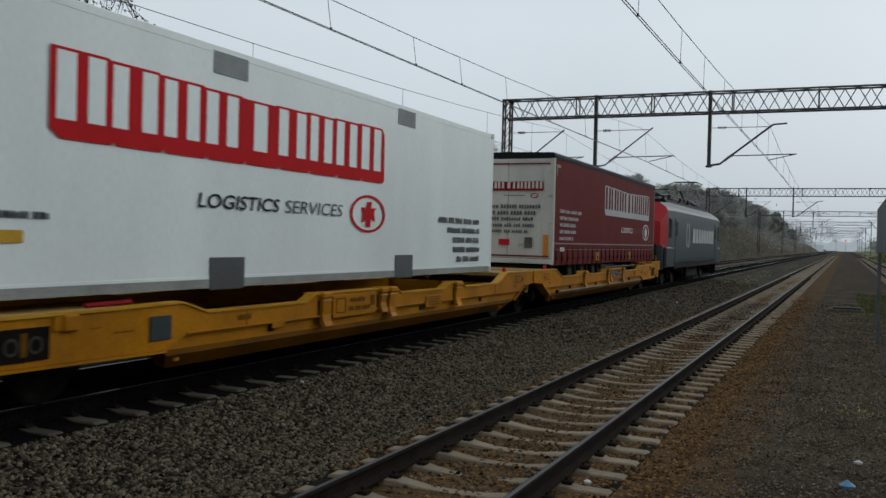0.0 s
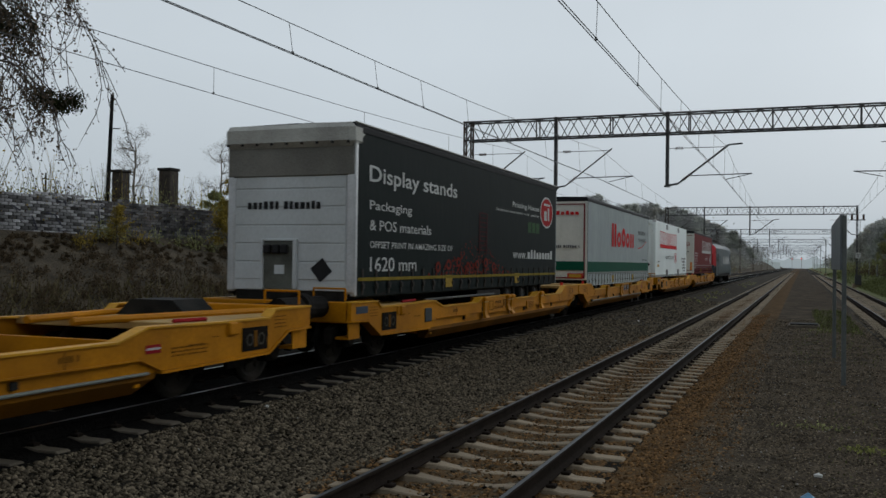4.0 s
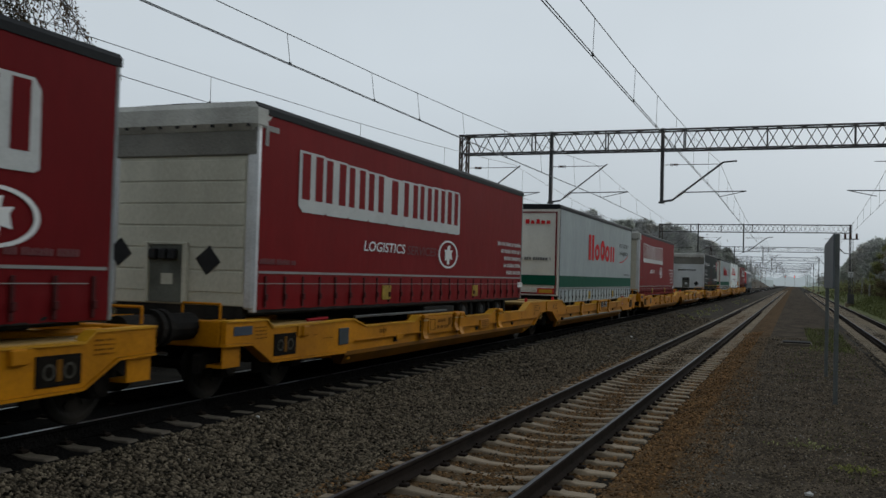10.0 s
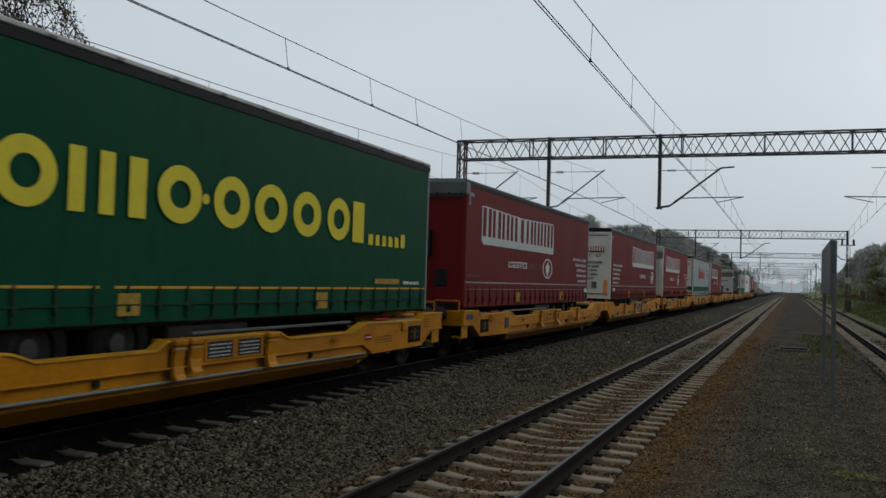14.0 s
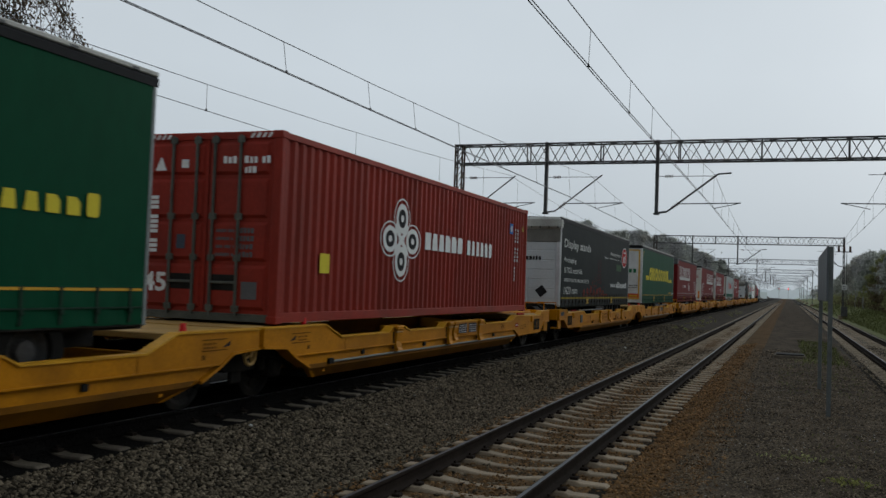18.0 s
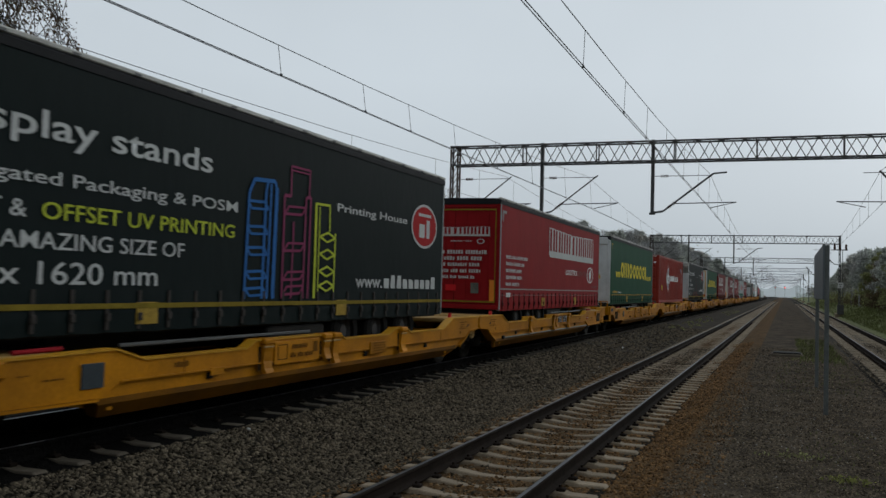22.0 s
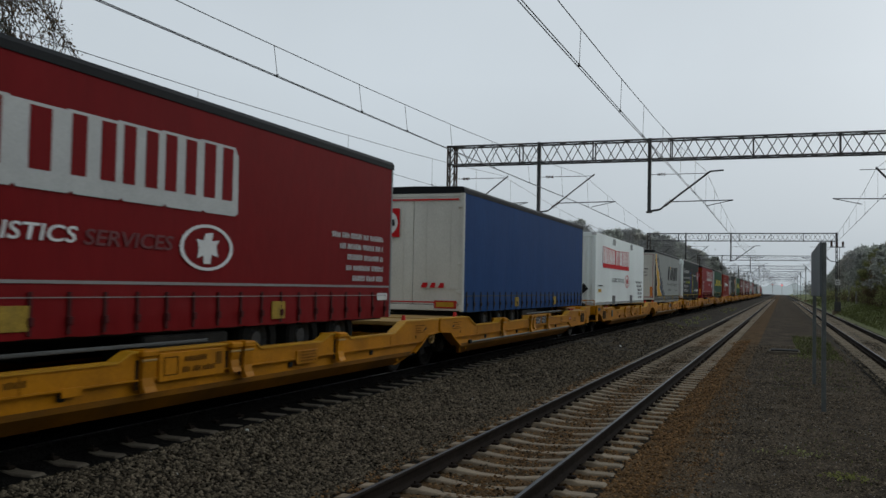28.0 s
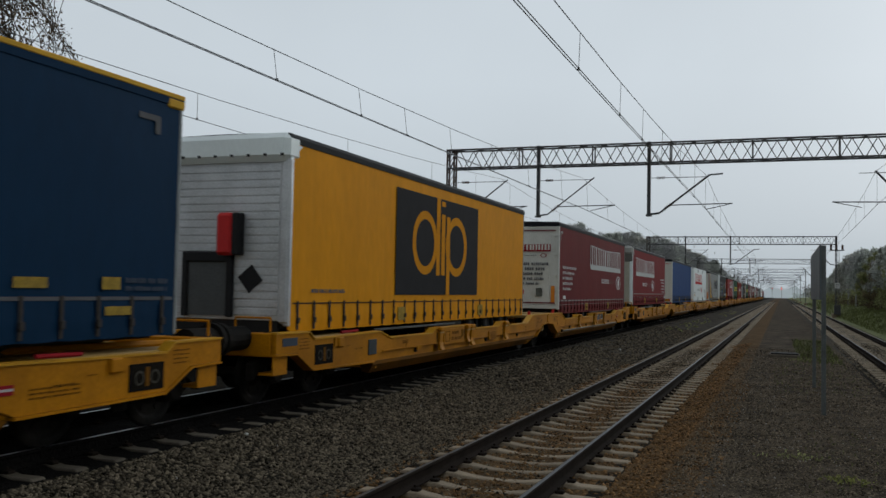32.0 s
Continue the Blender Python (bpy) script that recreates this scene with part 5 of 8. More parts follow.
house("old_shed", -33, 62, 6, 9, 1.3, 0.8, "low old building with a mossy roof behind the wall", 0.1, 2, MOSS_TILE)
house("hill_house", -46, 120, 9, 15, 2.3, 2.4, "grey-roofed house on the hill behind the bushes", 0.3, 3, HAZE_TILE)
house("brick_building", 23.0, 126, 10, 12, 9.6, 0.5, "plain brick building above the trees", 0.0, 2)

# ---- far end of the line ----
# flat wood outlines whose own glow stands in for distance haze
HAZE = glow("pale_haze_glow", (0.36, 0.41, 0.435), 0.60)
HAZE_NEAR = glow("grey_green_haze_glow", (0.24, 0.28, 0.285), 0.72)
for y, mat, tall, seed, label in ((900.0, HAZE, 20.0, 5.0, "pale glowing outline of hazy woods at the far end of the line"), (640.0, HAZE_NEAR, 15.0, 9.0, "grey-green glowing outline of hazy woods beside the far line")):
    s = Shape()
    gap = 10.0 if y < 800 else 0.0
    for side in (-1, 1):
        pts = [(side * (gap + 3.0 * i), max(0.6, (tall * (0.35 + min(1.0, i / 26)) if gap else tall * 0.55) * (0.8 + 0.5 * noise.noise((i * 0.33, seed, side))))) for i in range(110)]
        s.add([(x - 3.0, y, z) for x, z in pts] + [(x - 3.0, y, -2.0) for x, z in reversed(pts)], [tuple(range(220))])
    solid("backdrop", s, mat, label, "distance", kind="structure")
LAMP_RED = glow("red_signal_light", (1.0, 0.06, 0.03), 3.0)
LAMP_DULL = glow("dull_red_signal_light", (0.8, 0.08, 0.06), 0.7)
for x, y, lens in ((-5.4, 600.0, LAMP_DULL), (0.0, 606.0, LAMP_RED)):
    s = thing("railway_signal", "tall grey railway signal mast showing a red light", "railway signal", "signals")
    part("mast", Shape().tube((x, y, -0.3), (x, y, 5.8), 0.10, n=8), SIGN_GREY, s)
    part("head", Shape().box(x - 0.35, x + 0.35, y - 0.1, y + 0.15, 5.8, 7.6, 0.06), SIGN_GREY, s)
    part("lamp", Shape().tube((x, y - 0.12, 6.6), (x, y - 0.22, 6.6), 0.28, n=14), lens, s)
tagged(scrub("far_wood", ((-60, -19, 330, 560, 9, 200), (12, 60, 330, 560, 8, 170)), HAZE_TWIG, 0.5, "hazy grey-brown woods far down the line", 36, False, 60), category="woods")


# ---- the train: where each thing stands on it (metres along the line at 0 s) ----
HALF, PITCH, FRONT = 17.255, 34.51, 37.79


def run(t):
    """How far the train has gone at t seconds."""
    return 0.40 * max(0.0, 1.0 - t / 0.45) ** 2 + 10.95976 * t - 0.00723105 * t * t + 0.000588553 * t ** 3 - 9.44895e-6 * t ** 4


MOVING = []            # (thing, place along the line at 0 s)
WHEELS = []            # (wheelset, its place on its thing, radius)


def on_train(ob, y):
    ob.matrix_basis = pose(TRAIN_X, y, RAIL_Z)
    MOVING.append((ob, y))
    return ob


# ---- pocket wagon: two articulated halves on three bogies ----
def zz(z):
    return z - RAIL_Z


# outlines of a long side of one half: distance from the joint, height
BEAM_TOP_LINE = [(16.55, 1.385), (15.56, 1.375), (15.40, 1.262), (14.2, 1.268), (12.85, 1.288), (12.36, 1.15), (10.22, 1.15), (9.98, 1.252), (7.42, 1.252), (7.22, 1.15), (5.40, 1.15), (5.08, 1.252),
                 (4.56, 1.252), (4.34, 1.15), (2.47, 1.15), (1.90, 1.365), (0.06, 1.36)]
BEAM_LOW_LINE = [(0.06, 1.12), (0.70, 1.085), (0.98, 0.93), (12.75, 0.93), (13.12, 0.785), (15.40, 0.81), (15.90, 1.085), (16.55, 1.10)]


def bent(line, sg):
    return [(sg * d, zz(z)) for d, z in line]


def cast_bracket(parent, y, sx, low, wide):
    """A hooked casting on the sill: block head, bowed leg and a splayed foot."""
    leg = [(1.445, 1.20), (1.515, 1.20), (1.500, 1.10), (1.490, low + 0.16), (1.510, low + 0.06), (1.545, low), (1.475, low - 0.01), (1.445, low + 0.05)]
    s = Shape().prism_y([(sx * x, zz(z)) for x, z in leg], y - wide * 0.36, y + wide * 0.36)
    s.box(min(sx * 1.30, sx * 1.535), max(sx * 1.30, sx * 1.535), y - wide / 2, y + wide / 2, zz(1.195), zz(1.285), 0.022)
    b = part("bracket", s, YELLOW, parent)
    # thin dark strip painted where the casting shades the sill
    part("bracket_shadow_gap", Shape().box(min(sx * 1.446, sx * 1.452), max(sx * 1.446, sx * 1.452), y - wide * 0.62, y - wide * 0.40, zz(low + 0.03), zz(1.17)), GAP_SHADE, b, "painted shade strip beside the casting")
    part("pin", Shape().tube((sx * 1.50, y - wide * 0.42, zz(1.165)), (sx * 1.50, y + wide * 0.42, zz(1.165)), 0.018, n=6), YELLOW_PALE, b)


def build_wagon():
    w = thing("pocket_wagon", "yellow articulated pocket wagon for lorry trailers on three bogies", "railway wagon", "pocket wagons")
    for half, sg in (("front", 1), ("rear", -1)):
        yq = lambda q: sg * (HALF - q)
        for sx in (1, -1):
            lo_x = lambda a, b: (min(sx * a, sx * b), max(sx * a, sx * b))
            part("side_sill", Shape().prism_x(bent(BEAM_TOP_LINE + BEAM_LOW_LINE, sg), sx * 1.375, sx * 1.45), YELLOW, w)
            top = bent(BEAM_TOP_LINE, sg)
            part("top_flange", Shape().prism_x(top + [(y, z + 0.024) for y, z in reversed(top)], sx * 1.30, sx * 1.472), YELLOW_TOP_LIT, w, "top edge in paler yellow, painted as lit from above")
            low = bent(BEAM_LOW_LINE[2:4], sg)
            part("lower_lip", Shape().prism_x(low + [(y, z + 0.02) for y, z in reversed(low)], sx * 1.45, sx * 1.466), YELLOW, w)
            # recessed lower web, and the belly that slants inward to the pocket floor
            part("lower_web", Shape().prism_x(bent([(0.98, 0.94), (13.05, 0.94), (13.05, 0.755), (1.38, 0.755)], sg), sx * 1.32, sx * 1.395), YELLOW, w)
            v = []
            for d0, d1 in ((1.38, 1.92), (13.08, 12.86)):
                v += [(sx * 1.40, sg * d0, zz(0.765)), (sx * 1.40, sg * (d0 * 0.8 + d1 * 0.2), zz(0.70)), (sx * 1.23, sg * d1, zz(0.53)), (sx * 1.10, sg * d1, zz(0.55)), (sx * 1.10, sg * d0, zz(0.90))]
            part("belly_plate", Shape().add(v, [(0, 1, 6, 5), (1, 2, 7, 6), (2, 3, 8, 7), (3, 4, 9, 8), (4, 0, 5, 9), (4, 3, 2, 1, 0), (5, 6, 7, 8, 9)]), YELLOW_GRIME_SHADE, w, "grimy yellow belly plate, darkened for underside shade")
            # edge flange up the sloping end at the joint
            rim = [(0.06, 1.12), (0.70, 1.085), (0.98, 0.93), (1.40, 0.758)]
            part("end_rim", Shape().prism_x(bent(rim + [(d - 0.012, z - 0.034) for d, z in reversed(rim)], sg), sx * 1.24, sx * 1.47), YELLOW, w)
            v = [(sx * x, sg * d, zz(z)) for d, z, x in ((1.33, 0.765, 1.44), (1.43, 0.765, 1.44), (1.97, 0.53, 1.26), (1.87, 0.53, 1.26), (1.33, 0.765, 1.36), (1.43, 0.765, 1.36), (1.97, 0.53, 1.18), (1.87, 0.53, 1.18))]
            part("belly_rim", Shape().add(v, [(0, 1, 2, 3), (7, 6, 5, 4), (0, 4, 5, 1), (1, 5, 6, 2), (2, 6, 7, 3), (3, 7, 4, 0)]), YELLOW, w)
            rim = [(13.10, 0.78), (15.40, 0.805), (15.92, 1.08), (16.55, 1.095)]
            part("end_rim", Shape().prism_x(bent(rim + [(d + 0.01, z - 0.03) for d, z in reversed(rim)], sg), sx * 1.28, sx * 1.468), YELLOW, w)
            if sx < 0:
                continue
            if sg > 0:
                part("brake_pipe", Shape().tube((sx * 1.43, 2.2, zz(0.775)), (sx * 1.43, 12.9, zz(0.775)), 0.020, n=8), PIPE, w, "pale galvanised pipe")
                part("pipe_clip", Shape().box(*lo_x(1.39, 1.45), 2.1, 2.25, zz(0.74), zz(0.83), 0.01), CHASSIS, w)
            for d, low_z, wide in ((9.72, 0.80, 0.30), (7.93, 0.89 if sg < 0 else 0.87, 0.27), (7.61, 0.80, 0.27), (4.78, 0.82, 0.30)):
                cast_bracket(w, sg * d, sx, low_z, wide)
            for d in (9.72, 7.61, 4.78):
                part("twistlock", Shape().box(*lo_x(1.12, 1.24), sg * d - 0.08, sg * d + 0.08, zz(1.12), zz(1.27), 0.015).box(*lo_x(1.1, 1.38), sg * d - 0.1, sg * d + 0.1, zz(1.08), zz(1.17)), YELLOW, w)
            for d in (3.4, 6.3, 11.0):
                part("web_clip", Shape().box(*lo_x(1.39, 1.43), sg * d - 0.05, sg * d + 0.05, zz(0.82), zz(0.90), 0.008), CHASSIS, w)
            part("weld_seam", Shape().box(*lo_x(1.45, 1.454), sg * 2.62 - 0.008, sg * 2.62 + 0.008, zz(0.95), zz(1.13)).box(*lo_x(1.45, 1.454), sg * 11.6 - 0.008, sg * 11.6 + 0.008, zz(0.95), zz(1.13)), YELLOW_GRIME_SHADE, w)
            fx = sx * 1.479
            pl = lambda a, b, off=0.0: (fx + sx * (off + 0.004), a, zz(b))
            if sg > 0:
                panel = part("marking_panel", Shape().box(*lo_x(1.45, 1.462), 8.16, 9.54, zz(0.97), zz(1.245), 0.004), YELLOW, w)
                fx = sx * 1.466
                for c in (8.50, 9.19):
                    part("label_plate", Shape().box(*lo_x(1.462, 1.466), c - 0.28, c + 0.28, zz(1.0), zz(1.215)), INK_BLACK, panel)
                    text_bars([(c - 0.25, c + 0.23, 1.02 + 0.048 * k, 1.042 + 0.048 * k) for k in range(4)], INK_SOFT, panel, pl)
            else:
                panel = part("marking_panel", Shape().box(*lo_x(1.45, 1.475), -9.50, -8.16, zz(0.885), zz(1.225), 0.006), YELLOW, w)
                text_bars([(-9.02, -8.5, 1.10, 1.17), (-9.06, -8.36, 0.97, 1.04)], INK_BROWN, panel, pl)
                part("stencil_frame", Shape().box(*lo_x(1.475, 1.480), -9.42, -9.14, zz(1.16), zz(1.175)).box(*lo_x(1.475, 1.480), -9.42, -9.14, zz(0.95), zz(0.965)).box(*lo_x(1.475, 1.480), -9.42, -9.40, zz(0.965), zz(1.16)).box(*lo_x(1.475, 1.480), -9.16, -9.14, zz(0.965), zz(1.16)), INK_BROWN, panel)
                part("stencil_bar", Shape().box(*lo_x(1.475, 1.480), -8.35, -8.22, zz(1.02), zz(1.18)), INK_BROWN, panel)
                plate = part("data_plate", Shape().box(*lo_x(1.45, 1.475), -6.22, -5.54, zz(0.85), zz(1.06), 0.006), YELLOW, w)
                text_bars([(-6.12, -5.62, 0.89 + 0.045 * k, 0.912 + 0.045 * k) for k in range(4)], INK_BROWN, plate, pl)
                part("notch_plate", Shape().box(*lo_x(1.45, 1.468), -11.05, -10.75, zz(0.86), zz(0.96), 0.004), YELLOW, w)
            fx = sx * 1.455
            # stencilled box on the tall end plate beside the joint
            mk = part("stencil_frame", Shape().box(*lo_x(1.452, 1.456), sg * 1.12 - 0.28, sg * 1.12 + 0.28, zz(1.265), zz(1.28)).box(*lo_x(1.452, 1.456), sg * 1.12 - 0.28, sg * 1.12 + 0.28, zz(1.125), zz(1.14)), INK_BROWN, w)
            text_bars([(sg * 1.2 - 0.18, sg * 1.2 + 0.10, 1.16 + 0.05 * k, 1.185 + 0.05 * k) for k in range(2)], INK_BROWN, mk, pl)
            part("stencil_arrow", Shape().add([(sx * 1.456, sg * 0.86 + a, zz(1.16 + b)) for a, b in ((-0.1, 0.0), (0.08, 0.02), (0.1, 0.09))], [(0, 1, 2)]), INK_BLACK, mk)
            part("stencil_spot", Shape().box(*lo_x(1.452, 1.456), sg * 1.36 - 0.035, sg * 1.36 + 0.035, zz(1.02), zz(1.08)), INK_BROWN, w)
            # dark owner's plate near the coupling end, with a plain ring pair
            crest = part("owner_plate", Shape().box(min(sx * 1.45, sx * 1.462), max(sx * 1.45, sx * 1.462), yq(2.2) - 0.31, yq(2.2) + 0.31, zz(0.86), zz(1.175), 0.004), OWNER_PLATE, w, "black plate with a plain dull emblem")
            for dy in (-0.14, 0.14):
                part("ring", Shape().ring(16, lambda a, b, dy=dy: (sx * 1.468, yq(2.2) + dy + a, zz(1.01) + b), 0.060, 0.085), PLATE_RING, crest)
            part("bar", Shape().box(min(sx * 1.464, sx * 1.470), max(sx * 1.464, sx * 1.470), yq(2.2) - 0.035, yq(2.2) + 0.035, zz(0.91), zz(1.13)), INK_BROWN, crest)
            if sg > 0:
                label = part("label_plate", Shape().box(*lo_x(1.45, 1.458), yq(4.30) - 0.13, yq(4.30) + 0.13, zz(1.0), zz(1.10), 0.003), INK_DARKRED, w, "small red and white label")
                part("label_field", Shape().box(*lo_x(1.458, 1.461), yq(4.30) - 0.12, yq(4.30) + 0.12, zz(1.04), zz(1.065)), INK_SOFT, label)
                text_bars([(yq(3.62) - 0.36, yq(3.62) + 0.36, 0.93 + 0.045 * k, 0.95 + 0.045 * k) for k in range(3)], INK_BROWN, w, lambda a, b, off=0.0: (sx * 1.455, a, zz(b)))
            else:
                part("end_plate", Shape().box(min(sx * 1.45, sx * 1.46), max(sx * 1.45, sx * 1.46), yq(1.10) - 0.22, yq(1.10) + 0.22, zz(1.20), zz(1.32)), INK_SLATE, w)
                part("hatch_plate", Shape().box(min(sx * 1.45, sx * 1.47), max(sx * 1.45, sx * 1.47), yq(4.05) - 0.17, yq(4.05) + 0.17, zz(0.90), zz(1.17), 0.005), INK_SLATE_PANEL, w)
            text_bars([(yq(1.55) - 0.16, yq(1.55) + 0.16, 1.13 + 0.05 * k, 1.15 + 0.05 * k) for k in range(4)], INK_BROWN, w, lambda a, b, off=0.0: (sx * 1.455, a, zz(b)))
            text_bars([(yq(3.5) - 0.16, yq(3.5) + 0.16, 1.03, 1.05), (yq(3.1) - 0.08, yq(3.1) + 0.08, 1.1, 1.115), (yq(5.6) - 0.14, yq(5.6) + 0.14, 1.02, 1.09)], INK_BROWN, w, lambda a, b, off=0.0: (sx * 1.455, a, zz(b)))
            part("jack_point", Shape().box(min(sx * 1.40, sx * 1.50), max(sx * 1.40, sx * 1.50), yq(2.75) - 0.10, yq(2.75) + 0.10, zz(1.10), zz(1.27), 0.02).box(min(sx * 1.44, sx * 1.47), max(sx * 1.44, sx * 1.47), yq(2.6) - 0.05, yq(2.6) + 0.05, zz(1.12), zz(1.26)), YELLOW, w)
            part("red_lever", Shape().tube((sx * 1.3, yq(3.75), zz(1.335)), (sx * 1.3, yq(3.1), zz(1.325)), 0.025, n=6), INK_DARKRED, w, "dull red release lever")
            part("red_marker", Shape().tube((sx * 1.25, yq(15.72), zz(1.37)), (sx * 1.25, yq(15.72), zz(1.485)), 0.05, 0.036, n=10), SIGNAL_RED, w, "red plastic marker")
            part("shunter_step", Shape().tube((sx * 1.3, yq(0.78), zz(1.42)), (sx * 1.3, yq(0.78), zz(1.62)), 0.018, n=6).tube((sx * 1.3, yq(0.78), zz(1.62)), (sx * 0.7, yq(0.78), zz(1.62)), 0.018, n=6)
                 .tube((sx * 0.7, yq(0.78), zz(1.62)), (sx * 0.7, yq(0.78), zz(1.42)), 0.018, n=6), YELLOW, w, "bent yellow handrail")
            # buffers
            part("buffer", Shape().tube((sx * 0.875, yq(0.70), zz(1.32)), (sx * 0.875, yq(0.12), zz(1.32)), 0.18, n=14).tube((sx * 0.875, yq(0.12), zz(1.32)), (sx * 0.875, yq(0.03), zz(1.32)), 0.24, n=16), BOGIE, w, "dark round buffer")
            part("foot_step", Shape().box(min(sx * 1.15, sx * 1.4), max(sx * 1.15, sx * 1.4), yq(0.92) - 0.2, yq(0.92) + 0.2, zz(0.78), zz(0.82)).box(min(sx * 1.38, sx * 1.4), max(sx * 1.38, sx * 1.4), yq(0.92) - 0.2, yq(0.92) + 0.2, zz(0.8), zz(1.1)), YELLOW, w)
        part("headstock", Shape().box(-1.36, 1.36, min(yq(0.68), yq(0.86)), max(yq(0.68), yq(0.86)), zz(1.05), zz(1.40), 0.015), YELLOW, w)
        part("hook", Shape().box(-0.08, 0.08, min(yq(0.0), yq(0.7)), max(yq(0.0), yq(0.7)), zz(1.2), zz(1.36), 0.02), BOGIE, w)
        part("end_deck", Shape().box(-1.36, 1.36, min(yq(0.86), yq(3.6)), max(yq(0.86), yq(3.6)), zz(1.20), zz(1.30), 0.01), YELLOW_PALE, w)
        part("joint_deck", Shape().box(-1.36, 1.36, min(yq(15.3), yq(17.12)), max(yq(15.3), yq(17.12)), zz(1.29), zz(1.375), 0.01), YELLOW_PALE, w, "worn pale yellow deck plate")
        part("pocket_floor", Shape().box(-1.22, 1.22, min(yq(4.9), yq(15.55)), max(yq(4.9), yq(15.55)), zz(0.55), zz(0.62)), CHASSIS, w)
        for q, z0, z1 in ((4.45, 0.62, 1.14), (15.2, 0.62, 1.14)):
            part("bulkhead", Shape().box(-1.36, 1.36, yq(q) - 0.04, yq(q) + 0.04, zz(z0), zz(z1)), YELLOW, w)
        part("kingpin_trestle", Shape().prism_y([(-0.6, zz(1.30)), (0.6, zz(1.30)), (0.35, zz(1.52)), (-0.35, zz(1.52))], yq(2.2) - 0.35, yq(2.2) + 0.35), CHASSIS, w)
        for k in (-1, 1):
            part("deck_pipe", Shape().tube((k * 0.9, yq(1.0), zz(1.33)), (k * 0.35, yq(4.4), zz(1.33)), 0.05, n=8), YELLOW, w)
    part("joint_cover", Shape().box(-1.3, 1.3, -0.28, 0.28, zz(1.372), zz(1.392), 0.005), YELLOW_PALE, w)
    wheel_me = Shape().lathe_x([(0.68, 0.10), (0.70, 0.455), (0.715, 0.475), (0.78, 0.475), (0.79, 0.46), (0.80, 0.40), (0.795, 0.38), (0.76, 0.34), (0.755, 0.2), (0.80, 0.14), (0.84, 0.13)], 24)
    wheel_me.lathe_x([(-0.84, 0.13), (-0.80, 0.14), (-0.755, 0.2), (-0.76, 0.34), (-0.795, 0.38), (-0.80, 0.40), (-0.79, 0.46), (-0.78, 0.475), (-0.715, 0.475), (-0.70, 0.455), (-0.68, 0.10)], 24)
    wheel_me.tube((-0.9, 0, 0), (0.9, 0, 0), 0.085, n=12)
    for a in range(6):
        c, s = math.cos(a * 1.047), math.sin(a * 1.047)
        wheel_me.box(0.756, 0.775, 0.27 * c - 0.03, 0.27 * c + 0.03, 0.27 * s - 0.03, 0.27 * s + 0.03)
    wheel_mesh = wheel_me.mesh("wheelset", WHEEL)
    frame_shape = Shape()
    for sx in (1, -1):
        frame_shape.prism_x([(-1.5, 0.42), (-1.2, 0.62), (-0.5, 0.66), (-0.35, 0.48), (0.35, 0.48), (0.5, 0.66), (1.2, 0.62), (1.5, 0.42), (1.5, 0.66), (1.1, 0.80), (-1.1, 0.80), (-1.5, 0.66)], sx * 0.98, sx * 1.10)
        for y in (-0.9, 0.9):
            frame_shape.box(min(sx * 0.95, sx * 1.16), max(sx * 0.95, sx * 1.16), y - 0.16, y + 0.16, 0.33, 0.62, 0.03)
            for dy in (-0.26, 0.26):
                frame_shape.tube((sx * 1.04, y + dy, 0.45), (sx * 1.04, y + dy, 0.66), 0.075, n=10)
        frame_shape.box(min(sx * 1.0, sx * 1.06), max(sx * 1.0, sx * 1.06), -0.14, 0.14, 0.3, 0.5, 0.02)
    frame_shape.box(-1.05, 1.05, -0.25, 0.25, 0.55, 0.78, 0.03)
    frame_mesh = frame_shape.mesh("bogie", BOGIE)
    cap_mesh = Shape().lathe_x([(1.16, 0.13), (1.20, 0.13), (1.21, 0.10)], 18).mesh("axle_cap", BOGIE)
    for y in (HALF - 2.15, 0.0, -HALF + 2.15):
        b = part("bogie", frame_mesh, BOGIE, w)
        b.matrix_basis = pose(0, y, 0)
        for dy in (-0.9, 0.9):
            ws = part("wheelset", wheel_mesh, WHEEL, b)
            ws.matrix_basis = pose(0, dy, 0.475)
            c = part("axle_cap", cap_mesh, BOGIE, b)
            c.matrix_basis = pose(-0.02, dy, 0.475)
    # brake hand wheels beside the shared bogie
    for sx in (1, -1):
        hub = part("hand_wheel", Shape().tube((sx * 1.16, 0.0, zz(1.0)), (sx * 1.30, 0.0, zz(1.0)), 0.035, n=10), YELLOW_PALE, w, "worn pale yellow brake hand wheel")
        rim = [(sx * 1.27, 0.14 * math.cos(2 * math.pi * i / 18), zz(1.0) + 0.14 * math.sin(2 * math.pi * i / 18)) for i in range(18)]
        ring = Shape()
        for a, b in zip(rim, rim[1:] + rim[:1]):
            ring.tube(a, b, 0.026, n=6, cap=False)
        part("rim", ring, YELLOW_PALE, hub)
        for i in range(4):
            part("spoke", Shape().tube((sx * 1.28, 0.0, zz(1.0)), (sx * 1.27, 0.135 * math.cos(i * 1.571 + 0.4), zz(1.0) + 0.135 * math.sin(i * 1.571 + 0.4)), 0.016, n=6), YELLOW_PALE, hub)
    return w


WAGON = build_wagon()
SLACK = {1: -0.05, 7: 0.12, 9: -0.08, 10: -0.18, 11: -0.18}     # how the couplings stretch
wagons = [WAGON] + [copy_thing(WAGON, Matrix.Identity(4)) for _ in range(11)]
for k, w in enumerate(wagons):
    on_train(w, FRONT - HALF - PITCH * k + 0.36 + SLACK.get(k, 0.0))
    for b in w.children:
        if b.name.split(".")[0] == "bogie":
            WHEELS.extend(c for c in b.children if c.name.split(".")[0] == "wheelset")


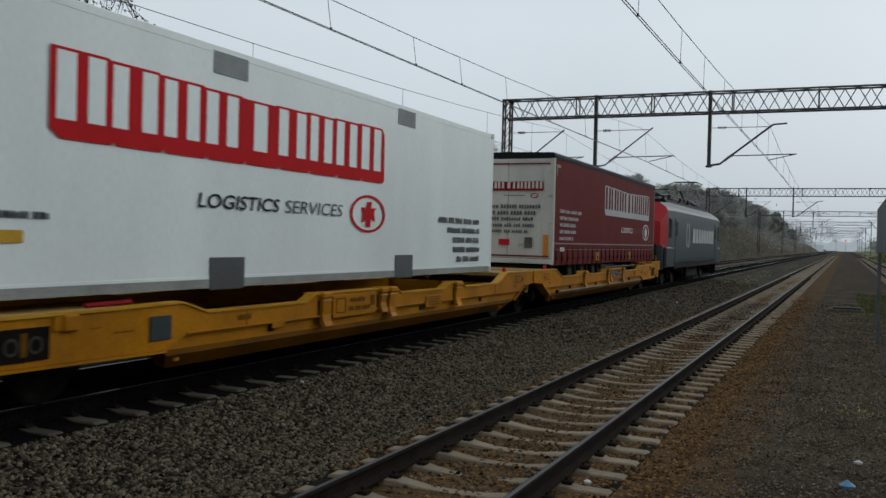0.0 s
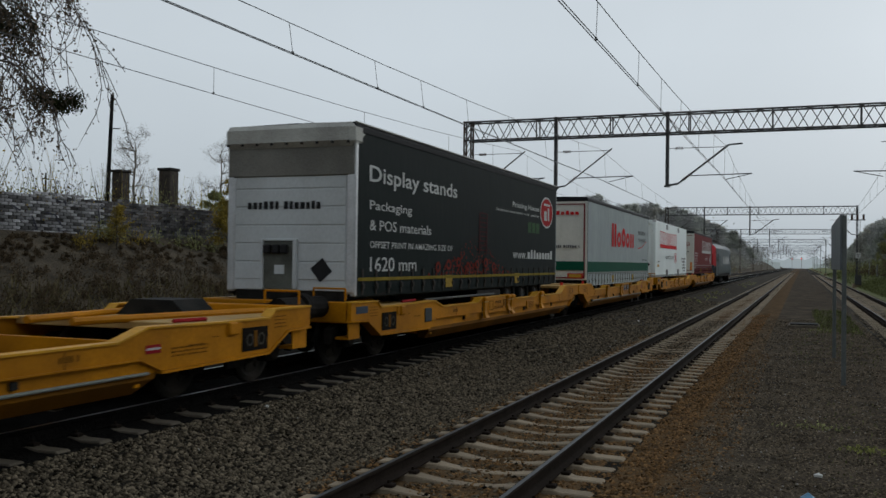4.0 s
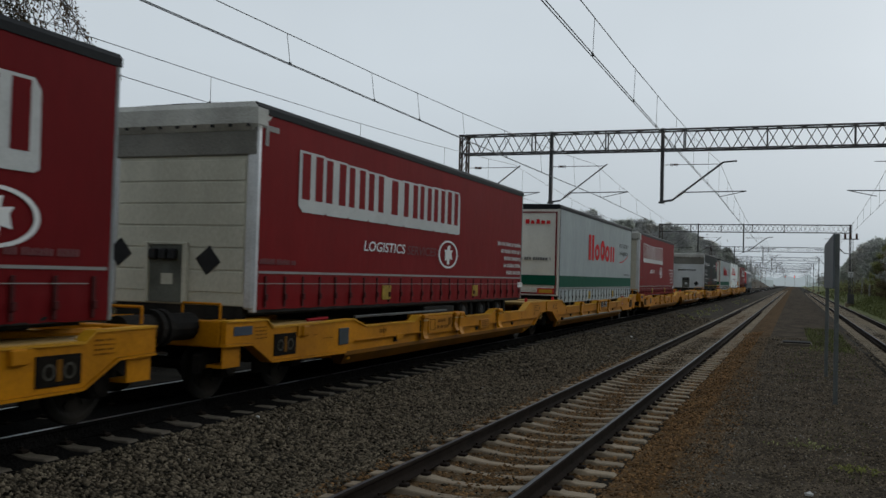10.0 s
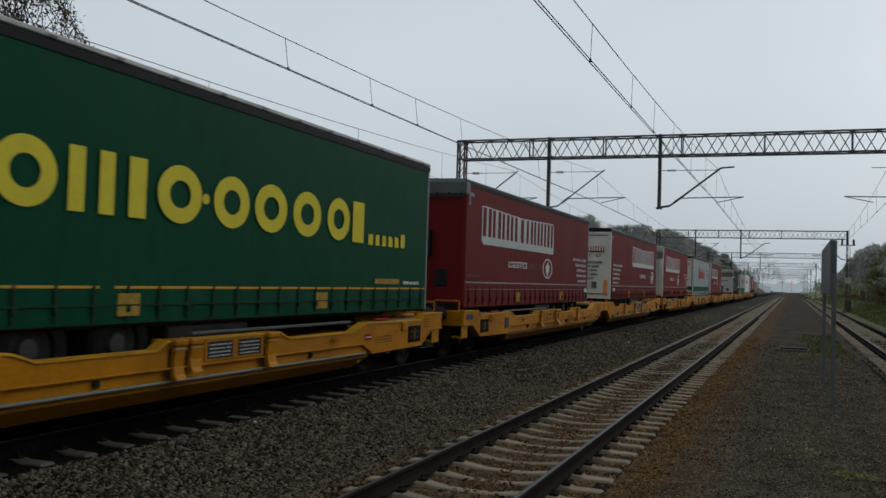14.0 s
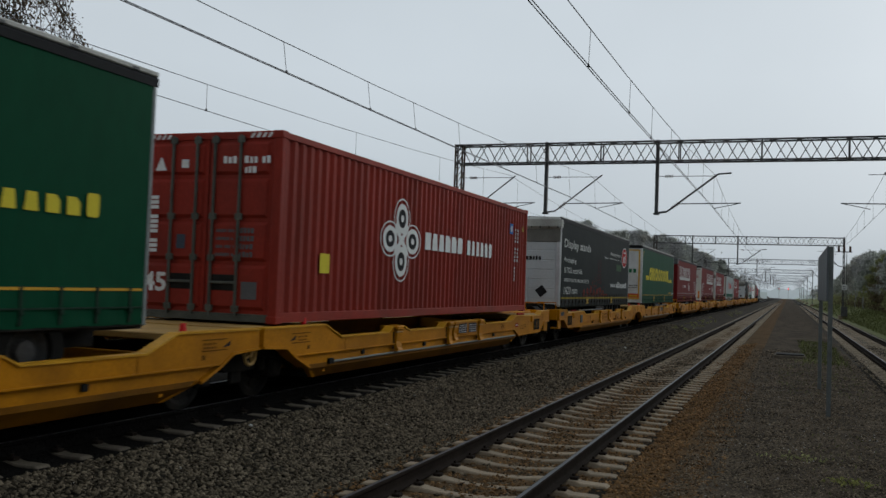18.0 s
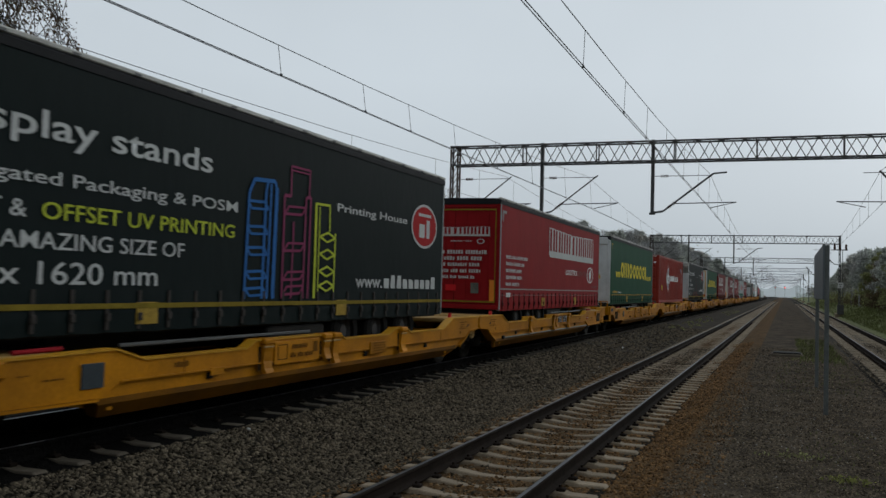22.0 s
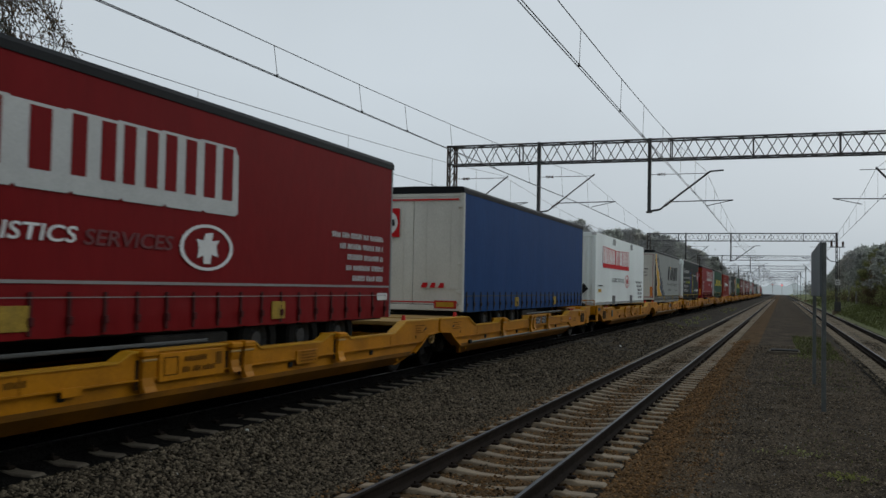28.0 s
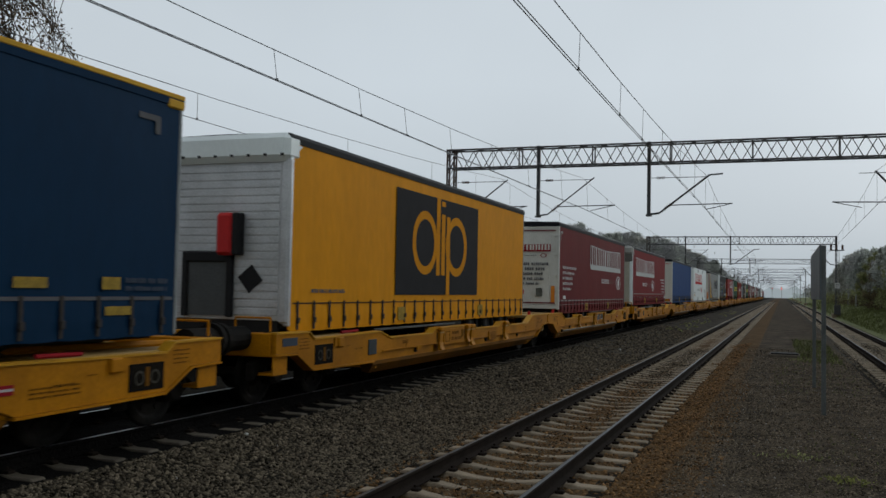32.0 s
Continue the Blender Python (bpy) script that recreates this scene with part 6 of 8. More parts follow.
# ---- lorry trailers ----
TL, TW = 13.86, 1.275
TYRE_ME = Shape().lathe_x([(-0.01, 0.29), (-0.19, 0.30), (-0.19, 0.46), (-0.15, 0.50), (0.15, 0.50), (0.19, 0.46), (0.19, 0.30), (0.01, 0.29)], 22).mesh("tyre", TYRE)
RIM_ME = Shape().lathe_x([(-0.10, 0.31), (0.10, 0.31), (0.13, 0.29), (0.06, 0.24), (0.05, 0.14), (0.13, 0.12), (0.14, 0.06)], 18).mesh("rim", RIM)
STRAP_ME = Shape().box(0, 0.016, -0.028, 0.028, 0.0, 0.45, 0.004).box(0.012, 0.04, -0.035, 0.035, 0.10, 0.19, 0.006).mesh("strap", WEBBING)
STRAP_GREEN_ME = Shape().box(0, 0.014, -0.022, 0.022, 0.0, 0.40, 0.004).box(0.012, 0.034, -0.03, 0.03, 0.10, 0.17, 0.006).mesh("strap", STRAP_GREEN)
STRAP_RED_ME = Shape().box(0, 0.016, -0.026, 0.026, 0.0, 0.45, 0.004).box(0.012, 0.04, -0.033, 0.033, 0.10, 0.19, 0.006).mesh("strap", STRAP_RED)
STRAP_PALE_ME = Shape().box(0, 0.014, -0.014, 0.014, 0.0, 0.36, 0.004).box(0.012, 0.035, -0.022, 0.022, 0.10, 0.17, 0.006).box(0.008, 0.03, -0.055, 0.045, 0.335, 0.365, 0.004).mesh("strap", WEBBING)


def curtain_shape(z0, z1, side, seed, wave=0.010, cut=0.0, hem=0.020):
    """A tarpaulin wall with shallow folds between its straps."""
    ny = 150 if side > 0 else 40
    rows = [0.0, 0.03, 0.10, 0.20, 0.30, 0.40, 0.46, 0.7, 1.1, 1.5, 1.9, 2.3, 2.6, z1 - z0]
    nz = len(rows) - 1
    v, f = [], []
    for j, up in enumerate(rows):
        z = z0 + up
        slack = max(0.0, 1 - up / 0.46)
        for i in range(ny + 1):
            y = -TL / 2 + 0.05 + (TL - 0.10 - cut) * i / ny
            b = wave * noise.noise((y * 0.8, z * 0.9, seed)) + 0.5 * wave * noise.noise((y * 0.35, z * 1.7, seed + 9))
            puff = abs(math.sin(math.pi * (y + TL / 2 - 0.3) / 0.55)) ** 0.6
            b += hem * math.sin(math.pi * min(1.0, up / 0.44)) * (puff - 0.4) * (1 if up < 0.44 else 0)
            b += hem * 0.7 * noise.noise((y * 3.1, z * 7.0, seed)) * (slack > 0)
            sag = -0.014 * puff * (j == 0)
            v.append((side * (TW - 0.004 + (b if 0 < i < ny and j < nz else 0)), y, z + sag))
    for j in range(nz):
        for i in range(ny):
            a = j * (ny + 1) + i
            f.append((a, a + 1, a + ny + 2, a + ny + 1))
    k = len(v)
    v += [(side * (TW - 0.03), y, z) for y, z in ((-TL / 2 + 0.05, z0), (TL / 2 - 0.05 - cut, z0), (TL / 2 - 0.05 - cut, z1), (-TL / 2 + 0.05, z1))]
    f += [(k, k + 1, k + 2, k + 3)]
    return Shape().add(v, f)


def running_gear(t, rear):
    """Chassis, three axles and landing legs; rear is the end (+1 far, -1 near) with the axles."""
    part("chassis_frame", Shape().box(-0.55, -0.40, -TL / 2 + 0.15, TL / 2 - 0.45, zz(1.20), zz(1.46)).box(0.40, 0.55, -TL / 2 + 0.15, TL / 2 - 0.45, zz(1.20), zz(1.46))
         .box(-1.2, 1.2, -TL / 2 + 0.1, TL / 2 - 0.4, zz(1.44), zz(1.52)), CHASSIS, t)
    for k in range(3):
        y = rear * (TL / 2 - 2.1 - 1.31 * k)
        part("axle", Shape().tube((-1.05, y, zz(1.25)), (1.05, y, zz(1.25)), 0.07, n=8), CHASSIS, t)
        for sx in (1, -1):
            wheel = part("wheel", TYRE_ME, TYRE, t)
            wheel.matrix_basis = pose(sx * 1.03, y, zz(1.25))
            rim = part("rim", RIM_ME, RIM, wheel)
            if sx < 0:
                rim.matrix_basis = pose(0, 0, 0, 0, 0, 180)
            part("mudguard", Shape().box(min(sx * 0.8, sx * 1.24), max(sx * 0.8, sx * 1.24), y - 0.5, y + 0.5, zz(1.77), zz(1.785), 0.003), BLACK, t)
    for sx in (1, -1):
        y = -rear * (TL / 2 - 2.6)
        part("landing_leg", Shape().box(sx * 0.85 - 0.06, sx * 0.85 + 0.06, y - 0.06, y + 0.06, zz(1.29), zz(1.50), 0.01).box(sx * 0.85 - 0.14, sx * 0.85 + 0.14, y - 0.12, y + 0.12, zz(1.30), zz(1.33)), CHASSIS, t)
        y0, y1 = sorted((-rear * 3.6, rear * 0.9))
        part("side_guard", Shape().box(min(sx * 1.19, sx * 1.235), max(sx * 1.19, sx * 1.235), y0, y1, zz(1.29), zz(1.335), 0.01), GREY_TARP, t, "grey side guard rail")
        part("pallet_box", Shape().box(min(sx * 0.6, sx * 1.22), max(sx * 0.6, sx * 1.22), rear * 0.5 - 0.9, rear * 0.5 + 0.9, zz(1.0), zz(1.42), 0.03), CHASSIS, t)


def doors(t, face, edge, tail="tall"):
    """Rear doors at the near end."""
    y = -TL / 2
    for x0, x1 in ((-1.19, -0.006), (0.006, 1.19)):
        d = part("door", Shape().box(x0, x1, y, y + 0.05, zz(1.64), zz(4.22), 0.008), face, t)
        for fx in (0.28, 0.80):
            x = x0 + (x1 - x0) * fx
            part("lock_rod", Shape().tube((x, y - 0.004, zz(1.60)), (x, y - 0.004, zz(4.2)), 0.009, n=6), face, d)
            part("handle", Shape().box(x - 0.02, x + 0.16, y - 0.035, y - 0.015, zz(2.02), zz(2.06)), face, d)
        for z in (1.9, 2.6, 3.3, 3.95):
            xx = x0 if x0 < 0 and x1 < 0.1 else x1
            part("hinge", Shape().box(xx - 0.06, xx + 0.06, y - 0.03, y, zz(z), zz(z + 0.09), 0.008), edge, d)
    for x0, x1 in ((-TW, -1.19), (1.19, TW)):
        part("door_frame", Shape().box(x0, x1, y - 0.012, y + 0.1, zz(1.5), zz(4.34), 0.01), edge, t)
    part("door_header", Shape().box(-1.19, 1.19, y - 0.012, y + 0.1, zz(4.22), zz(4.30), 0.006), edge, t)
    part("rear_sill", Shape().box(-1.25, 1.25, y - 0.03, y + 0.12, zz(1.50), zz(1.63), 0.01), edge, t)
    part("bumper", Shape().box(-1.2, 1.2, y + 0.1, y + 0.2, zz(1.30), zz(1.42), 0.02), CHASSIS, t)
    pl = end_plane(y - 0.03)
    if tail == "tall":
        for x in (-1.13, 1.02):
            part("tail_reflector", Shape().box(x, x + 0.13, y - 0.045, y - 0.03, zz(1.70), zz(2.28), 0.004), REFLEX_ORANGE, t, "tall orange reflector strip")
    else:
        for x in (-1.12, 0.58):
            part("tail_reflector", Shape().box(x, x + 0.56, y - 0.055, y - 0.035, zz(1.55) + (0.2 if tail == "high" else 0.0), zz(1.74) + (0.22 if tail == "high" else 0.0), 0.004), REFLEX_RED, t, "red-edged orange reflector")
            up = 0.2 if tail == "high" else 0.0
            part("reflector_field", Shape().box(x + 0.06, x + 0.50, y - 0.060, y - 0.054, zz(1.59) + up, zz(1.70) + up), DIRTY_AMBER, t)
    return pl


RECESS = material("grimy_grey_green_panel", (0.10, 0.105, 0.09), 0.7, vary=0.3, scale=3, bump=0.1, dirt=0.6, dirt_color=(0.03, 0.03, 0.025))


def bulkhead(t, face, cap, cloth_low, posts=ALU, ribs=True, gear="sockets"):
    """Front wall at the near end, with its service panel; cap is the rolled roof cloth above it."""
    y = -TL / 2
    part("front_wall", Shape().box(-1.24, 1.24, y, y + 0.06, zz(1.56), zz(4.25), 0.01), face, t)
    if ribs == "fine":
        for k in range(19):
            z = 1.64 + 0.124 * k
            part("wall_rib", Shape().box(-1.10, 1.10, y - 0.012, y, zz(z), zz(z + 0.10), 0.006), face, t)
    elif ribs:
        for k in range(6):
            z = 1.75 + 0.32 * k
            if z < cloth_low:
                part("wall_board", Shape().box(-1.10, 1.10, y - 0.014, y, zz(z), zz(z + 0.295), 0.006), face, t)
    for sx in (1, -1):
        part("corner_post", Shape().box(min(sx * 1.12, sx * TW), max(sx * 1.12, sx * TW), y - 0.03, y + 0.08, zz(1.52), zz(4.28), 0.03), posts, t)
    if cloth_low < 3.95:
        part("upper_cloth", Shape().box(-1.265, 1.265, y - 0.04, y + 0.05, zz(cloth_low), zz(4.18), 0.02), FADED_TARP, t, "faded grey-brown tarpaulin strip")
    wide = 1.20 if cap is ALU else 1.30
    part("roof_cap", Shape().box(-wide, wide, y - (0.05 if cap is ALU else 0.14), y + 0.30, zz(4.05 if cloth_low < 3.95 else 4.02), zz(4.46), 0.09), cap, t, "bulging folded roof cloth")
    for k in range(0 if cap is ALU else 9):
        part("eyelet", Shape().box(-1.2 + 0.3 * k - 0.025, -1.2 + 0.3 * k + 0.025, y - 0.155, y - 0.135, zz(4.09), zz(4.13)), BLACK, t)
    if gear == "sockets":
        part("service_recess", Shape().box(-0.50, 0.10, y - 0.022, y - 0.004, zz(1.58), zz(2.42), 0.006), RECESS, t, "grimy recessed service panel")
        for x0, x1 in ((-0.56, -0.50), (0.10, 0.18)):
            part("recess_post", Shape().box(x0, x1, y - 0.07, y, zz(1.58), zz(2.46), 0.012), face, t)
        part("recess_header", Shape().box(-0.50, 0.10, y - 0.05, y, zz(2.42), zz(2.46), 0.008), face, t)
        for x in (-0.40, -0.22, -0.06):
            part("socket", Shape().box(x - 0.07, x + 0.06, y - 0.12, y - 0.02, zz(2.20), zz(2.36), 0.02), BLACK, t)
        part("data_plate", Shape().box(-0.28, -0.08, y - 0.034, y - 0.022, zz(1.84), zz(2.0), 0.003), face, t)
    elif gear == "frame":
        part("service_frame", Shape().box(-0.60, -0.50, y - 0.10, y, zz(1.60), zz(2.62), 0.015).box(0.22, 0.32, y - 0.10, y, zz(1.60), zz(2.62), 0.015).box(-0.6, 0.32, y - 0.10, y, zz(2.46), zz(2.62), 0.015), BLACK, t)
        part("service_panel", Shape().box(-0.50, 0.22, y - 0.05, y, zz(1.62), zz(2.46)), GREY_TARP, t)
    part("lower_skirt", Shape().box(-1.1, 1.1, y + 0.02, y + 0.12, zz(1.32), zz(1.58), 0.01), BLACK if gear == "frame" else CHASSIS, t)
    if cap not in (GREY_TARP, ALU):
        flat("cap_corner", [[(-TL / 2 - 0.02, 4.03), (-TL / 2 + 0.34, 4.29), (-TL / 2 - 0.02, 4.29)]], cap, t, side_place, 0.006, "folded corner of the roof cloth")


def vent_cap(t, x, z, r=0.21):
    part("rubber_flap", Shape().add([(x + r * a, -TL / 2 - 0.03 + dy, zz(z + r * b)) for dy in (0.0, 0.02) for a, b in ((-1, 0.1), (0.1, 1), (1, -0.1), (-0.1, -1))],
                                    [(0, 1, 2, 3), (7, 6, 5, 4), (0, 4, 5, 1), (1, 5, 6, 2), (2, 6, 7, 3), (3, 7, 4, 0)]), BLACK, t, "black diamond-shaped rubber flap")


SHORTER = {4: 0.14, 6: 0.28, 8: 0.38, 10: 0.15, 14: 0.42, 16: 0.18, 20: 0.12, 22: 0.26}      # trailers a little shorter than the rest


HEM = {3: 1.30, 7: 1.29, 6: 1.345, 21: 1.345, 8: 1.53, 9: 1.50, 11: 1.50, 14: 1.51, 17: 1.35, 22: 1.40}      # height of the curtain's lower edge


POSTS = {3: GREY_TARP, 15: SIGN_GREY, 7: GREY_TARP, 10: MAROON, 11: ALU, 14: BOTTLE, 17: BLACK, 23: NAVY}     # corner posts unlike the rest


MARKERS = {16: (-3.22, 1.86)}


def build_trailer(slot, label, skin, front_near, offset, roof=DARK_ROOF, straps=STRAP_ME, stripe=None, top=4.46, low=1.48, strap_pitch=0.55):
    """A curtain-sided trailer in a slot of the train; front_near: its front wall is towards the platform's start."""
    cut = SHORTER.get(slot, 0.0)
    low = HEM.get(slot, low)
    far = TL / 2 - cut
    t = thing("lorry_trailer", label, "semi-trailer", "lorry trailers")
    k = (slot - 1) // 2
    on_train(t, FRONT - PITCH * k + (-25.97 if slot % 2 == 0 else -8.01) + offset)
    for side in (1, -1):
        c = part("curtain", curtain_shape(zz(low), zz(4.35), side, slot + (0.5 if side < 0 else 0), cut=cut, hem=0.034 if skin is PALE else 0.020), skin, t)
        smooth(c)
    part("roof", Shape().prism_y([(-1.285, zz(4.31)), (1.285, zz(4.31)), (1.292, zz(4.40)), (1.25, zz(top)), (0.0, zz(top + 0.02)), (-1.25, zz(top)), (-1.292, zz(4.40))], -TL / 2 - 0.02, far + 0.02), roof, t)
    part("far_wall", Shape().box(-1.25, 1.25, far - 0.08, far, zz(1.5), zz(4.3), 0.01), CREAM, t)
    part("far_corner_post", Shape().box(1.20, 1.282, far - 0.055, far + 0.005, zz(1.48), zz(4.32), 0.012), SIGN_GREY, t)
    for y in (-TL / 2 + 0.02,):
        part("near_corner_post", Shape().box(1.20, 1.286, y - 0.02, y + 0.07, zz(1.48), zz(4.32), 0.012), POSTS.get(slot, ALU if front_near else CREAM), t)
    part("side_rave", Shape().box(1.18, 1.262, -TL / 2 + 0.02, far - 0.02, zz(1.47), zz(1.56), 0.008).box(-1.262, -1.18, -TL / 2 + 0.02, far - 0.02, zz(1.47), zz(1.56), 0.008), CHASSIS, t)
    n = int((TL - 0.6) / strap_pitch)
    for i in range(n + 1):
        s = part("strap", straps, None, t)
        s.matrix_basis = pose(TW + 0.004, -TL / 2 + 0.3 + (TL - 0.6 - cut) * i / n, zz(low + 0.02))
    if slot in (4, 12):
        part("roof_cloth_edge", Shape().box(1.24, 1.294, -TL / 2 - 0.02, far + 0.02, zz(4.445), zz(4.475), 0.008), ROOF_TARP, t, "pale edge of the roof cloth")
    if slot in (11, 14, 15, 16):
        part("roof_cloth_edge", Shape().box(1.21, 1.294, -TL / 2 - 0.02, far + 0.02, zz(4.43), zz(4.49), 0.012), ROOF_TARP, t, "pale edge of the roof cloth")
        for i in range(14):
            u = -TL / 2 + 0.4 + (TL - 0.8 - cut) * i / 13
            part("roof_roller", Shape().box(1.285, 1.302, u - 0.06, u + 0.06, zz(4.43), zz(4.465), 0.004), GREY_TARP, t)
    if stripe:
        flat("stripe", [rect(-TL / 2 + 0.1, far - 0.1, stripe[0], stripe[1])], stripe[2], t, side_place, 0.016 if skin is BLACK_CLOTH else 0.0)
    for u in MARKERS.get(slot, (-2.45, 2.6) if front_near else (-2.2, 2.4)):
        part("side_marker", Shape().box(TW + 0.004, TW + 0.02, u - 0.19, u + 0.19, zz(low + 0.07), zz(low + 0.33), 0.004), PATCH, t, "dull yellow reflective patch")
    running_gear(t, 1 if front_near else -1)
    return t


SOLIDS = (((0, 0), (1, 0), (1, 1), (0, 1)), ((0.12, 0), (0.88, 0), (1, 0.14), (1, 0.86), (0.88, 1), (0.12, 1), (0, 0.86), (0, 0.14)), ((0, 0), (1, 0), (1, 0.7), (0.72, 1), (0, 1)), ((0, 0), (1, 0), (0.86, 1), (0.14, 1)))


def blocks(parent, a0, a1, b0, b1, n, mat, place, off=0.004, skew=0.0, fill=0.66, tall=None):
    """A maker's name as a row of plain solid blocks of its size and colour; tall ones stand out of a lower row."""
    w, h = (a1 - a0) / n, b1 - b0
    for i in range(n):
        x0, x1 = a0 + w * (i + 0.5 - fill / 2), a0 + w * (i + 0.5 + fill / 2)
        hh = h if tall is None or i in tall else h * 0.74
        flat("emblem_block", [[(x0 + (x1 - x0) * a + skew * b, b0 + hh * b) for a, b in SOLIDS[(i * 3 + i // 2) % 4]]], mat, parent, place, off + 0.003)


# plain upright bars in a unit cell, with the solid shade they throw down and to the right
BARS = (((0.04, 0.40), (0.62, 0.96)), ((0.02, 0.34), (0.64, 0.98)), ((0.06, 0.36), (0.60, 0.92)), ((0.02, 0.34), (0.58, 0.90)), ((0.30, 0.72),))
NAME_ROW = (0, 1, 2, 3, 4, 1, 2, 3, 0)


def bar_name(parent, a0, a1, b0, b1, face, shade, place, off=0.004):
    """The haulier's long name as plain barred blocks standing on one thick cast shade."""
    n = len(NAME_ROW)
    w, h = (a1 - a0) / n, b1 - b0
    for i, kind in enumerate(NAME_ROW):
        x0, x1 = a0 + w * (i + 0.04), a0 + w * (i + 0.96)
        rise = h * 0.10 * abs(i - 4) / 4
        top = b1 + rise - h * 0.04
        drop = h * 0.30
        flat("block_shade", [[(x0 - w * 0.07, top + h * 0.05), (x1 + w * 0.02, top + h * 0.05), (x1 + w * 0.13, top - h * 0.12), (x1 + w * 0.15, b0 - drop * 0.8), (x1 + w * 0.05, b0 - drop), (x0 + w * 0.10, b0 - drop), (x0 - w * 0.07, b0 - drop * 0.5)]],
             shade, parent, place, off + 0.0006 * (i % 2))
        bars = [rect(x0 + (x1 - x0) * p, x0 + (x1 - x0) * q, b0, top) for p, q in BARS[kind]]
        for k, bar in enumerate(bars):
            flat("emblem_bar", [bar], face, parent, place, off + 0.003 + 0.0005 * k)


def lion_disc(t, cx, cz, r, ring, fill, place):
    """Oval haulier's emblem: a ring with a plain blot."""
    part("emblem_ring", Shape().ring(28, lambda a, b: place(cx + a * 1.95, cz + b, 0.004), r * 0.80, r * 0.92), ring, t)
    flat("emblem_blot", [[(cx + 1.45 * r * a, cz + 0.9 * r * b) for a, b in ((-0.45, -0.5), (-0.2, -0.35), (-0.15, -0.72), (0.15, -0.72), (0.2, -0.3), (0.5, -0.4), (0.42, 0.1), (0.55, 0.35), (0.2, 0.3), (0.25, 0.68), (-0.1, 0.62), (-0.2, 0.3), (-0.5, 0.35), (-0.4, 0.0))]], fill, t, place, 0.004)


def red_haulier(slot, label, skin, front_near, offset, door_face=CREAM, door_ink=INK_DARKRED, dim=INK_DIM, cap=ROOF_TARP, **kw):
    """The red trailers with the long white block name."""
    t = build_trailer(slot, label, skin, front_near, offset, stripe=(1.76, 1.805, STRIPE_GREY) if slot in (6, 21) else (2.035, 2.07, STRIPE_GREY), straps=STRAP_RED_ME, **kw)
    lift = -0.245 if slot in (6, 21) else 0.0
    flat("tension_cord", [rect(-TL / 2 + 0.1, TL / 2 - 0.4, 1.885 + lift, 1.895 + lift)], STRIPE_GREY, t, side_place, 0.02)
    du, dz = {15: (-0.18, 0.12), 21: (-0.15, 0.0)}.get(slot, (0.0, 0.0))
    n0, n1 = (-5.75, 1.35) if front_near else (-1.35 + du, 5.72 + du)
    bar_name(t, n0, n1, 3.19 + dz, 3.86 + dz, skin, INK_SOFT_WHITE, side_place)
    l0 = -3.45 if front_near else 1.05 + du
    words("LOGISTICS", l0, l0 + 1.8, 2.47 + dz, 2.65 + dz, INK_WHITE, t, side_place, 0.004, lean=0.04)
    words("SERVICES", l0 + 1.92, l0 + 3.45, 2.46 + dz, 2.64 + dz, dim, t, side_place, 0.004, lean=0.04)
    lion_disc(t, l0 + 4.2, 2.53 + dz, 0.33, INK_WHITE, INK_WHITE, side_place)
    a0, a1 = (4.3, 6.4) if front_near else (-6.35, -4.15)
    z = 2.98
    if slot == 6:
        z, a0, a1 = 2.77, a0 - 0.1, a1 - 0.1
    rows = []
    for k, s in enumerate((1.0, 0.86, 0.72, 0.74, 0.62)):
        w = (a1 - a0) * s
        rows.append((a1 - w, a1, z - 0.185 * k - 0.095, z - 0.185 * k) if front_near else (a0, a0 + w, z - 0.185 * k - 0.095, z - 0.185 * k))
    text_bars(rows, INK_SOFT, t, side_place, 0.004)
    u = -6.75
    flat("corner_mark", [rect(u, u + 0.09, 3.86, 4.08), rect(u, u + 0.36, 4.08, 4.16)], STRIPE_GREY, t, side_place, 0.003)
    e0 = -6.8 if front_near else 5.4
    text_bars([(e0, e0 + 1.0, 2.17, 2.25)], dim, t, side_place, 0.004)
    flat("id_label", [rect(6.15, 6.6, 1.80 + lift * 0.7, 1.93 + lift * 0.7)] if front_near else [rect(-6.3, -5.9, 1.84, 1.95)], PLATE_WHITE, t, side_place, 0.012)
    if front_near:
        return t
    pl = doors(t, door_face, door_face)
    sides = (rect(-1.18, -1.155, 1.72, 4.14), rect(1.155, 1.18, 1.72, 4.14)) if door_face is CRIMSON else ()
    for r in (rect(-1.17, 1.17, 4.14, 4.18), rect(-1.17, 1.17, 1.68, 1.72)) + sides:
        flat("door_border", [r], INK_BORDER if door_face is CREAM else OLIVE_STRIPE, t, pl, 0.01)
    bar_name(t, -0.93, 0.98, 3.50, 3.68, door_face, door_ink, pl, off=0.01)
    text_bars([(-0.1, 0.5, 3.30, 3.33)], INK_GREY if door_face is CREAM else INK_SOFT, t, pl, 0.012)
    part("emblem_ring", Shape().ring(16, lambda a, b: pl(0.75 + a * 1.6, 3.31 + b, 0.012), 0.05, 0.07), door_ink, t)
    rows = [(-0.86, 0.94, 2.97, 3.07), (-0.74, 0.82, 2.80, 2.90), (-0.66, 0.74, 2.64, 2.73), (-0.68, 0.76, 2.47, 2.56), (-0.56, 0.62, 2.31, 2.39)]
    text_bars(rows, INK_GREY if door_face is CREAM else INK_SOFT, t, pl, 0.012)
    flat("id_label", [rect(-0.22, 0.08, 1.98, 2.14)], INK_RED, t, pl, 0.012)
    for r in (rect(0.50, 0.72, 1.92, 2.2), rect(-0.86, -0.62, 2.02, 2.3)):
        flat("lock_box", [r], RECESS, t, pl, 0.012)
    return t


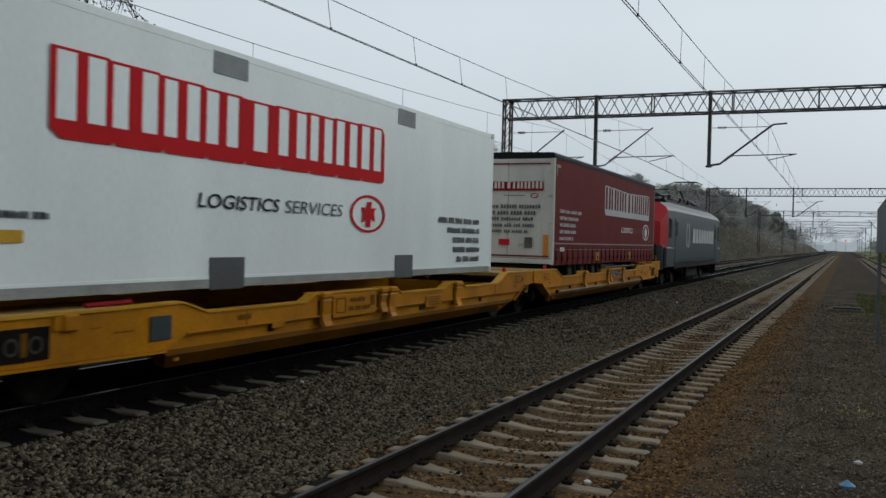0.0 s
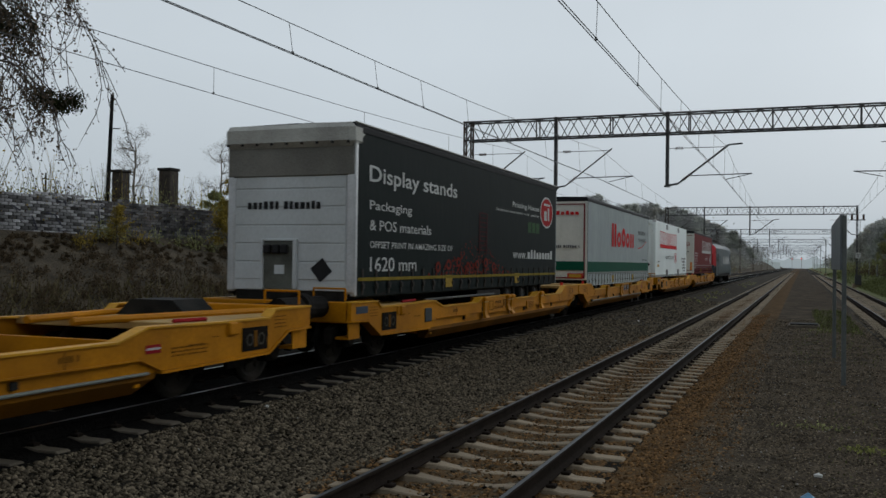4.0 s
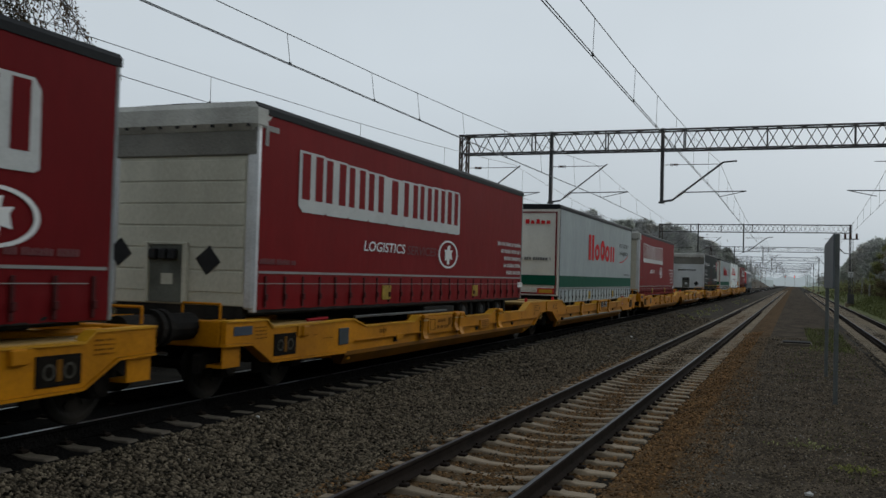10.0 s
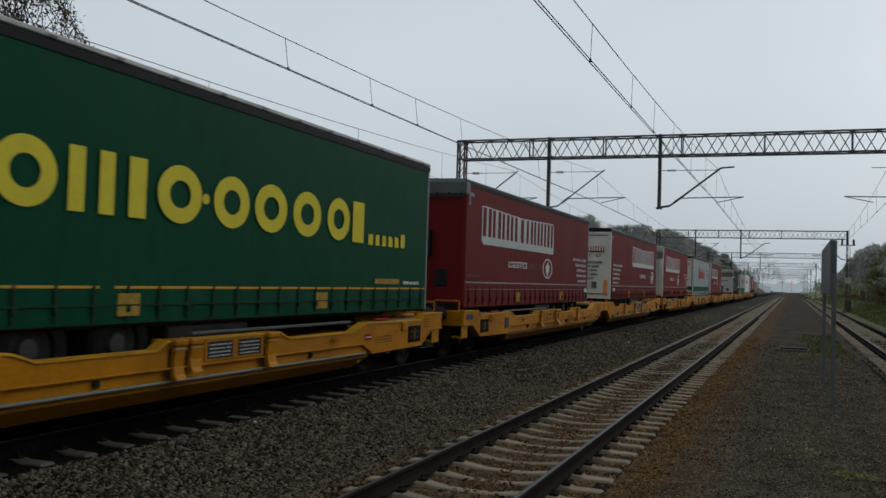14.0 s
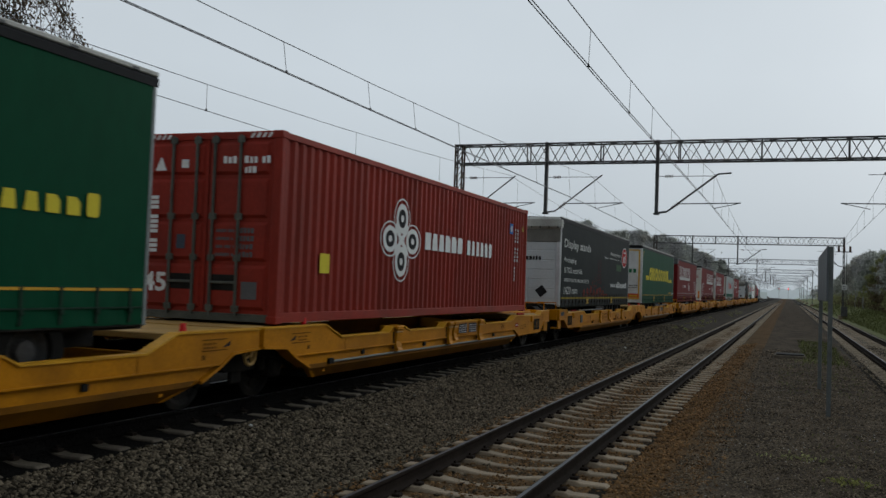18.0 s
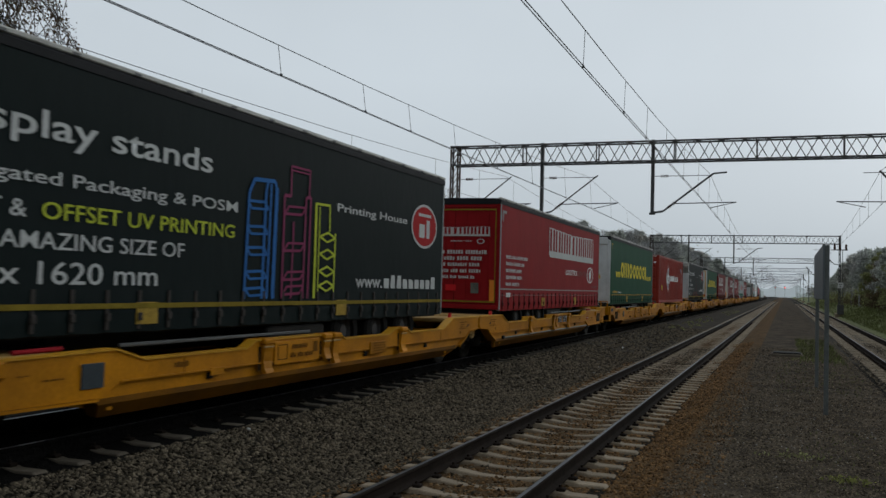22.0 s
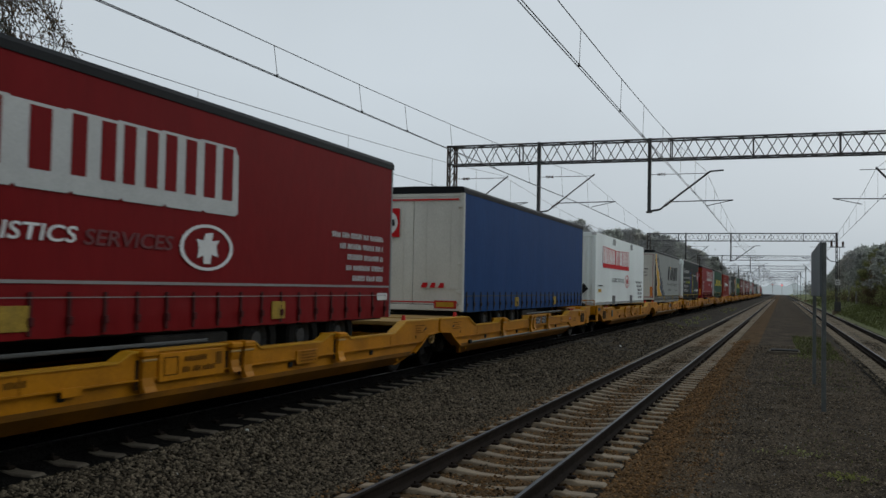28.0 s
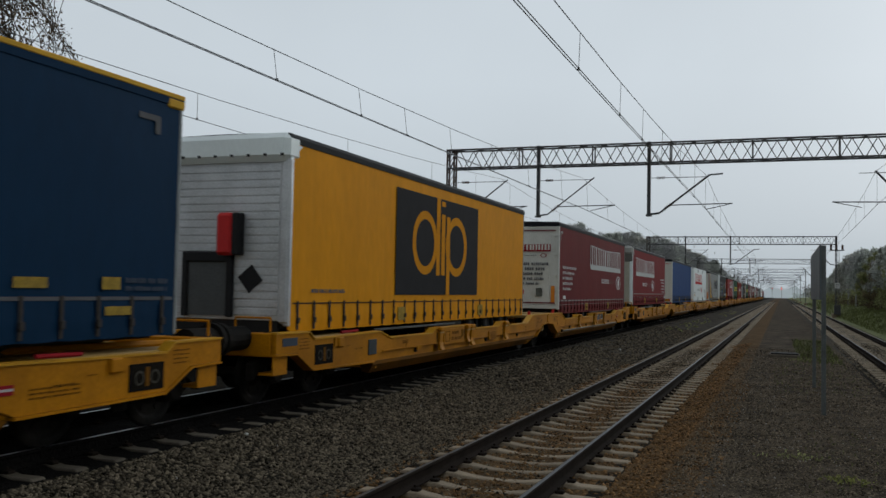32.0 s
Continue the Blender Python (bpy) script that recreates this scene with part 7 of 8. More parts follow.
BADGE_RED = material("dull_red_badge_print", (0.33, 0.020, 0.022), 0.75, spec=0.06, vary=0.12, bump=0)
COG_RED = material("dull_orange_red_print", (0.135, 0.018, 0.012), 0.75, spec=0.06, vary=0.3, scale=2, bump=0)
FAINT_PLUM = material("faint_plum_print", (0.055, 0.012, 0.014), 0.75, spec=0.06, vary=0.3, bump=0)
DULL_GREEN = material("dull_green_print", (0.03, 0.075, 0.03), 0.6, bump=0, spec=0.06)


def stroke(p, q, w=0.05):
    """A straight printed line from p to q."""
    d = math.hypot(q[0] - p[0], q[1] - p[1])
    nx, nz = -(q[1] - p[1]) / d * w / 2, (q[0] - p[0]) / d * w / 2
    return [(p[0] - nx, p[1] - nz), (q[0] - nx, q[1] - nz), (q[0] + nx, q[1] + nz), (p[0] + nx, p[1] + nz)]


def shelf_outline(a, b, z, depth, lift):
    """A printed shelf seen at a slant: front edge, back edge and the two sides."""
    return [stroke((a, z), (b, z + 0.02), 0.04), stroke((a + depth, z + lift), (b + depth, z + lift + 0.02), 0.035), stroke((a, z), (a + depth, z + lift), 0.04), stroke((b, z + 0.02), (b + depth, z + lift + 0.02), 0.04)]


def printed_stands(t):
    """Three line drawings of tall shelf stands."""
    low = 1.84
    blue = [stroke((-1.16, low), (-1.10, 3.34), 0.06), stroke((-0.70, low), (-0.66, 3.40), 0.06), stroke((-0.56, low), (-0.52, 3.52), 0.05), stroke((-0.40, low), (-0.36, 3.48), 0.09),
            stroke((-1.10, 3.34), (-0.98, 3.54), 0.06), stroke((-0.98, 3.54), (-0.42, 3.57), 0.06), stroke((-0.66, 3.40), (-0.60, 3.56), 0.05), stroke((-0.42, 3.57), (-0.36, 3.46), 0.06)]
    for z in (3.22, 2.86, 2.56, 2.22, 1.98):
        blue += shelf_outline(-1.13, -0.68, z, 0.10, -0.10)
    plum = [stroke((-0.14, low), (-0.13, 3.40), 0.05), stroke((0.14, low), (0.16, 3.02), 0.04), stroke((0.50, low), (0.53, 3.42), 0.05), stroke((0.66, low), (0.68, 3.44), 0.05),
            stroke((0.06, 3.40), (0.05, 3.86), 0.04), stroke((0.62, 3.44), (0.64, 3.86), 0.04), stroke((0.05, 3.86), (0.64, 3.86), 0.035), stroke((0.05, 3.80), (0.64, 3.80), 0.025),
            stroke((-0.13, 3.40), (0.06, 3.40), 0.05), stroke((0.53, 3.42), (0.68, 3.44), 0.05)]
    for z in (3.12, 2.56, 2.12, 1.90):
        plum += shelf_outline(-0.12, 0.40, z, 0.13, 0.12)
    lime = [stroke((0.87, low), (0.87, 3.36), 0.07), stroke((0.99, low), (0.99, 3.32), 0.035), stroke((0.84, 3.36), (1.36, 3.37), 0.04), stroke((1.34, 3.37), (1.35, 2.94), 0.04), stroke((1.54, low), (1.56, 2.92), 0.045)]
    for z in (2.84, 2.56, 2.28, 2.04):
        lime += [stroke((1.02, z), (1.30, z + 0.08), 0.035), stroke((1.30, z + 0.08), (1.55, z), 0.035), stroke((1.55, z), (1.28, z - 0.08), 0.035), stroke((1.28, z - 0.08), (1.02, z), 0.035)]
    for polys, ink in ((blue, INK_BLUE), (plum, INK_PINK), (lime, INK_LIME)):
        # one line drawing, one print
        tagged(flat("printed_stand", polys, ink, t, side_place, 0.006), kind="stuff")


def display_trailer(slot, label, offset, long_text):
    t = build_trailer(slot, label, BLACK_CLOTH, True, offset, stripe=(1.74, 1.80, OLIVE_STRIPE))
    ink = INK_SOFT_WHITE
    words("Display stands", -6.4, -2.0, 3.40, 3.78, ink, t, side_place)
    if long_text:
        words("Corrugated Packaging & POSM", -6.6, -1.38, 2.98, 3.17, ink, t, side_place, bold=0.006)
        words("OFFSET &", -6.58, -5.12, 2.67, 2.85, ink, t, side_place, bold=0.006)
        words("OFFSET UV PRINTING", -4.92, -1.44, 2.67, 2.85, INK_LIME, t, side_place, bold=0.006)
        words("UP TO AMAZING SIZE OF", -6.56, -2.54, 2.36, 2.54, ink, t, side_place, bold=0.006)
        words("1200 x 1620 mm", -6.55, -3.05, 2.00, 2.24, ink, t, side_place, bold=0.006)
        printed_stands(t)
    else:
        words("Packaging", -6.37, -4.5, 2.95, 3.16, ink, t, side_place, bold=0.006)
        words("& POS materials", -6.37, -3.5, 2.63, 2.82, ink, t, side_place, bold=0.006)
        words("OFFSET PRINT IN AMAZING SIZE OF", -6.35, -2.25, 2.32, 2.44, ink, t, side_place, bold=0.006)
        words("1620 mm", -6.34, -4.25, 1.90, 2.16, ink, t, side_place, bold=0.006)
        rng = random.Random(slot)
        dots = []
        for _ in range(200):
            a = rng.gauss(-0.9, 1.25)
            h = max(0.0, 1 - abs(a + 0.7) / 2.6)
            z = 1.82 + rng.random() ** 1.6 * 0.95 * h
            if -3.6 < a < 2.4:
                r = rng.uniform(0.02, 0.055) * (1.2 - (z - 1.8) * 0.8)
                dots.append(disc(a, z, r, r * 0.9, 4))
        for k in range(7):
            part("printed_cog", Shape().ring(16, lambda a, b: side_place(-3.1 + 0.62 * k + a * (1.2 + 0.2 * (k % 2)), 1.98 + 0.05 * (k % 3) + b, 0.007), 0.055, 0.115), COG_RED, t)
        tagged(flat("printed_ladder", [rect(-0.49, -0.43, 2.28, 3.24), rect(0.04, 0.10, 2.28, 3.26)] + [rect(-0.43, 0.04, 2.36 + 0.11 * k, 2.39 + 0.11 * k) for k in range(9)], FAINT_PLUM, t, side_place, 0.004), kind="stuff")
        tagged(flat("printed_dots", dots, COG_RED, t, side_place, 0.004), kind="stuff")
        for k in range(3):
            flat("printed_box", [rect(3.62 + 0.42 * k, 3.96 + 0.42 * k, 2.93, 3.22)], DULL_GREEN, t, side_place, 0.004)
        words("Cardboard construction is our speciality", 0.74, 4.78, 3.37, 3.465, ink, t, side_place, bold=0.0)
    zc = 3.58 if not long_text else 3.32
    words("Printing House", 1.62 if long_text else 2.16, 4.66 if long_text else 4.76, zc - 0.06, zc + 0.12, ink, t, side_place, bold=0.012)
    flat("badge", [disc(5.60, zc, 0.72, 0.46)], ink, t, side_place, 0.004)
    flat("badge_field", [disc(5.60, zc, 0.66, 0.41)], BADGE_RED, t, side_place, 0.007)
    for r in (rect(5.30, 5.60, zc - 0.24, zc + 0.04), rect(5.70, 5.88, zc - 0.24, zc + 0.14), rect(5.25, 5.95, zc + 0.20, zc + 0.26)):
        flat("badge_mark", [r], ink, t, side_place, 0.010)
    z0 = 2.02 if long_text else 2.20
    words("www.", 2.40 if long_text else 2.22, 3.52, z0, z0 + 0.16, ink, t, side_place)
    blocks(t, 3.56, 6.30, z0, z0 + 0.25, 9, ink, side_place, fill=0.74, tall=(1, 2, 8))
    return t


def build_container(slot, label, offset, paint, white):
    t = thing("freight_container", label, "container", "freight containers")
    k = (slot - 1) // 2
    on_train(t, FRONT - PITCH * k + (-25.97 if slot % 2 == 0 else -8.01) + offset)
    z0, z1 = zz(1.405), zz(4.40 if white else 4.30)
    if white:
        part("side_wall", Shape().box(1.22, 1.272, -6.8, 6.8, z0 + 0.16, z1 - 0.06), paint, t)
        part("side_wall", Shape().box(-1.272, -1.22, -6.8, 6.8, z0 + 0.16, z1 - 0.06), paint, t)
    else:
        for side in (1, -1):
            v, f, n = [], [], 52
            for i in range(n * 4 + 1):
                y = -6.72 + 13.44 * i / (n * 4)
                d = (0.0, 0.0, -0.045, -0.045)[i % 4]
                v += [(side * (1.262 + d), y, z0 + 0.16), (side * (1.262 + d), y, z1 - 0.08)]
            for i in range(n * 4):
                f.append((2 * i, 2 * i + 2, 2 * i + 3, 2 * i + 1))
            part("corrugated_side", Shape().add(v, f), paint, t)
    part("floor_frame", Shape().box(-1.25, 1.25, -6.85, 6.85, z0 + 0.02, z0 + 0.16), paint if not white else ALU, t)
    part("roof", Shape().box(-1.25, 1.25, -6.86, 6.86, z1 - 0.05, z1, 0.02), paint, t)
    for sx in (1, -1):
        for y in (-6.86, 6.74):
            part("corner_post", Shape().box(min(sx * 1.13, sx * 1.278), max(sx * 1.13, sx * 1.278), y, y + 0.12, z0 + 0.10, z1 - 0.10, 0.012), paint, t)
        part("bottom_rail", Shape().box(min(sx * 1.2, sx * 1.276), max(sx * 1.2, sx * 1.276), -6.75, 6.75, z0 + 0.02, z0 + 0.17, 0.008), paint, t)
        part("top_rail", Shape().box(min(sx * 1.2, sx * 1.276), max(sx * 1.2, sx * 1.276), -6.75, 6.75, z1 - 0.11, z1 - 0.01, 0.008), paint, t)
        for y in (-6.87, 6.69):
            for z in (z0, z1 - 0.115):
                part("corner_casting", Shape().box(min(sx * 1.11, sx * 1.285), max(sx * 1.11, sx * 1.285), y, y + 0.18, z, z + 0.118, 0.012), paint if not white else ALU, t)
    part("far_wall", Shape().box(-1.2, 1.2, 6.78, 6.84, z0 + 0.1, z1 - 0.1), paint, t)
    return t


# wagon 1
t = red_haulier(1, "dark red curtain-sided trailer with pale rear doors", MAROON, False, 0.16)


RAIL_GREY = material("dirty_grey_green_rail_paint", (0.27, 0.29, 0.275), 0.6, vary=0.2, scale=2, bump=0.05, dirt=0.4, dirt_color=(0.12, 0.12, 0.11))


def white_box(slot, label, offset):
    t = build_container(slot, label, offset, WHITE, True)
    bar_name(t, -5.3, 1.62, 3.18, 3.82, WHITE, INK_RED, side_place)
    words("LOGISTICS", -3.08, -1.38, 2.40, 2.58, INK_BLACK, t, side_place, 0.004, lean=0.04)
    words("SERVICES", -1.22, 0.33, 2.40, 2.58, INK_GREY, t, side_place, 0.004, lean=0.04, bold=0.0)
    lion_disc(t, 1.18, 2.47, 0.33, INK_RED, INK_RED, side_place)
    text_bars([(6.1 - w, 6.1, 2.52 - 0.19 * k - 0.11, 2.52 - 0.19 * k) for k, w in enumerate((2.1, 1.7, 1.4, 1.4, 1.2))], INK_GREY, t, side_place, 0.004)
    text_bars([(-6.25, -5.3, 2.19, 2.26)], INK_BLACK, t, side_place, 0.004)
    flat("label", [rect(-6.25, -5.6, 1.96, 2.08)], INK_GOLD, t, side_place, 0.004)
    for a, b in ((-2.82, -2.12), (2.2, 2.88)):
        part("grapple_plate", Shape().box(1.272, 1.29, a, b, zz(1.40), zz(1.80), 0.004), GREY_TARP, t, "dark grey lifting plate")
        part("grapple_plate", Shape().box(1.272, 1.282, a, b, zz(4.05), zz(4.325), 0.004), SIGN_GREY, t)
    flat("rail_stripe", [rect(-6.7, 6.7, 1.43, 1.535)], RAIL_GREY, t, side_place, 0.0)
    y = -6.86
    v, f, n = [], [], 9
    for i in range(n * 4 + 1):
        x = -1.12 + 2.24 * i / (n * 4)
        d = (0, 0, 0.05, 0.05)[i % 4]
        v += [(x, y + 0.02 + d, zz(1.55)), (x, y + 0.02 + d, zz(4.25))]
    f = [(2 * i, 2 * i + 2, 2 * i + 3, 2 * i + 1) for i in range(n * 4)]
    part("ribbed_front", Shape().add(v, f), WHITE, t)
    part("front_header", Shape().box(-1.13, 1.13, y, y + 0.1, zz(4.20), zz(4.36), 0.01), WHITE, t)
    s = Shape()
    for z in (1.62, 1.8, 1.98, 2.16, 2.34):
        s.box(-0.42, 0.28, y - 0.10, y - 0.06, zz(z), zz(z + 0.06), 0.006)
    part("ladder_frame", s.box(-0.44, -0.38, y - 0.08, y + 0.02, zz(1.55), zz(2.45), 0.006).box(0.24, 0.30, y - 0.08, y + 0.02, zz(1.55), zz(2.45), 0.006), ALU, t)
    part("ladder_backing", Shape().box(-0.38, 0.24, y - 0.02, y + 0.02, zz(1.55), zz(2.4)), BLACK, t)
    vent_cap(t, -0.66, 2.1)
    vent_cap(t, 0.80, 2.1)
    return t


white_box(2, "white box container with a red block name, ribbed front", -0.25)


def logistics_pale(slot, offset):
    t = build_trailer(slot, "pale grey curtain-sided trailer with a green band", PALE, False, offset, straps=STRAP_PALE_ME, low=1.42)
    for r in (rect(-2.45, -2.08, 2.78, 3.72), rect(-1.88, -1.52, 2.78, 3.72), rect(1.78, 2.10, 2.80, 3.42), rect(2.32, 2.62, 2.80, 3.42)):
        flat("emblem_block", [r], INK_RED, t, side_place, 0.004)
    for cx, cz, rx, rz in ((-0.90, 3.10, 0.45, 0.31), (0.14, 3.20, 0.43, 0.40), (1.13, 3.11, 0.45, 0.32)):
        part("emblem_ring", Shape().ring(24, lambda a, b: side_place(cx + a * rx, cz + b * rz, 0.006), 0.42, 1.0), INK_RED, t)
    words("your partner", 3.75, 6.05, 3.40, 3.66, INK_GREY, t, side_place, 0.004)
    words("in logistics", 3.95, 5.95, 3.08, 3.34, INK_GREY, t, side_place, 0.004)
    arc = [[(3.9 + 0.2 * i, 2.80 + 0.0025 * i * i * 1.2), (3.9 + 0.2 * (i + 1), 2.80 + 0.0025 * (i + 1) ** 2 * 1.2), (3.9 + 0.2 * (i + 1), 2.84 + 0.0025 * (i + 1) ** 2 * 1.2), (3.9 + 0.2 * i, 2.84 + 0.0025 * i * i * 1.2)] for i in range(11)]
    flat("swoosh", arc, INK_RED, t, side_place, 0.004)
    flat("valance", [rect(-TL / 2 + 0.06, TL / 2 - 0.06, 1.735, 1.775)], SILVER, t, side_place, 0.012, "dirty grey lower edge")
    part("tension_cord", Shape().box(TW + 0.012, TW + 0.024, -TL / 2 + 0.1, TL / 2 - 0.1, zz(1.722), zz(1.734)), WEBBING, t)
    flat("green_band", [rect(-TL / 2 + 0.06, TL / 2 - 0.06, 1.78, 2.16)], GREEN_BAND, t, side_place, 0.004)
    text_bars([(5.0, 6.5, 2.26, 2.32)], INK_GREY, t, side_place, 0.004)
    pl = doors(t, CREAM, CREAM, "low")
    for name, r in (("top", rect(-1.2, 1.2, 4.18, 4.22)), ("low", rect(-1.2, 1.2, 1.545, 1.60)), ("side", rect(-1.2, -1.155, 1.6, 4.19)), ("side", rect(1.15, 1.2, 1.6, 4.19))):
        flat("border_line", [r], INK_BORDER, t, pl, 0.010)
    flat("green_band", [rect(-1.18, 1.18, 1.84, 2.16)], GREEN_BAND, t, pl, 0.012)
    blocks(t, 0.12, 1.0, 3.82, 3.97, 5, INK_RED, pl, off=0.012, fill=0.74, tall=(0, 2))
    words("your partner", -1.0, -0.22, 3.90, 3.98, INK_GREY, t, pl, 0.012)
    words("in logistics", -0.92, -0.25, 3.79, 3.87, INK_GREY, t, pl, 0.012)
    text_bars([(-1.0, 1.0, 2.64, 2.74)], INK_GREY, t, pl, 0.012)
    flat("door_label", [rect(-0.28, -0.08, 2.28, 2.56)], INK_GREY, t, pl, 0.012)
    text_bars([(-1.05, -0.75, 2.24, 2.32)], INK_GREY, t, pl, 0.012)
    return t


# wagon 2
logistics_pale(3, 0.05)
t = display_trailer(4, "black curtain-sided trailer with white print and grey front", -0.16, False)
bulkhead(t, DULL_WHITE, ROOF_TARP, 3.55)
text_bars([(-0.85, 0.62, 2.98, 3.12)], INK_BLACK, t, end_plane(-TL / 2), 0.012)
vent_cap(t, 0.65, 1.92)
# wagon 3: first half empty
t = red_haulier(6, "red curtain-sided trailer with a beige boarded front", RED, True, 0.0)
bulkhead(t, BEIGE, ROOF_TARP, 4.0)
vent_cap(t, 0.6, 2.12)
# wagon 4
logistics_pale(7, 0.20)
t = red_haulier(8, "red curtain-sided trailer with a grey tarpaulin over its front", RED, True, 0.34)
bulkhead(t, BEIGE, ROOF_TARP, 3.70)
vent_cap(t, 0.52, 2.2)
vent_cap(t, -1.05, 2.3)
# wagon 5
red_haulier(9, "red curtain-sided trailer with greyish white rear doors", DEEP_RED, False, 0.18)
t = red_haulier(10, "dark red curtain-sided trailer with red boxes on its front", MAROON, True, -0.11)
bulkhead(t, MAROON, GREY_TARP, 4.05, posts=MAROON, ribs=False, gear="none")
for x in (-0.55, 0.15):
    part("light_box", Shape().box(x - 0.19, x + 0.21, -TL / 2 - 0.22, -TL / 2, zz(2.66), zz(3.32), 0.06), SIGNAL_RED, t, "bright red box cover")
    part("box_back", Shape().box(x + 0.21, x + 0.31, -TL / 2 - 0.20, -TL / 2, zz(2.64), zz(3.28), 0.02), BLACK, t)
part("vent_panel", Shape().box(0.55, 0.85, -TL / 2 - 0.03, -TL / 2, zz(1.95), zz(2.35), 0.01), BLACK, t)
part("cooling_unit", Shape().box(-0.45, 0.22, -TL / 2 - 0.15, -TL / 2, zz(1.62), zz(2.4), 0.03), BLACK, t)
part("unit_grille", Shape().box(-0.38, 0.15, -TL / 2 - 0.20, -TL / 2 - 0.14, zz(1.9), zz(2.02), 0.01).box(-0.38, 0.15, -TL / 2 - 0.20, -TL / 2 - 0.14, zz(1.68), zz(1.76), 0.01), ALU, t)


def green_trailer(slot, label, front_near, offset):
    t = build_trailer(slot, label, BOTTLE, front_near, offset, stripe=(1.885, 1.915, INK_GOLD), straps=STRAP_GREEN_ME)
    part("tension_cord", Shape().box(TW + 0.006, TW + 0.022, -TL / 2 + 0.1, TL / 2 - 0.5, zz(1.688), zz(1.706)), STRAP_GREEN, t)
    s = 0.0 if front_near else 0.07
    for k in range(3):
        flat("emblem_block", [[(-5.62 + 0.42 * k + s, 2.94), (-5.26 + 0.42 * k + s, 2.94), (-5.32 + 0.42 * k + s, 2.70), (-5.54 + 0.42 * k + s, 2.70)]], INK_YELLOW, t, side_place, 0.004)
    for cx, cz, rx, rz in ((-3.86, 3.05, 0.42, 0.36), (-1.40, 3.05, 0.44, 0.36), (-0.28, 3.05, 0.42, 0.35), (0.72, 3.05, 0.44, 0.35), (1.78, 3.05, 0.44, 0.35), (2.84, 3.05, 0.40, 0.35)):
        part("emblem_ring", Shape().ring(26, lambda a, b: side_place(cx + s + a * rx, cz + b * rz, 0.006), 0.48, 1.0), INK_YELLOW, t)
    for r in (rect(-3.28, -3.04, 2.70, 3.40), rect(-2.82, -2.58, 2.70, 3.40), rect(-2.34, -2.04, 2.70, 3.40), rect(3.36, 3.80, 2.70, 3.40)):
        flat("emblem_bar", [[(a + s, b) for a, b in r]], INK_YELLOW, t, side_place, 0.004)
    flat("emblem_dot", [disc(-0.88 + s, 3.04, 0.08, 0.07, 10)], INK_YELLOW, t, side_place, 0.008)
    blocks(t, 3.95 + s, 5.68 + s, 2.68, 2.94, 6, INK_YELLOW, side_place, tall=(5,))
    u = -6.7
    flat("corner_mark", [rect(u, u + 0.06, 3.90, 4.10), rect(u, u + 0.32, 4.10, 4.15)], PATCH, t, side_place, 0.004)
    u = -6.3 if front_near else 4.4
    flat("label", [rect(u, u + 1.1, 1.98, 2.08)], PATCH, t, side_place, 0.004)
    text_bars([(u + 1.3, u + 2.1, 1.98, 2.04)], INK_WHITE, t, side_place, 0.004)
    return t


# wagon 6
t = green_trailer(11, "dark green curtain-sided trailer with grey rear doors", False, 0.23)
pl = doors(t, ALU, ALU, "high")
for r in (rect(-1.15, 1.15, 4.18, 4.24), rect(-1.17, -1.10, 1.70, 4.24), rect(1.10, 1.17, 1.70, 4.24), rect(-1.15, 1.15, 1.68, 1.74)):
    flat("door_border", [r], INK_GOLD, t, pl, 0.012)
blocks(t, -0.98, 1.02, 3.04, 3.24, 9, INK_GREEN, pl, off=0.012)
words("Logistics & more...", -0.98, 0.56, 3.56, 3.68, INK_GREY, t, pl, 0.012)
text_bars([(0.15, 1.08, 2.34, 2.42), (0.2, 1.08, 2.24, 2.29)], INK_GREY, t, pl, 0.012)
t = display_trailer(12, "black curtain-sided trailer with white print and grey front", 0.06, False)
bulkhead(t, DULL_WHITE, ROOF_TARP, 3.62)
text_bars([(-0.85, 0.62, 3.02, 3.16)], INK_BLACK, t, end_plane(-TL / 2), 0.012)
vent_cap(t, 0.66, 1.98)
# wagon 7
t = build_container(13, "red corrugated shipping container with a white emblem", -1.39, BOX_RED, False)
for ring_y, ring_z, ry, rz in ((-2.25, 3.34, 0.30, 0.30), (-2.25, 2.50, 0.30, 0.30), (-2.80, 2.92, 0.34, 0.26), (-1.70, 2.92, 0.34, 0.26)):
    part("emblem_ring", Shape().ring(20, lambda a, b: side_place(ring_y + a * ry, ring_z + b * rz, -0.008), 0.62, 0.98), INK_WHITE, t)
    part("emblem_outline", Shape().ring(20, lambda a, b: side_place(ring_y + a * ry, ring_z + b * rz, -0.010), 1.22, 1.32), INK_WHITE, t)
    flat("emblem_core", [disc(ring_y, ring_z, ry * 0.62, rz * 0.62, 12)], INK_BLACK, t, side_place, -0.008)
    flat("emblem_dot", [disc(ring_y, ring_z, ry * 0.25, rz * 0.25, 8)], INK_WHITE, t, side_place, -0.005)
flat("emblem_cross", [[(-2.62, 2.66), (-2.52, 2.60), (-1.88, 3.18), (-1.98, 3.24)], [(-2.62, 3.18), (-2.52, 3.24), (-1.88, 2.66), (-1.98, 2.60)]], INK_WHITE, t, side_place, -0.009)
blocks(t, -1.05, 1.35, 2.80, 3.16, 6, INK_WHITE, side_place, off=-0.01, fill=0.80)
blocks(t, 1.60, 3.6, 2.80, 3.14, 6, INK_WHITE, side_place, off=-0.01, fill=0.66)
flat("label", [rect(-5.55, -5.22, 2.20, 2.52)], INK_YELLOW, t, side_place, -0.008)
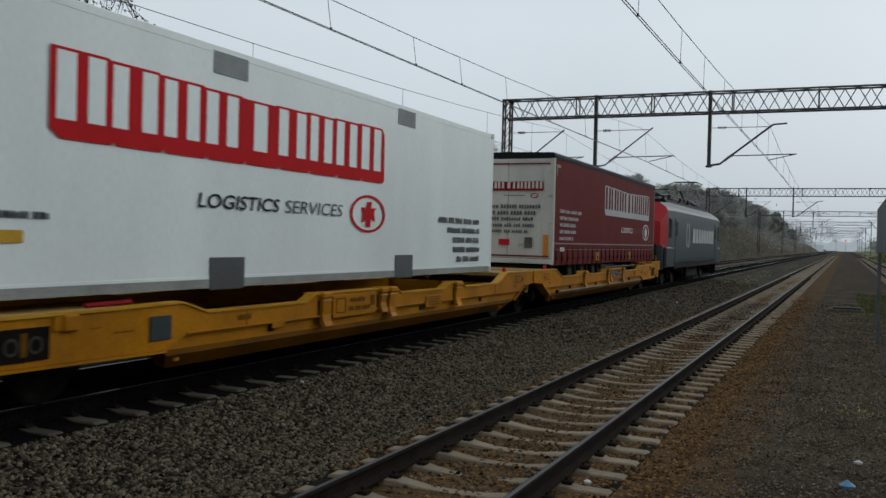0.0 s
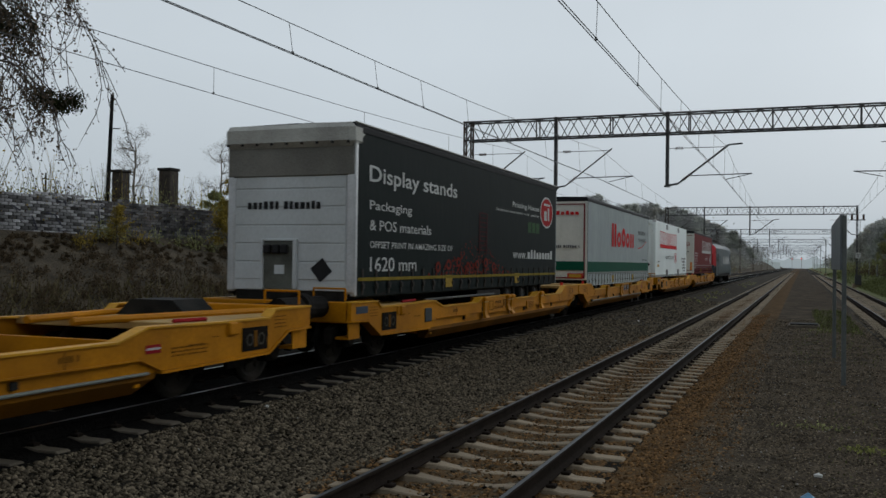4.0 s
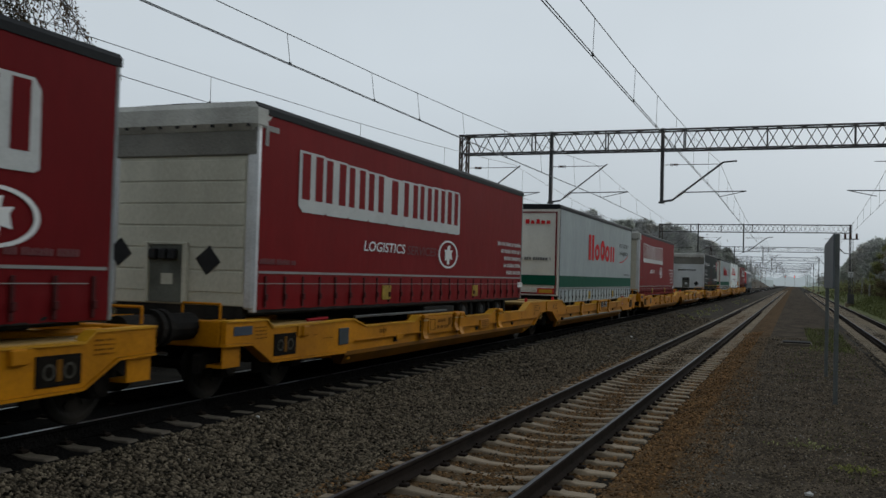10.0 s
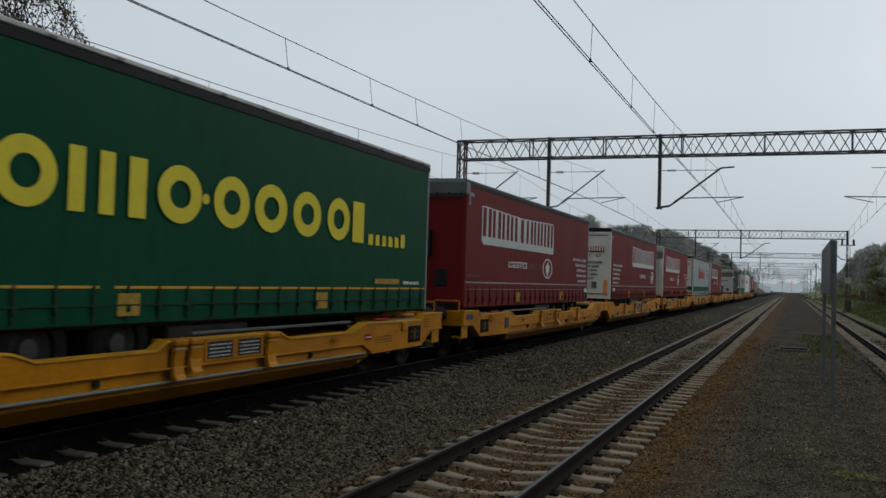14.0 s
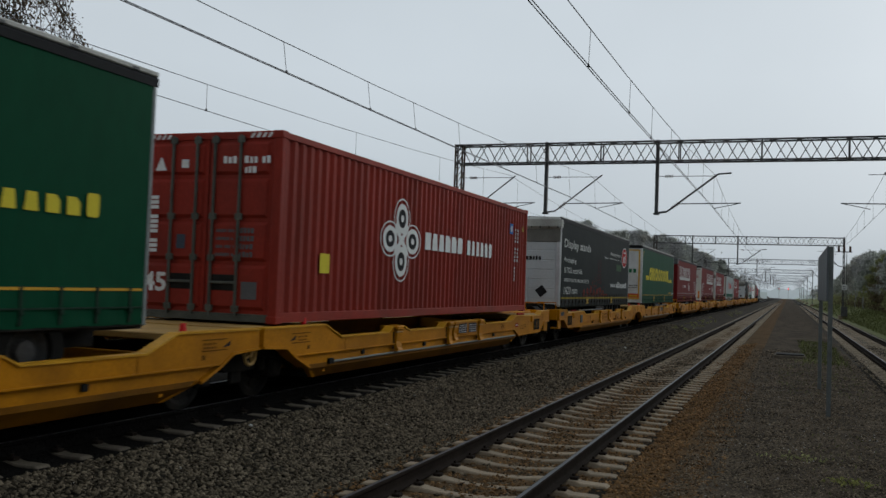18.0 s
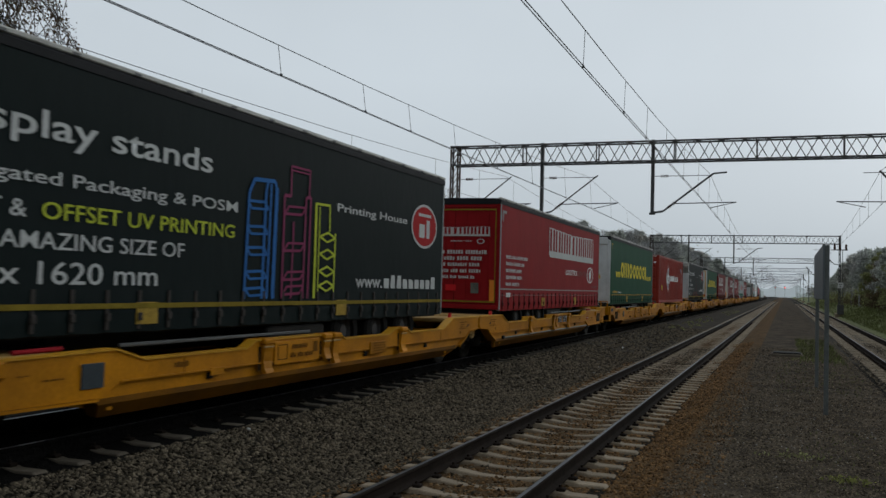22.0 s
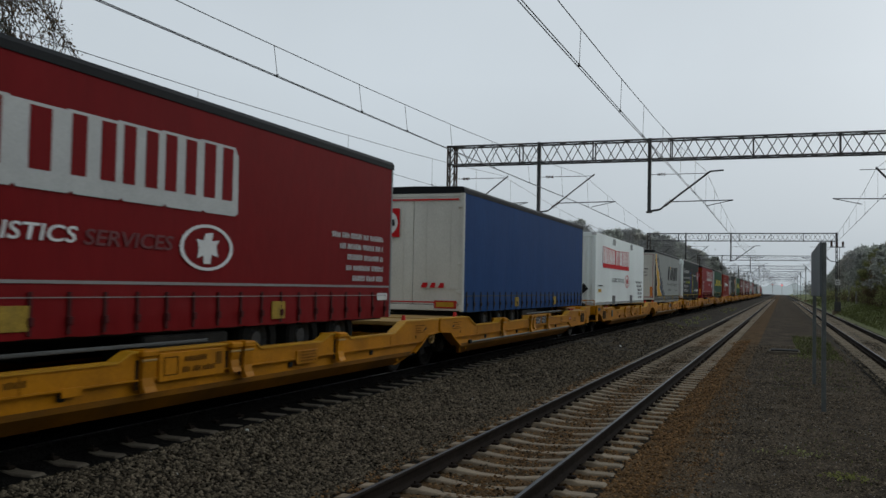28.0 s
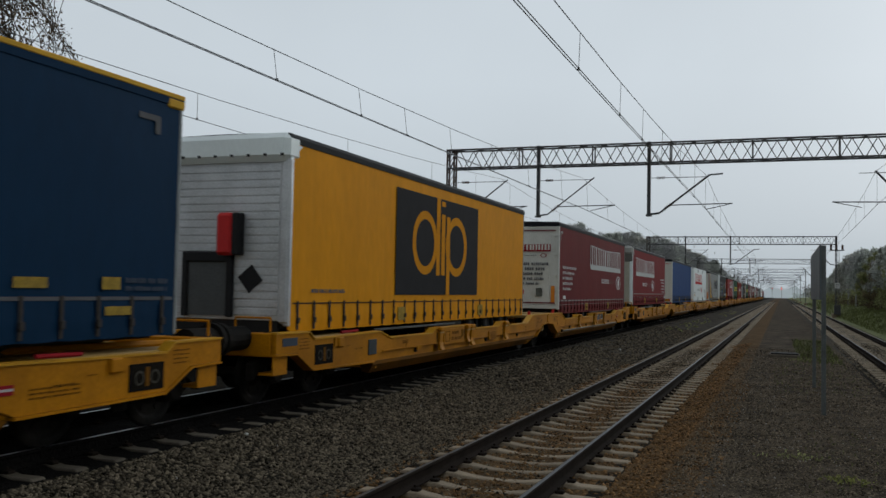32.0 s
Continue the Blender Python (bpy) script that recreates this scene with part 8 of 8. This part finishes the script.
for a in (5.62, 5.86):
    tagged(flat("side_lettering", [rect(a, a + 0.10, 3.62 - 0.105 * k, 3.69 - 0.105 * k) for k in range(14 if a < 5.7 else 9) if k % 5 != 4], INK_SOFT, t, side_place, -0.006), kind="stuff")
flat("notice", [rect(5.12, 5.42, 3.52, 3.80)], INK_BLUE, t, side_place, -0.006)
flat("notice_field", [rect(5.18, 5.36, 3.58, 3.74)], INK_SOFT, t, side_place, -0.003)
flat("warning_label", [[(6.28, 3.66), (6.52, 3.66), (6.40, 3.84)]], PATCH, t, side_place, -0.006)
y = -6.86
for x0, x1, rods in ((-1.13, -0.012, (-0.63, -0.19)), (0.012, 1.13, (0.13, 0.59))):
    d = part("door", Shape().box(x0, x1, y + 0.02, y + 0.06, zz(1.54), zz(4.18)), BOX_RED, t)
    for z0, z1 in ((1.60, 2.27), (2.33, 2.92), (2.98, 3.58), (3.64, 4.14)):
        v = [(x0 + 0.06, y + 0.02, zz(z0)), (x1 - 0.06, y + 0.02, zz(z0)), (x1 - 0.06, y + 0.02, zz(z1)), (x0 + 0.06, y + 0.02, zz(z1)),
             (x0 + 0.09, y - 0.022, zz(z0 + 0.05)), (x1 - 0.09, y - 0.022, zz(z0 + 0.05)), (x1 - 0.09, y - 0.022, zz(z1 - 0.05)), (x0 + 0.09, y - 0.022, zz(z1 - 0.05))]
        part("door_panel", Shape().add(v, [(4, 5, 6, 7), (0, 1, 5, 4), (1, 2, 6, 5), (2, 3, 7, 6), (3, 0, 4, 7), (3, 2, 1, 0)]), BOX_RED, d)
    for x in rods:
        part("lock_rod", Shape().tube((x, y - 0.05, zz(1.50)), (x, y - 0.05, zz(4.24)), 0.024, n=8), BOX_STEEL, d, "grimy grey lock rod")
        for z in (1.56, 2.32, 2.95, 4.12):
            part("rod_bracket", Shape().box(x - 0.06, x + 0.06, y - 0.065, y - 0.02, zz(z), zz(z + 0.10), 0.008), BOX_STEEL, d)
    part("lock_recess", Shape().box(rods[0] + 0.02, rods[1] - 0.04, y - 0.032, y - 0.020, zz(1.88), zz(2.12), 0.005), CHASSIS, d)
    part("handle", Shape().box(rods[0], rods[1], y - 0.075, y - 0.05, zz(1.98), zz(2.02), 0.006), BOX_STEEL, d)
part("door_header", Shape().box(-1.13, 1.13, y, y + 0.1, zz(4.18), zz(4.29), 0.008), BOX_RED, t)
part("door_sill", Shape().box(-1.13, 1.13, y, y + 0.1, zz(1.42), zz(1.54), 0.008), BOX_STEEL, t)
pl = end_plane(y - 0.02)
words("45", -1.12, -0.68, 1.83, 2.13, INK_WHITE, t, pl, 0.004, bold=0.03)
flat("warning_label", [[(-0.97, 3.71), (-0.76, 3.71), (-0.865, 3.93)]], PLATE_WHITE, t, pl, 0.004)
flat("label", [rect(-0.48, -0.35, 3.75, 3.88)], PLATE_WHITE, t, pl, 0.004)
text_bars([(0.28, 0.54, 3.81, 3.92), (0.65, 1.12, 3.81, 3.92), (0.66, 0.88, 3.66, 3.76)], INK_WHITE, t, pl, 0.004)
text_bars([(0.20, 0.52, 2.76 - 0.12 * k, 2.81 - 0.12 * k) for k in range(4)] + [(0.62, 0.87, 2.75 - 0.12 * k, 2.83 - 0.12 * k) for k in range(4)], INK_GREY, t, pl, 0.004)
tagged(flat("side_lettering", [rect(-1.02, -0.88, 2.44 + 0.075 * k, 2.495 + 0.075 * k) for k in range(12) if k % 5 != 3], INK_WHITE, t, pl, 0.004), kind="stuff")
flat("notice", [rect(0.68, 0.95, 1.76, 2.02)], INK_GREY, t, pl, 0.004)
flat("notice", [rect(-0.52, -0.36, 2.50, 2.72)], INK_SLATE, t, pl, 0.004)
for x in (-1.1, 0.72):
    tagged(flat("hazard_stripe", [rect(x + 0.10 * k, x + 0.05 + 0.10 * k, 4.20, 4.27, 0.05) for k in range(4)], PLATE_WHITE, t, pl, -0.018), kind="stuff")
t = green_trailer(14, "dark green curtain-sided trailer with a smooth grey front", True, 0.27)
bulkhead(t, ALU, ALU, 4.0, ribs=False, gear="frame")
flat("label", [rect(0.62, 0.84, 2.58, 2.78)], INK_GOLD, t, end_plane(-TL / 2), 0.01)
# wagon 8
red_haulier(15, "bright red curtain-sided trailer with red rear doors", CRIMSON, False, 0.32, door_face=CRIMSON, door_ink=INK_SOFT)
t = display_trailer(16, "black curtain-sided trailer with printed stands and pale front", 0.28, True)
bulkhead(t, ALU, WHITE, 4.0, posts=WHITE, ribs=False, gear="frame")
text_bars([(-0.85, 0.62, 3.16, 3.34)], INK_BLACK, t, end_plane(-TL / 2), 0.012)
flat("maker_label", [rect(0.26, 0.88, 4.20, 4.36)], INK_GOLD, t, end_plane(-TL / 2 - 0.14), 0.002)
part("battery_box", Shape().box(0.52, 0.82, -TL / 2 - 0.08, -TL / 2, zz(1.86), zz(2.24), 0.02), BLACK, t)
# wagon 9
t = build_trailer(17, "silver-grey curtain-sided trailer with yellow zigzag band", SILVER, False, 0.25, stripe=(1.70, 1.74, OLIVE_STRIPE), straps=STRAP_PALE_ME)


ZIG_A = [(-6.66, 4.24), (-6.56, 3.73), (-6.18, 3.46), (-6.28, 3.19), (-5.59, 2.46), (-5.97, 2.31), (-5.60, 1.74)]
ZIG_B = [(-6.05, 4.24), (-6.00, 3.84), (-5.66, 3.66), (-5.56, 3.44), (-4.87, 3.17), (-4.80, 2.98), (-4.27, 2.46), (-4.67, 2.25), (-3.36, 1.74)]
ZIG_C = [(-5.78, 4.24), (-5.21, 3.85), (-4.99, 3.45), (-4.88, 3.31), (-4.36, 3.31), (-4.12, 2.92), (-3.38, 2.76), (-3.28, 2.39), (-3.02, 2.13), (-1.94, 1.74)]


def moved(line, d):
    return [(a + d, b) for a, b in line]


def zig(left, right, mat, off):
    flat("zigzag_band", [left + right[::-1]], mat, t, side_place, off)


zig([(-6.86, 4.24), (-6.86, 1.74)], ZIG_A, INK_BLACK, 0.004)
zig(ZIG_B, ZIG_C, INK_SLATE, 0.004)
zig(ZIG_A, ZIG_B, INK_GOLD, 0.004)
for line in (ZIG_A, ZIG_B):
    zig(moved(line, -0.06), moved(line, 0.06), INK_WHITE, 0.007)
zig(moved(ZIG_C, -0.10), ZIG_C, INK_WHITE, 0.007)
zig(ZIG_C, moved(ZIG_C, 0.28), INK_BLACK, 0.006)
flat("valance", [rect(-TL / 2 + 0.06, TL / 2 - 0.06, 1.49, 1.69)], GREY_TARP, t, side_place, 0.002, "dirty dark lower edge")
for a, b, z1, lean in ((-0.45, 0.35, 3.50, 0.42), (1.0, 1.55, 3.47, 0.40), (1.80, 2.38, 3.64, 0.42), (2.78, 3.40, 3.66, 0.42), (3.62, 4.20, 3.68, 0.42), (4.48, 5.06, 3.70, 0.42)):
    flat("emblem_block", [[(a, 2.76), (b, 2.76), (b + lean, z1), (a + lean, z1)]], INK_BLACK, t, side_place, 0.004)
flat("emblem_tick", [rect(0.10, 0.78, 3.54, 3.66, 0.10)], INK_BLACK, t, side_place, 0.004)
flat("emblem_tick", [rect(0.86, 1.40, 3.53, 3.63, 0.10)], INK_GOLD, t, side_place, 0.006)
flat("emblem_tick", [rect(1.48, 2.02, 3.53, 3.62, 0.10)], INK_SLATE, t, side_place, 0.006)
words("International transport", -0.45, 5.24, 2.34, 2.58, INK_BLACK, t, side_place, 0.004, bold=0.0)
text_bars([(-0.1, 1.6, 2.06, 2.18), (4.0, 5.4, 2.06, 2.14)], INK_GREY, t, side_place, 0.004)
pl = doors(t, CREAM, CREAM)
for r in (rect(-1.2, 1.2, 4.19, 4.22), rect(-1.2, 1.2, 1.64, 1.68), rect(-1.2, -1.17, 1.68, 4.19), rect(1.17, 1.2, 1.68, 4.19)):
    flat("border_line", [r], INK_DARKRED, t, pl, 0.010)
text_bars([(-0.85, 0.75, 3.70, 3.84)], INK_BLACK, t, pl, 0.012)
text_bars([(-0.7, 0.6, 3.50, 3.56), (-0.9, 0.9, 3.30, 3.37), (-0.85, 0.85, 3.10, 3.17), (-0.85, 0.85, 2.92, 2.99), (-0.6, 0.6, 2.70, 2.77), (-0.6, 0.6, 2.52, 2.58)], INK_GREY, t, pl, 0.012)
text_bars([(-0.55, -0.1, 2.18 - 0.3 * k, 2.30 - 0.3 * k) for k in range(3)], INK_BLACK, t, pl, 0.012)
flat("lock_box", [rect(0.05, 0.42, 1.80, 2.05)], WHITE, t, pl, 0.012)
white_box(18, "white box container with a red block name, stained ribbed front", -0.22)
# wagon 10
t = build_trailer(19, "plain blue curtain-sided trailer with greyish white rear doors", BLUE, False, -0.06, stripe=(1.84, 1.87, INK_SLATE))
pl = doors(t, CREAM, CREAM, "low")
for r in (rect(-1.17, 1.17, 4.13, 4.17), rect(-1.17, 1.17, 1.68, 1.71)):
    flat("door_border", [r], INK_RED, t, pl, 0.012)
flat("badge", [rect(-1.05, -0.35, 3.25, 3.95)], INK_RED, t, pl, 0.012)
flat("badge_field", [disc(-0.70, 3.6, 0.30, 0.30)], INK_WHITE, t, pl, 0.015)
flat("badge_mark", [rect(-0.92, -0.48, 3.52, 3.68)], INK_BLACK, t, pl, 0.018)
blocks(t, 0.2, 0.85, 2.04, 2.16, 3, INK_RED, pl, off=0.012, skew=0.04)
t = red_haulier(20, "red curtain-sided trailer with a stained pale front", RED, True, -0.09)
bulkhead(t, BEIGE, ROOF_TARP, 3.68, posts=WHITE)
vent_cap(t, 0.68, 2.1, 0.21)
vent_cap(t, 0.66, 2.95, 0.12)
vent_cap(t, -1.0, 2.15)
# wagon 11
red_haulier(21, "dark red curtain-sided trailer with grey-beige rear doors", MAROON, False, 0.06)
t = build_trailer(22, "amber yellow curtain-sided trailer with a dark square emblem", AMBER, True, -0.13, low=1.44)
flat("emblem_square", [rect(-2.80, 2.33, 1.97, 4.09)], INK_BLACK, t, side_place, 0.004)
part("emblem_ring", Shape().ring(30, lambda a, b: side_place(-1.24 + a * 1.06, 3.07 + b, 0.008), 0.50, 0.675), INK_AMBER, t)
part("emblem_ring", Shape().ring(30, lambda a, b: side_place(0.74 + a * 1.08, 3.07 + b, 0.008), 0.50, 0.68), INK_AMBER, t)
for r in (rect(-0.58, -0.36, 2.39, 4.09), rect(-0.27, -0.04, 2.40, 3.75), rect(-0.27, -0.04, 3.93, 4.04), rect(0.06, 0.28, 1.97, 3.72)):
    flat("emblem_bar", [r], INK_AMBER, t, side_place, 0.012)
flat("stripe", [rect(-6.8, 6.7, 1.82, 1.84)], INK_BLACK, t, side_place, 0.004)
text_bars([(-6.2, -5.0, 2.0, 2.06)], INK_GREY, t, side_place, 0.004)
bulkhead(t, ALU, WHITE, 4.0, posts=ALU, ribs="fine", gear="frame")
part("extinguisher_box", Shape().box(0.10, 0.38, -TL / 2 - 0.24, -TL / 2 - 0.02, zz(2.56), zz(3.22), 0.05), SIGNAL_RED, t, "red fire extinguisher box")
part("box_back", Shape().box(0.38, 0.50, -TL / 2 - 0.22, -TL / 2 - 0.02, zz(2.56), zz(3.22), 0.02), BLACK, t)
vent_cap(t, 0.62, 2.2, 0.22)
# wagon 12
t = build_trailer(23, "navy curtain-sided trailer with a yellow-edged roof", NAVY, False, -0.18, roof=NAVY, stripe=(1.90, 1.94, INK_GREY))
doors(t, CREAM, NAVY)
part("roof_edge", Shape().box(1.262, 1.300, -TL / 2 - 0.02, TL / 2 + 0.02, zz(4.395), zz(4.455), 0.008), INK_GOLD, t, "thin yellow roof edge")
part("corner_cap", Shape().box(1.20, 1.298, TL / 2 - 0.30, TL / 2 + 0.03, zz(4.27), zz(4.395), 0.02), INK_GOLD, t, "yellow roof corner")
for r in (rect(4.30, 4.75, 2.03, 2.14), rect(5.56, 5.86, 2.02, 2.16), rect(5.62, 6.05, 1.73, 1.83)):
    flat("label", [r], PATCH, t, side_place, 0.014)
text_bars([(5.95, 6.75, 2.10, 2.16), (5.95, 6.7, 2.01, 2.06)], INK_SLATE, t, side_place, 0.014)
flat("corner_mark", [rect(6.4, 6.5, 3.9, 4.05), rect(6.1, 6.5, 4.05, 4.12)], INK_GREY, t, side_place, 0.004)


# ---- locomotive ----
def build_loco():
    t = thing("electric_locomotive", "slate grey electric locomotive with red cab ends", "locomotive")
    L = 9.35
    on_train(t, FRONT + 0.15 + 9.7)
    body = [(-1.46, 0.98), (1.46, 0.98), (1.49, 1.2), (1.47, 3.30), (1.38, 3.46), (1.10, 3.68), (-1.10, 3.68), (-1.38, 3.46), (-1.47, 3.30), (-1.49, 1.2)]
    part("body", Shape().prism_y(body, -L + 2.4, L - 2.4), LOCO_GREY, t)
    for sg in (1, -1):
        k = []
        for y, shrink, drop in ((sg * (L - 2.4), 0.0, 0.0), (sg * (L - 0.75), 0.04, 0.06), (sg * (L - 0.18), 0.32, 0.9)):
            for x, z in body:
                k.append((x * (1 - shrink * 0.5), y, z if z < 2.6 else z - drop * (z - 2.6) / 1.15))
        n = len(body)
        f = [(r * n + i, r * n + (i + 1) % n, r * n + n + (i + 1) % n, r * n + n + i) for r in range(2) for i in range(n)] + [tuple(range(2 * n, 3 * n)), tuple(range(n))]
        cab = part("cab", Shape().add(k[:2 * n], [q for q in f[:n]] + [tuple(range(n)), tuple(range(n, 2 * n))]), LOCO_GREY, t)
        nose = Shape().add(k[n:], [tuple(i - n for i in q) for q in f[n:2 * n]] + [tuple(range(n, 2 * n))])
        part("cab_nose", nose, LOCO_RED if sg < 0 else LOCO_GREY, cab, "bright red rounded cab end" if sg < 0 else "")
        part("windscreen", Shape().add([(x, sg * (L - 0.165), z) for x, z in ((-1.02, 1.92), (1.02, 1.92), (0.92, 2.70), (-0.92, 2.70))], [(0, 1, 2, 3)]), GLASS, cab)
        for sx in (1, -1):
            part("side_window", Shape().box(min(sx * 1.43, sx * 1.49), max(sx * 1.43, sx * 1.49), sg * (L - 1.35) - 0.26, sg * (L - 1.35) + 0.26, 2.1, 2.95, 0.02), GLASS, cab)
            part("cab_skirt", Shape().box(min(sx * 1.35, sx * 1.492), max(sx * 1.35, sx * 1.492), sg * (L - 1.32) - 0.98, sg * (L - 1.32) + 0.98, 0.85, 1.70, 0.03), LOCO_GREY, cab)
            part("lamp_box", Shape().box(min(sx * 0.62, sx * 1.12), max(sx * 0.62, sx * 1.12), min(sg * (L - 0.20), sg * (L - 0.02)), max(sg * (L - 0.20), sg * (L - 0.02)), 1.28, 1.82, 0.03), BLACK, cab)
            part("lamp", Shape().tube((sx * 0.85, sg * (L - 0.25), 1.55), (sx * 0.85, sg * (L - 0.08), 1.55), 0.12, n=14), glow("tail_lamp", (0.9, 0.05, 0.03), 1.2), cab)
            part("buffer", Shape().tube((sx * 0.875, sg * (L - 0.2), 1.04), (sx * 0.875, sg * (L + 0.30), 1.04), 0.12, n=12).tube((sx * 0.875, sg * (L + 0.24), 1.04), (sx * 0.875, sg * (L + 0.32), 1.04), 0.26, n=16), BOGIE, t)
            part("door", Shape().box(min(sx * 1.46, sx * 1.50), max(sx * 1.46, sx * 1.50), sg * (L - 2.75) - 0.35, sg * (L - 2.75) + 0.35, 1.0, 3.0, 0.02), LOCO_GREY, t)
            part("door_window", Shape().box(min(sx * 1.49, sx * 1.51), max(sx * 1.49, sx * 1.51), sg * (L - 2.75) - 0.2, sg * (L - 2.75) + 0.2, 2.2, 2.85, 0.01), GLASS, t)
        part("cab_apron", Shape().box(-1.36, 1.36, min(sg * (L - 0.30), sg * (L - 0.10)), max(sg * (L - 0.30), sg * (L - 0.10)), 0.75, 1.80, 0.04), LOCO_GREY, cab)
        part("snow_plough", Shape().box(-1.2, 1.2, sg * (L - 0.15) - 0.1, sg * (L - 0.15) + 0.1, 0.18, 0.75, 0.03), BOGIE, t)
    part("roof_panel", Shape().prism_y([(-1.05, 3.68), (1.05, 3.68), (0.92, 3.86), (-0.92, 3.86)], -L + 2.6, L - 2.6), CHASSIS, t)
    for y in (-3.6, -1.2, 1.3, 3.4):
        part("roof_hatch", Shape().box(-0.85, 0.85, y - 0.8, y + 0.8, 3.86, 3.96, 0.02), CHASSIS, t)
    # grey slanting cover plates along the roof edge, with dark gaps between them
    for k in range(7):
        y0 = -L + 2.75 + 1.86 * k
        for sx in (1, -1):
            part("roof_cover", Shape().add([(sx * 1.385, y, 3.468) for y in (y0, y0 + 1.78)] + [(sx * 1.115, y, 3.69) for y in (y0 + 1.78, y0)], [(0, 1, 2, 3) if sx > 0 else (3, 2, 1, 0)]), LOCO_ROOF, t, "pale grey roof cover plate")
    for y in (-4.6, -3.1, 0.2, 2.6, 4.9):
        part("roof_insulator", Shape().tube((0.5, y, 3.86), (0.5, y, 4.22), 0.07, n=8), PORCELAIN, t)
    part("roof_busbar", Shape().tube((0.5, -4.7, 4.22), (0.5, 5.0, 4.22), 0.025, n=6), WIRE, t)
    for y, up in ((4.25, True), (-5.6, False)):
        p = part("pantograph", Shape().box(-0.65, 0.65, y - 0.9, y + 0.9, 4.06, 4.14, 0.02), WIRE, t)
        if up:
            part("lower_arm", Shape().tube((0, y + 0.7, 4.15), (0, y - 1.0, 4.75), 0.07, n=8), WIRE, p)
            part("upper_arm", Shape().tube((0.0, y - 1.0, 4.75), (0.25, y + 0.55, 5.32), 0.045, n=6).tube((0.0, y - 1.0, 4.75), (-0.25, y + 0.55, 5.32), 0.045, n=6), WIRE, p)
            part("pan_head", Shape().tube((-0.95, y + 0.55, 5.20), (-0.6, y + 0.55, 5.36), 0.025, n=6).tube((-0.6, y + 0.55, 5.36), (0.6, y + 0.55, 5.36), 0.03, n=6).tube((0.6, y + 0.55, 5.36), (0.95, y + 0.55, 5.20), 0.025, n=6)
                 .tube((-0.6, y + 0.85, 5.35), (0.6, y + 0.85, 5.35), 0.03, n=6), WIRE, p)
        else:
            part("folded_arm", Shape().tube((0, y + 0.7, 4.2), (0, y - 0.8, 4.28), 0.045, n=8).tube((-0.9, y + 0.4, 4.36), (0.9, y + 0.4, 4.36), 0.03, n=6), WIRE, p)
    for sx in (1, -1):
        part("sole_bar", Shape().box(min(sx * 1.40, sx * 1.50), max(sx * 1.40, sx * 1.50), -L + 2.3, L - 2.3, 0.78, 1.05, 0.01), BOGIE, t)
        pl = lambda a, b, off=0.0: (sx * (1.496 + off), a, b)
        for dy, flip in ((-3.62, 1), (-3.18, -1)):
            arc = [(dy + flip * -0.30 * math.cos(a), 2.27 + 0.62 * math.sin(a)) for a in [math.radians(-80 + 16 * i) for i in range(11)]]
            arc += [(dy + flip * (-0.30 * math.cos(a) + 0.17), 2.27 + 0.50 * math.sin(a)) for a in [math.radians(80 - 16 * i) for i in range(11)]]
            flat("crest", [arc], INK_SOFT_WHITE, t, pl, 0.0)
        blocks(t, -1.95, 5.6, 1.92, 2.62, 8, INK_SOFT_WHITE, pl, off=0.0, fill=0.80)
        for k in range(6):
            part("side_grille", Shape().box(min(sx * 1.44, sx * 1.475), max(sx * 1.44, sx * 1.475), -5.2 + k * 1.9, -3.9 + k * 1.9, 3.0, 3.16, 0.01), LOCO_GREY, t)
        for y in (-4.75, 4.75):
            part("bogie_frame", Shape().prism_x([(y - 2.1, 0.35), (y - 1.7, 0.7), (y - 0.6, 0.72), (y, 0.5), (y + 0.6, 0.72), (y + 1.7, 0.7), (y + 2.1, 0.35), (y + 2.1, 0.75), (y - 2.1, 0.75)], sx * 1.02, sx * 1.16), BOGIE, t)
            part("damper", Shape().tube((sx * 1.22, y - 0.8, 0.72), (sx * 1.22, y + 0.4, 0.62), 0.05, n=8), BOGIE, t)
    part("transformer", Shape().box(-1.2, 1.2, -1.8, 1.8, 0.25, 0.8, 0.05), BOGIE, t)
    big = Shape().lathe_x([(0.68, 0.1), (0.70, 0.59), (0.72, 0.61), (0.80, 0.61), (0.81, 0.52), (0.78, 0.45), (0.78, 0.2), (0.83, 0.15)], 26)
    big.lathe_x([(-0.83, 0.15), (-0.78, 0.2), (-0.78, 0.45), (-0.81, 0.52), (-0.80, 0.61), (-0.72, 0.61), (-0.70, 0.59), (-0.68, 0.1)], 26).tube((-0.9, 0, 0), (0.9, 0, 0), 0.1, n=10)
    me = big.mesh("wheelset", WHEEL)
    for y in (-6.05, -3.45, 3.45, 6.05):
        ws = part("wheelset", me, WHEEL, t)
        ws.matrix_basis = pose(0, y, 0.61)
        WHEELS.append(ws)
    return t


build_loco()


# ---- motion ----
def motions():
    """The train runs along its track; its wheelsets turn with it."""
    times = [0.0, 0.15, 0.3, 0.45] + [0.8 * i for i in range(1, 41)]
    for ob, y in MOVING:
        walk(ob, [(t, pose(TRAIN_X, y + run(t), RAIL_Z)) for t in times])
    steps = [i / 15 for i in range(481)]
    for ws in WHEELS:
        x, y, z = ws.matrix_basis.translation
        walk(ws, [(t, pose(x, y, z, -math.degrees(run(t) / z))) for t in steps])


motions()
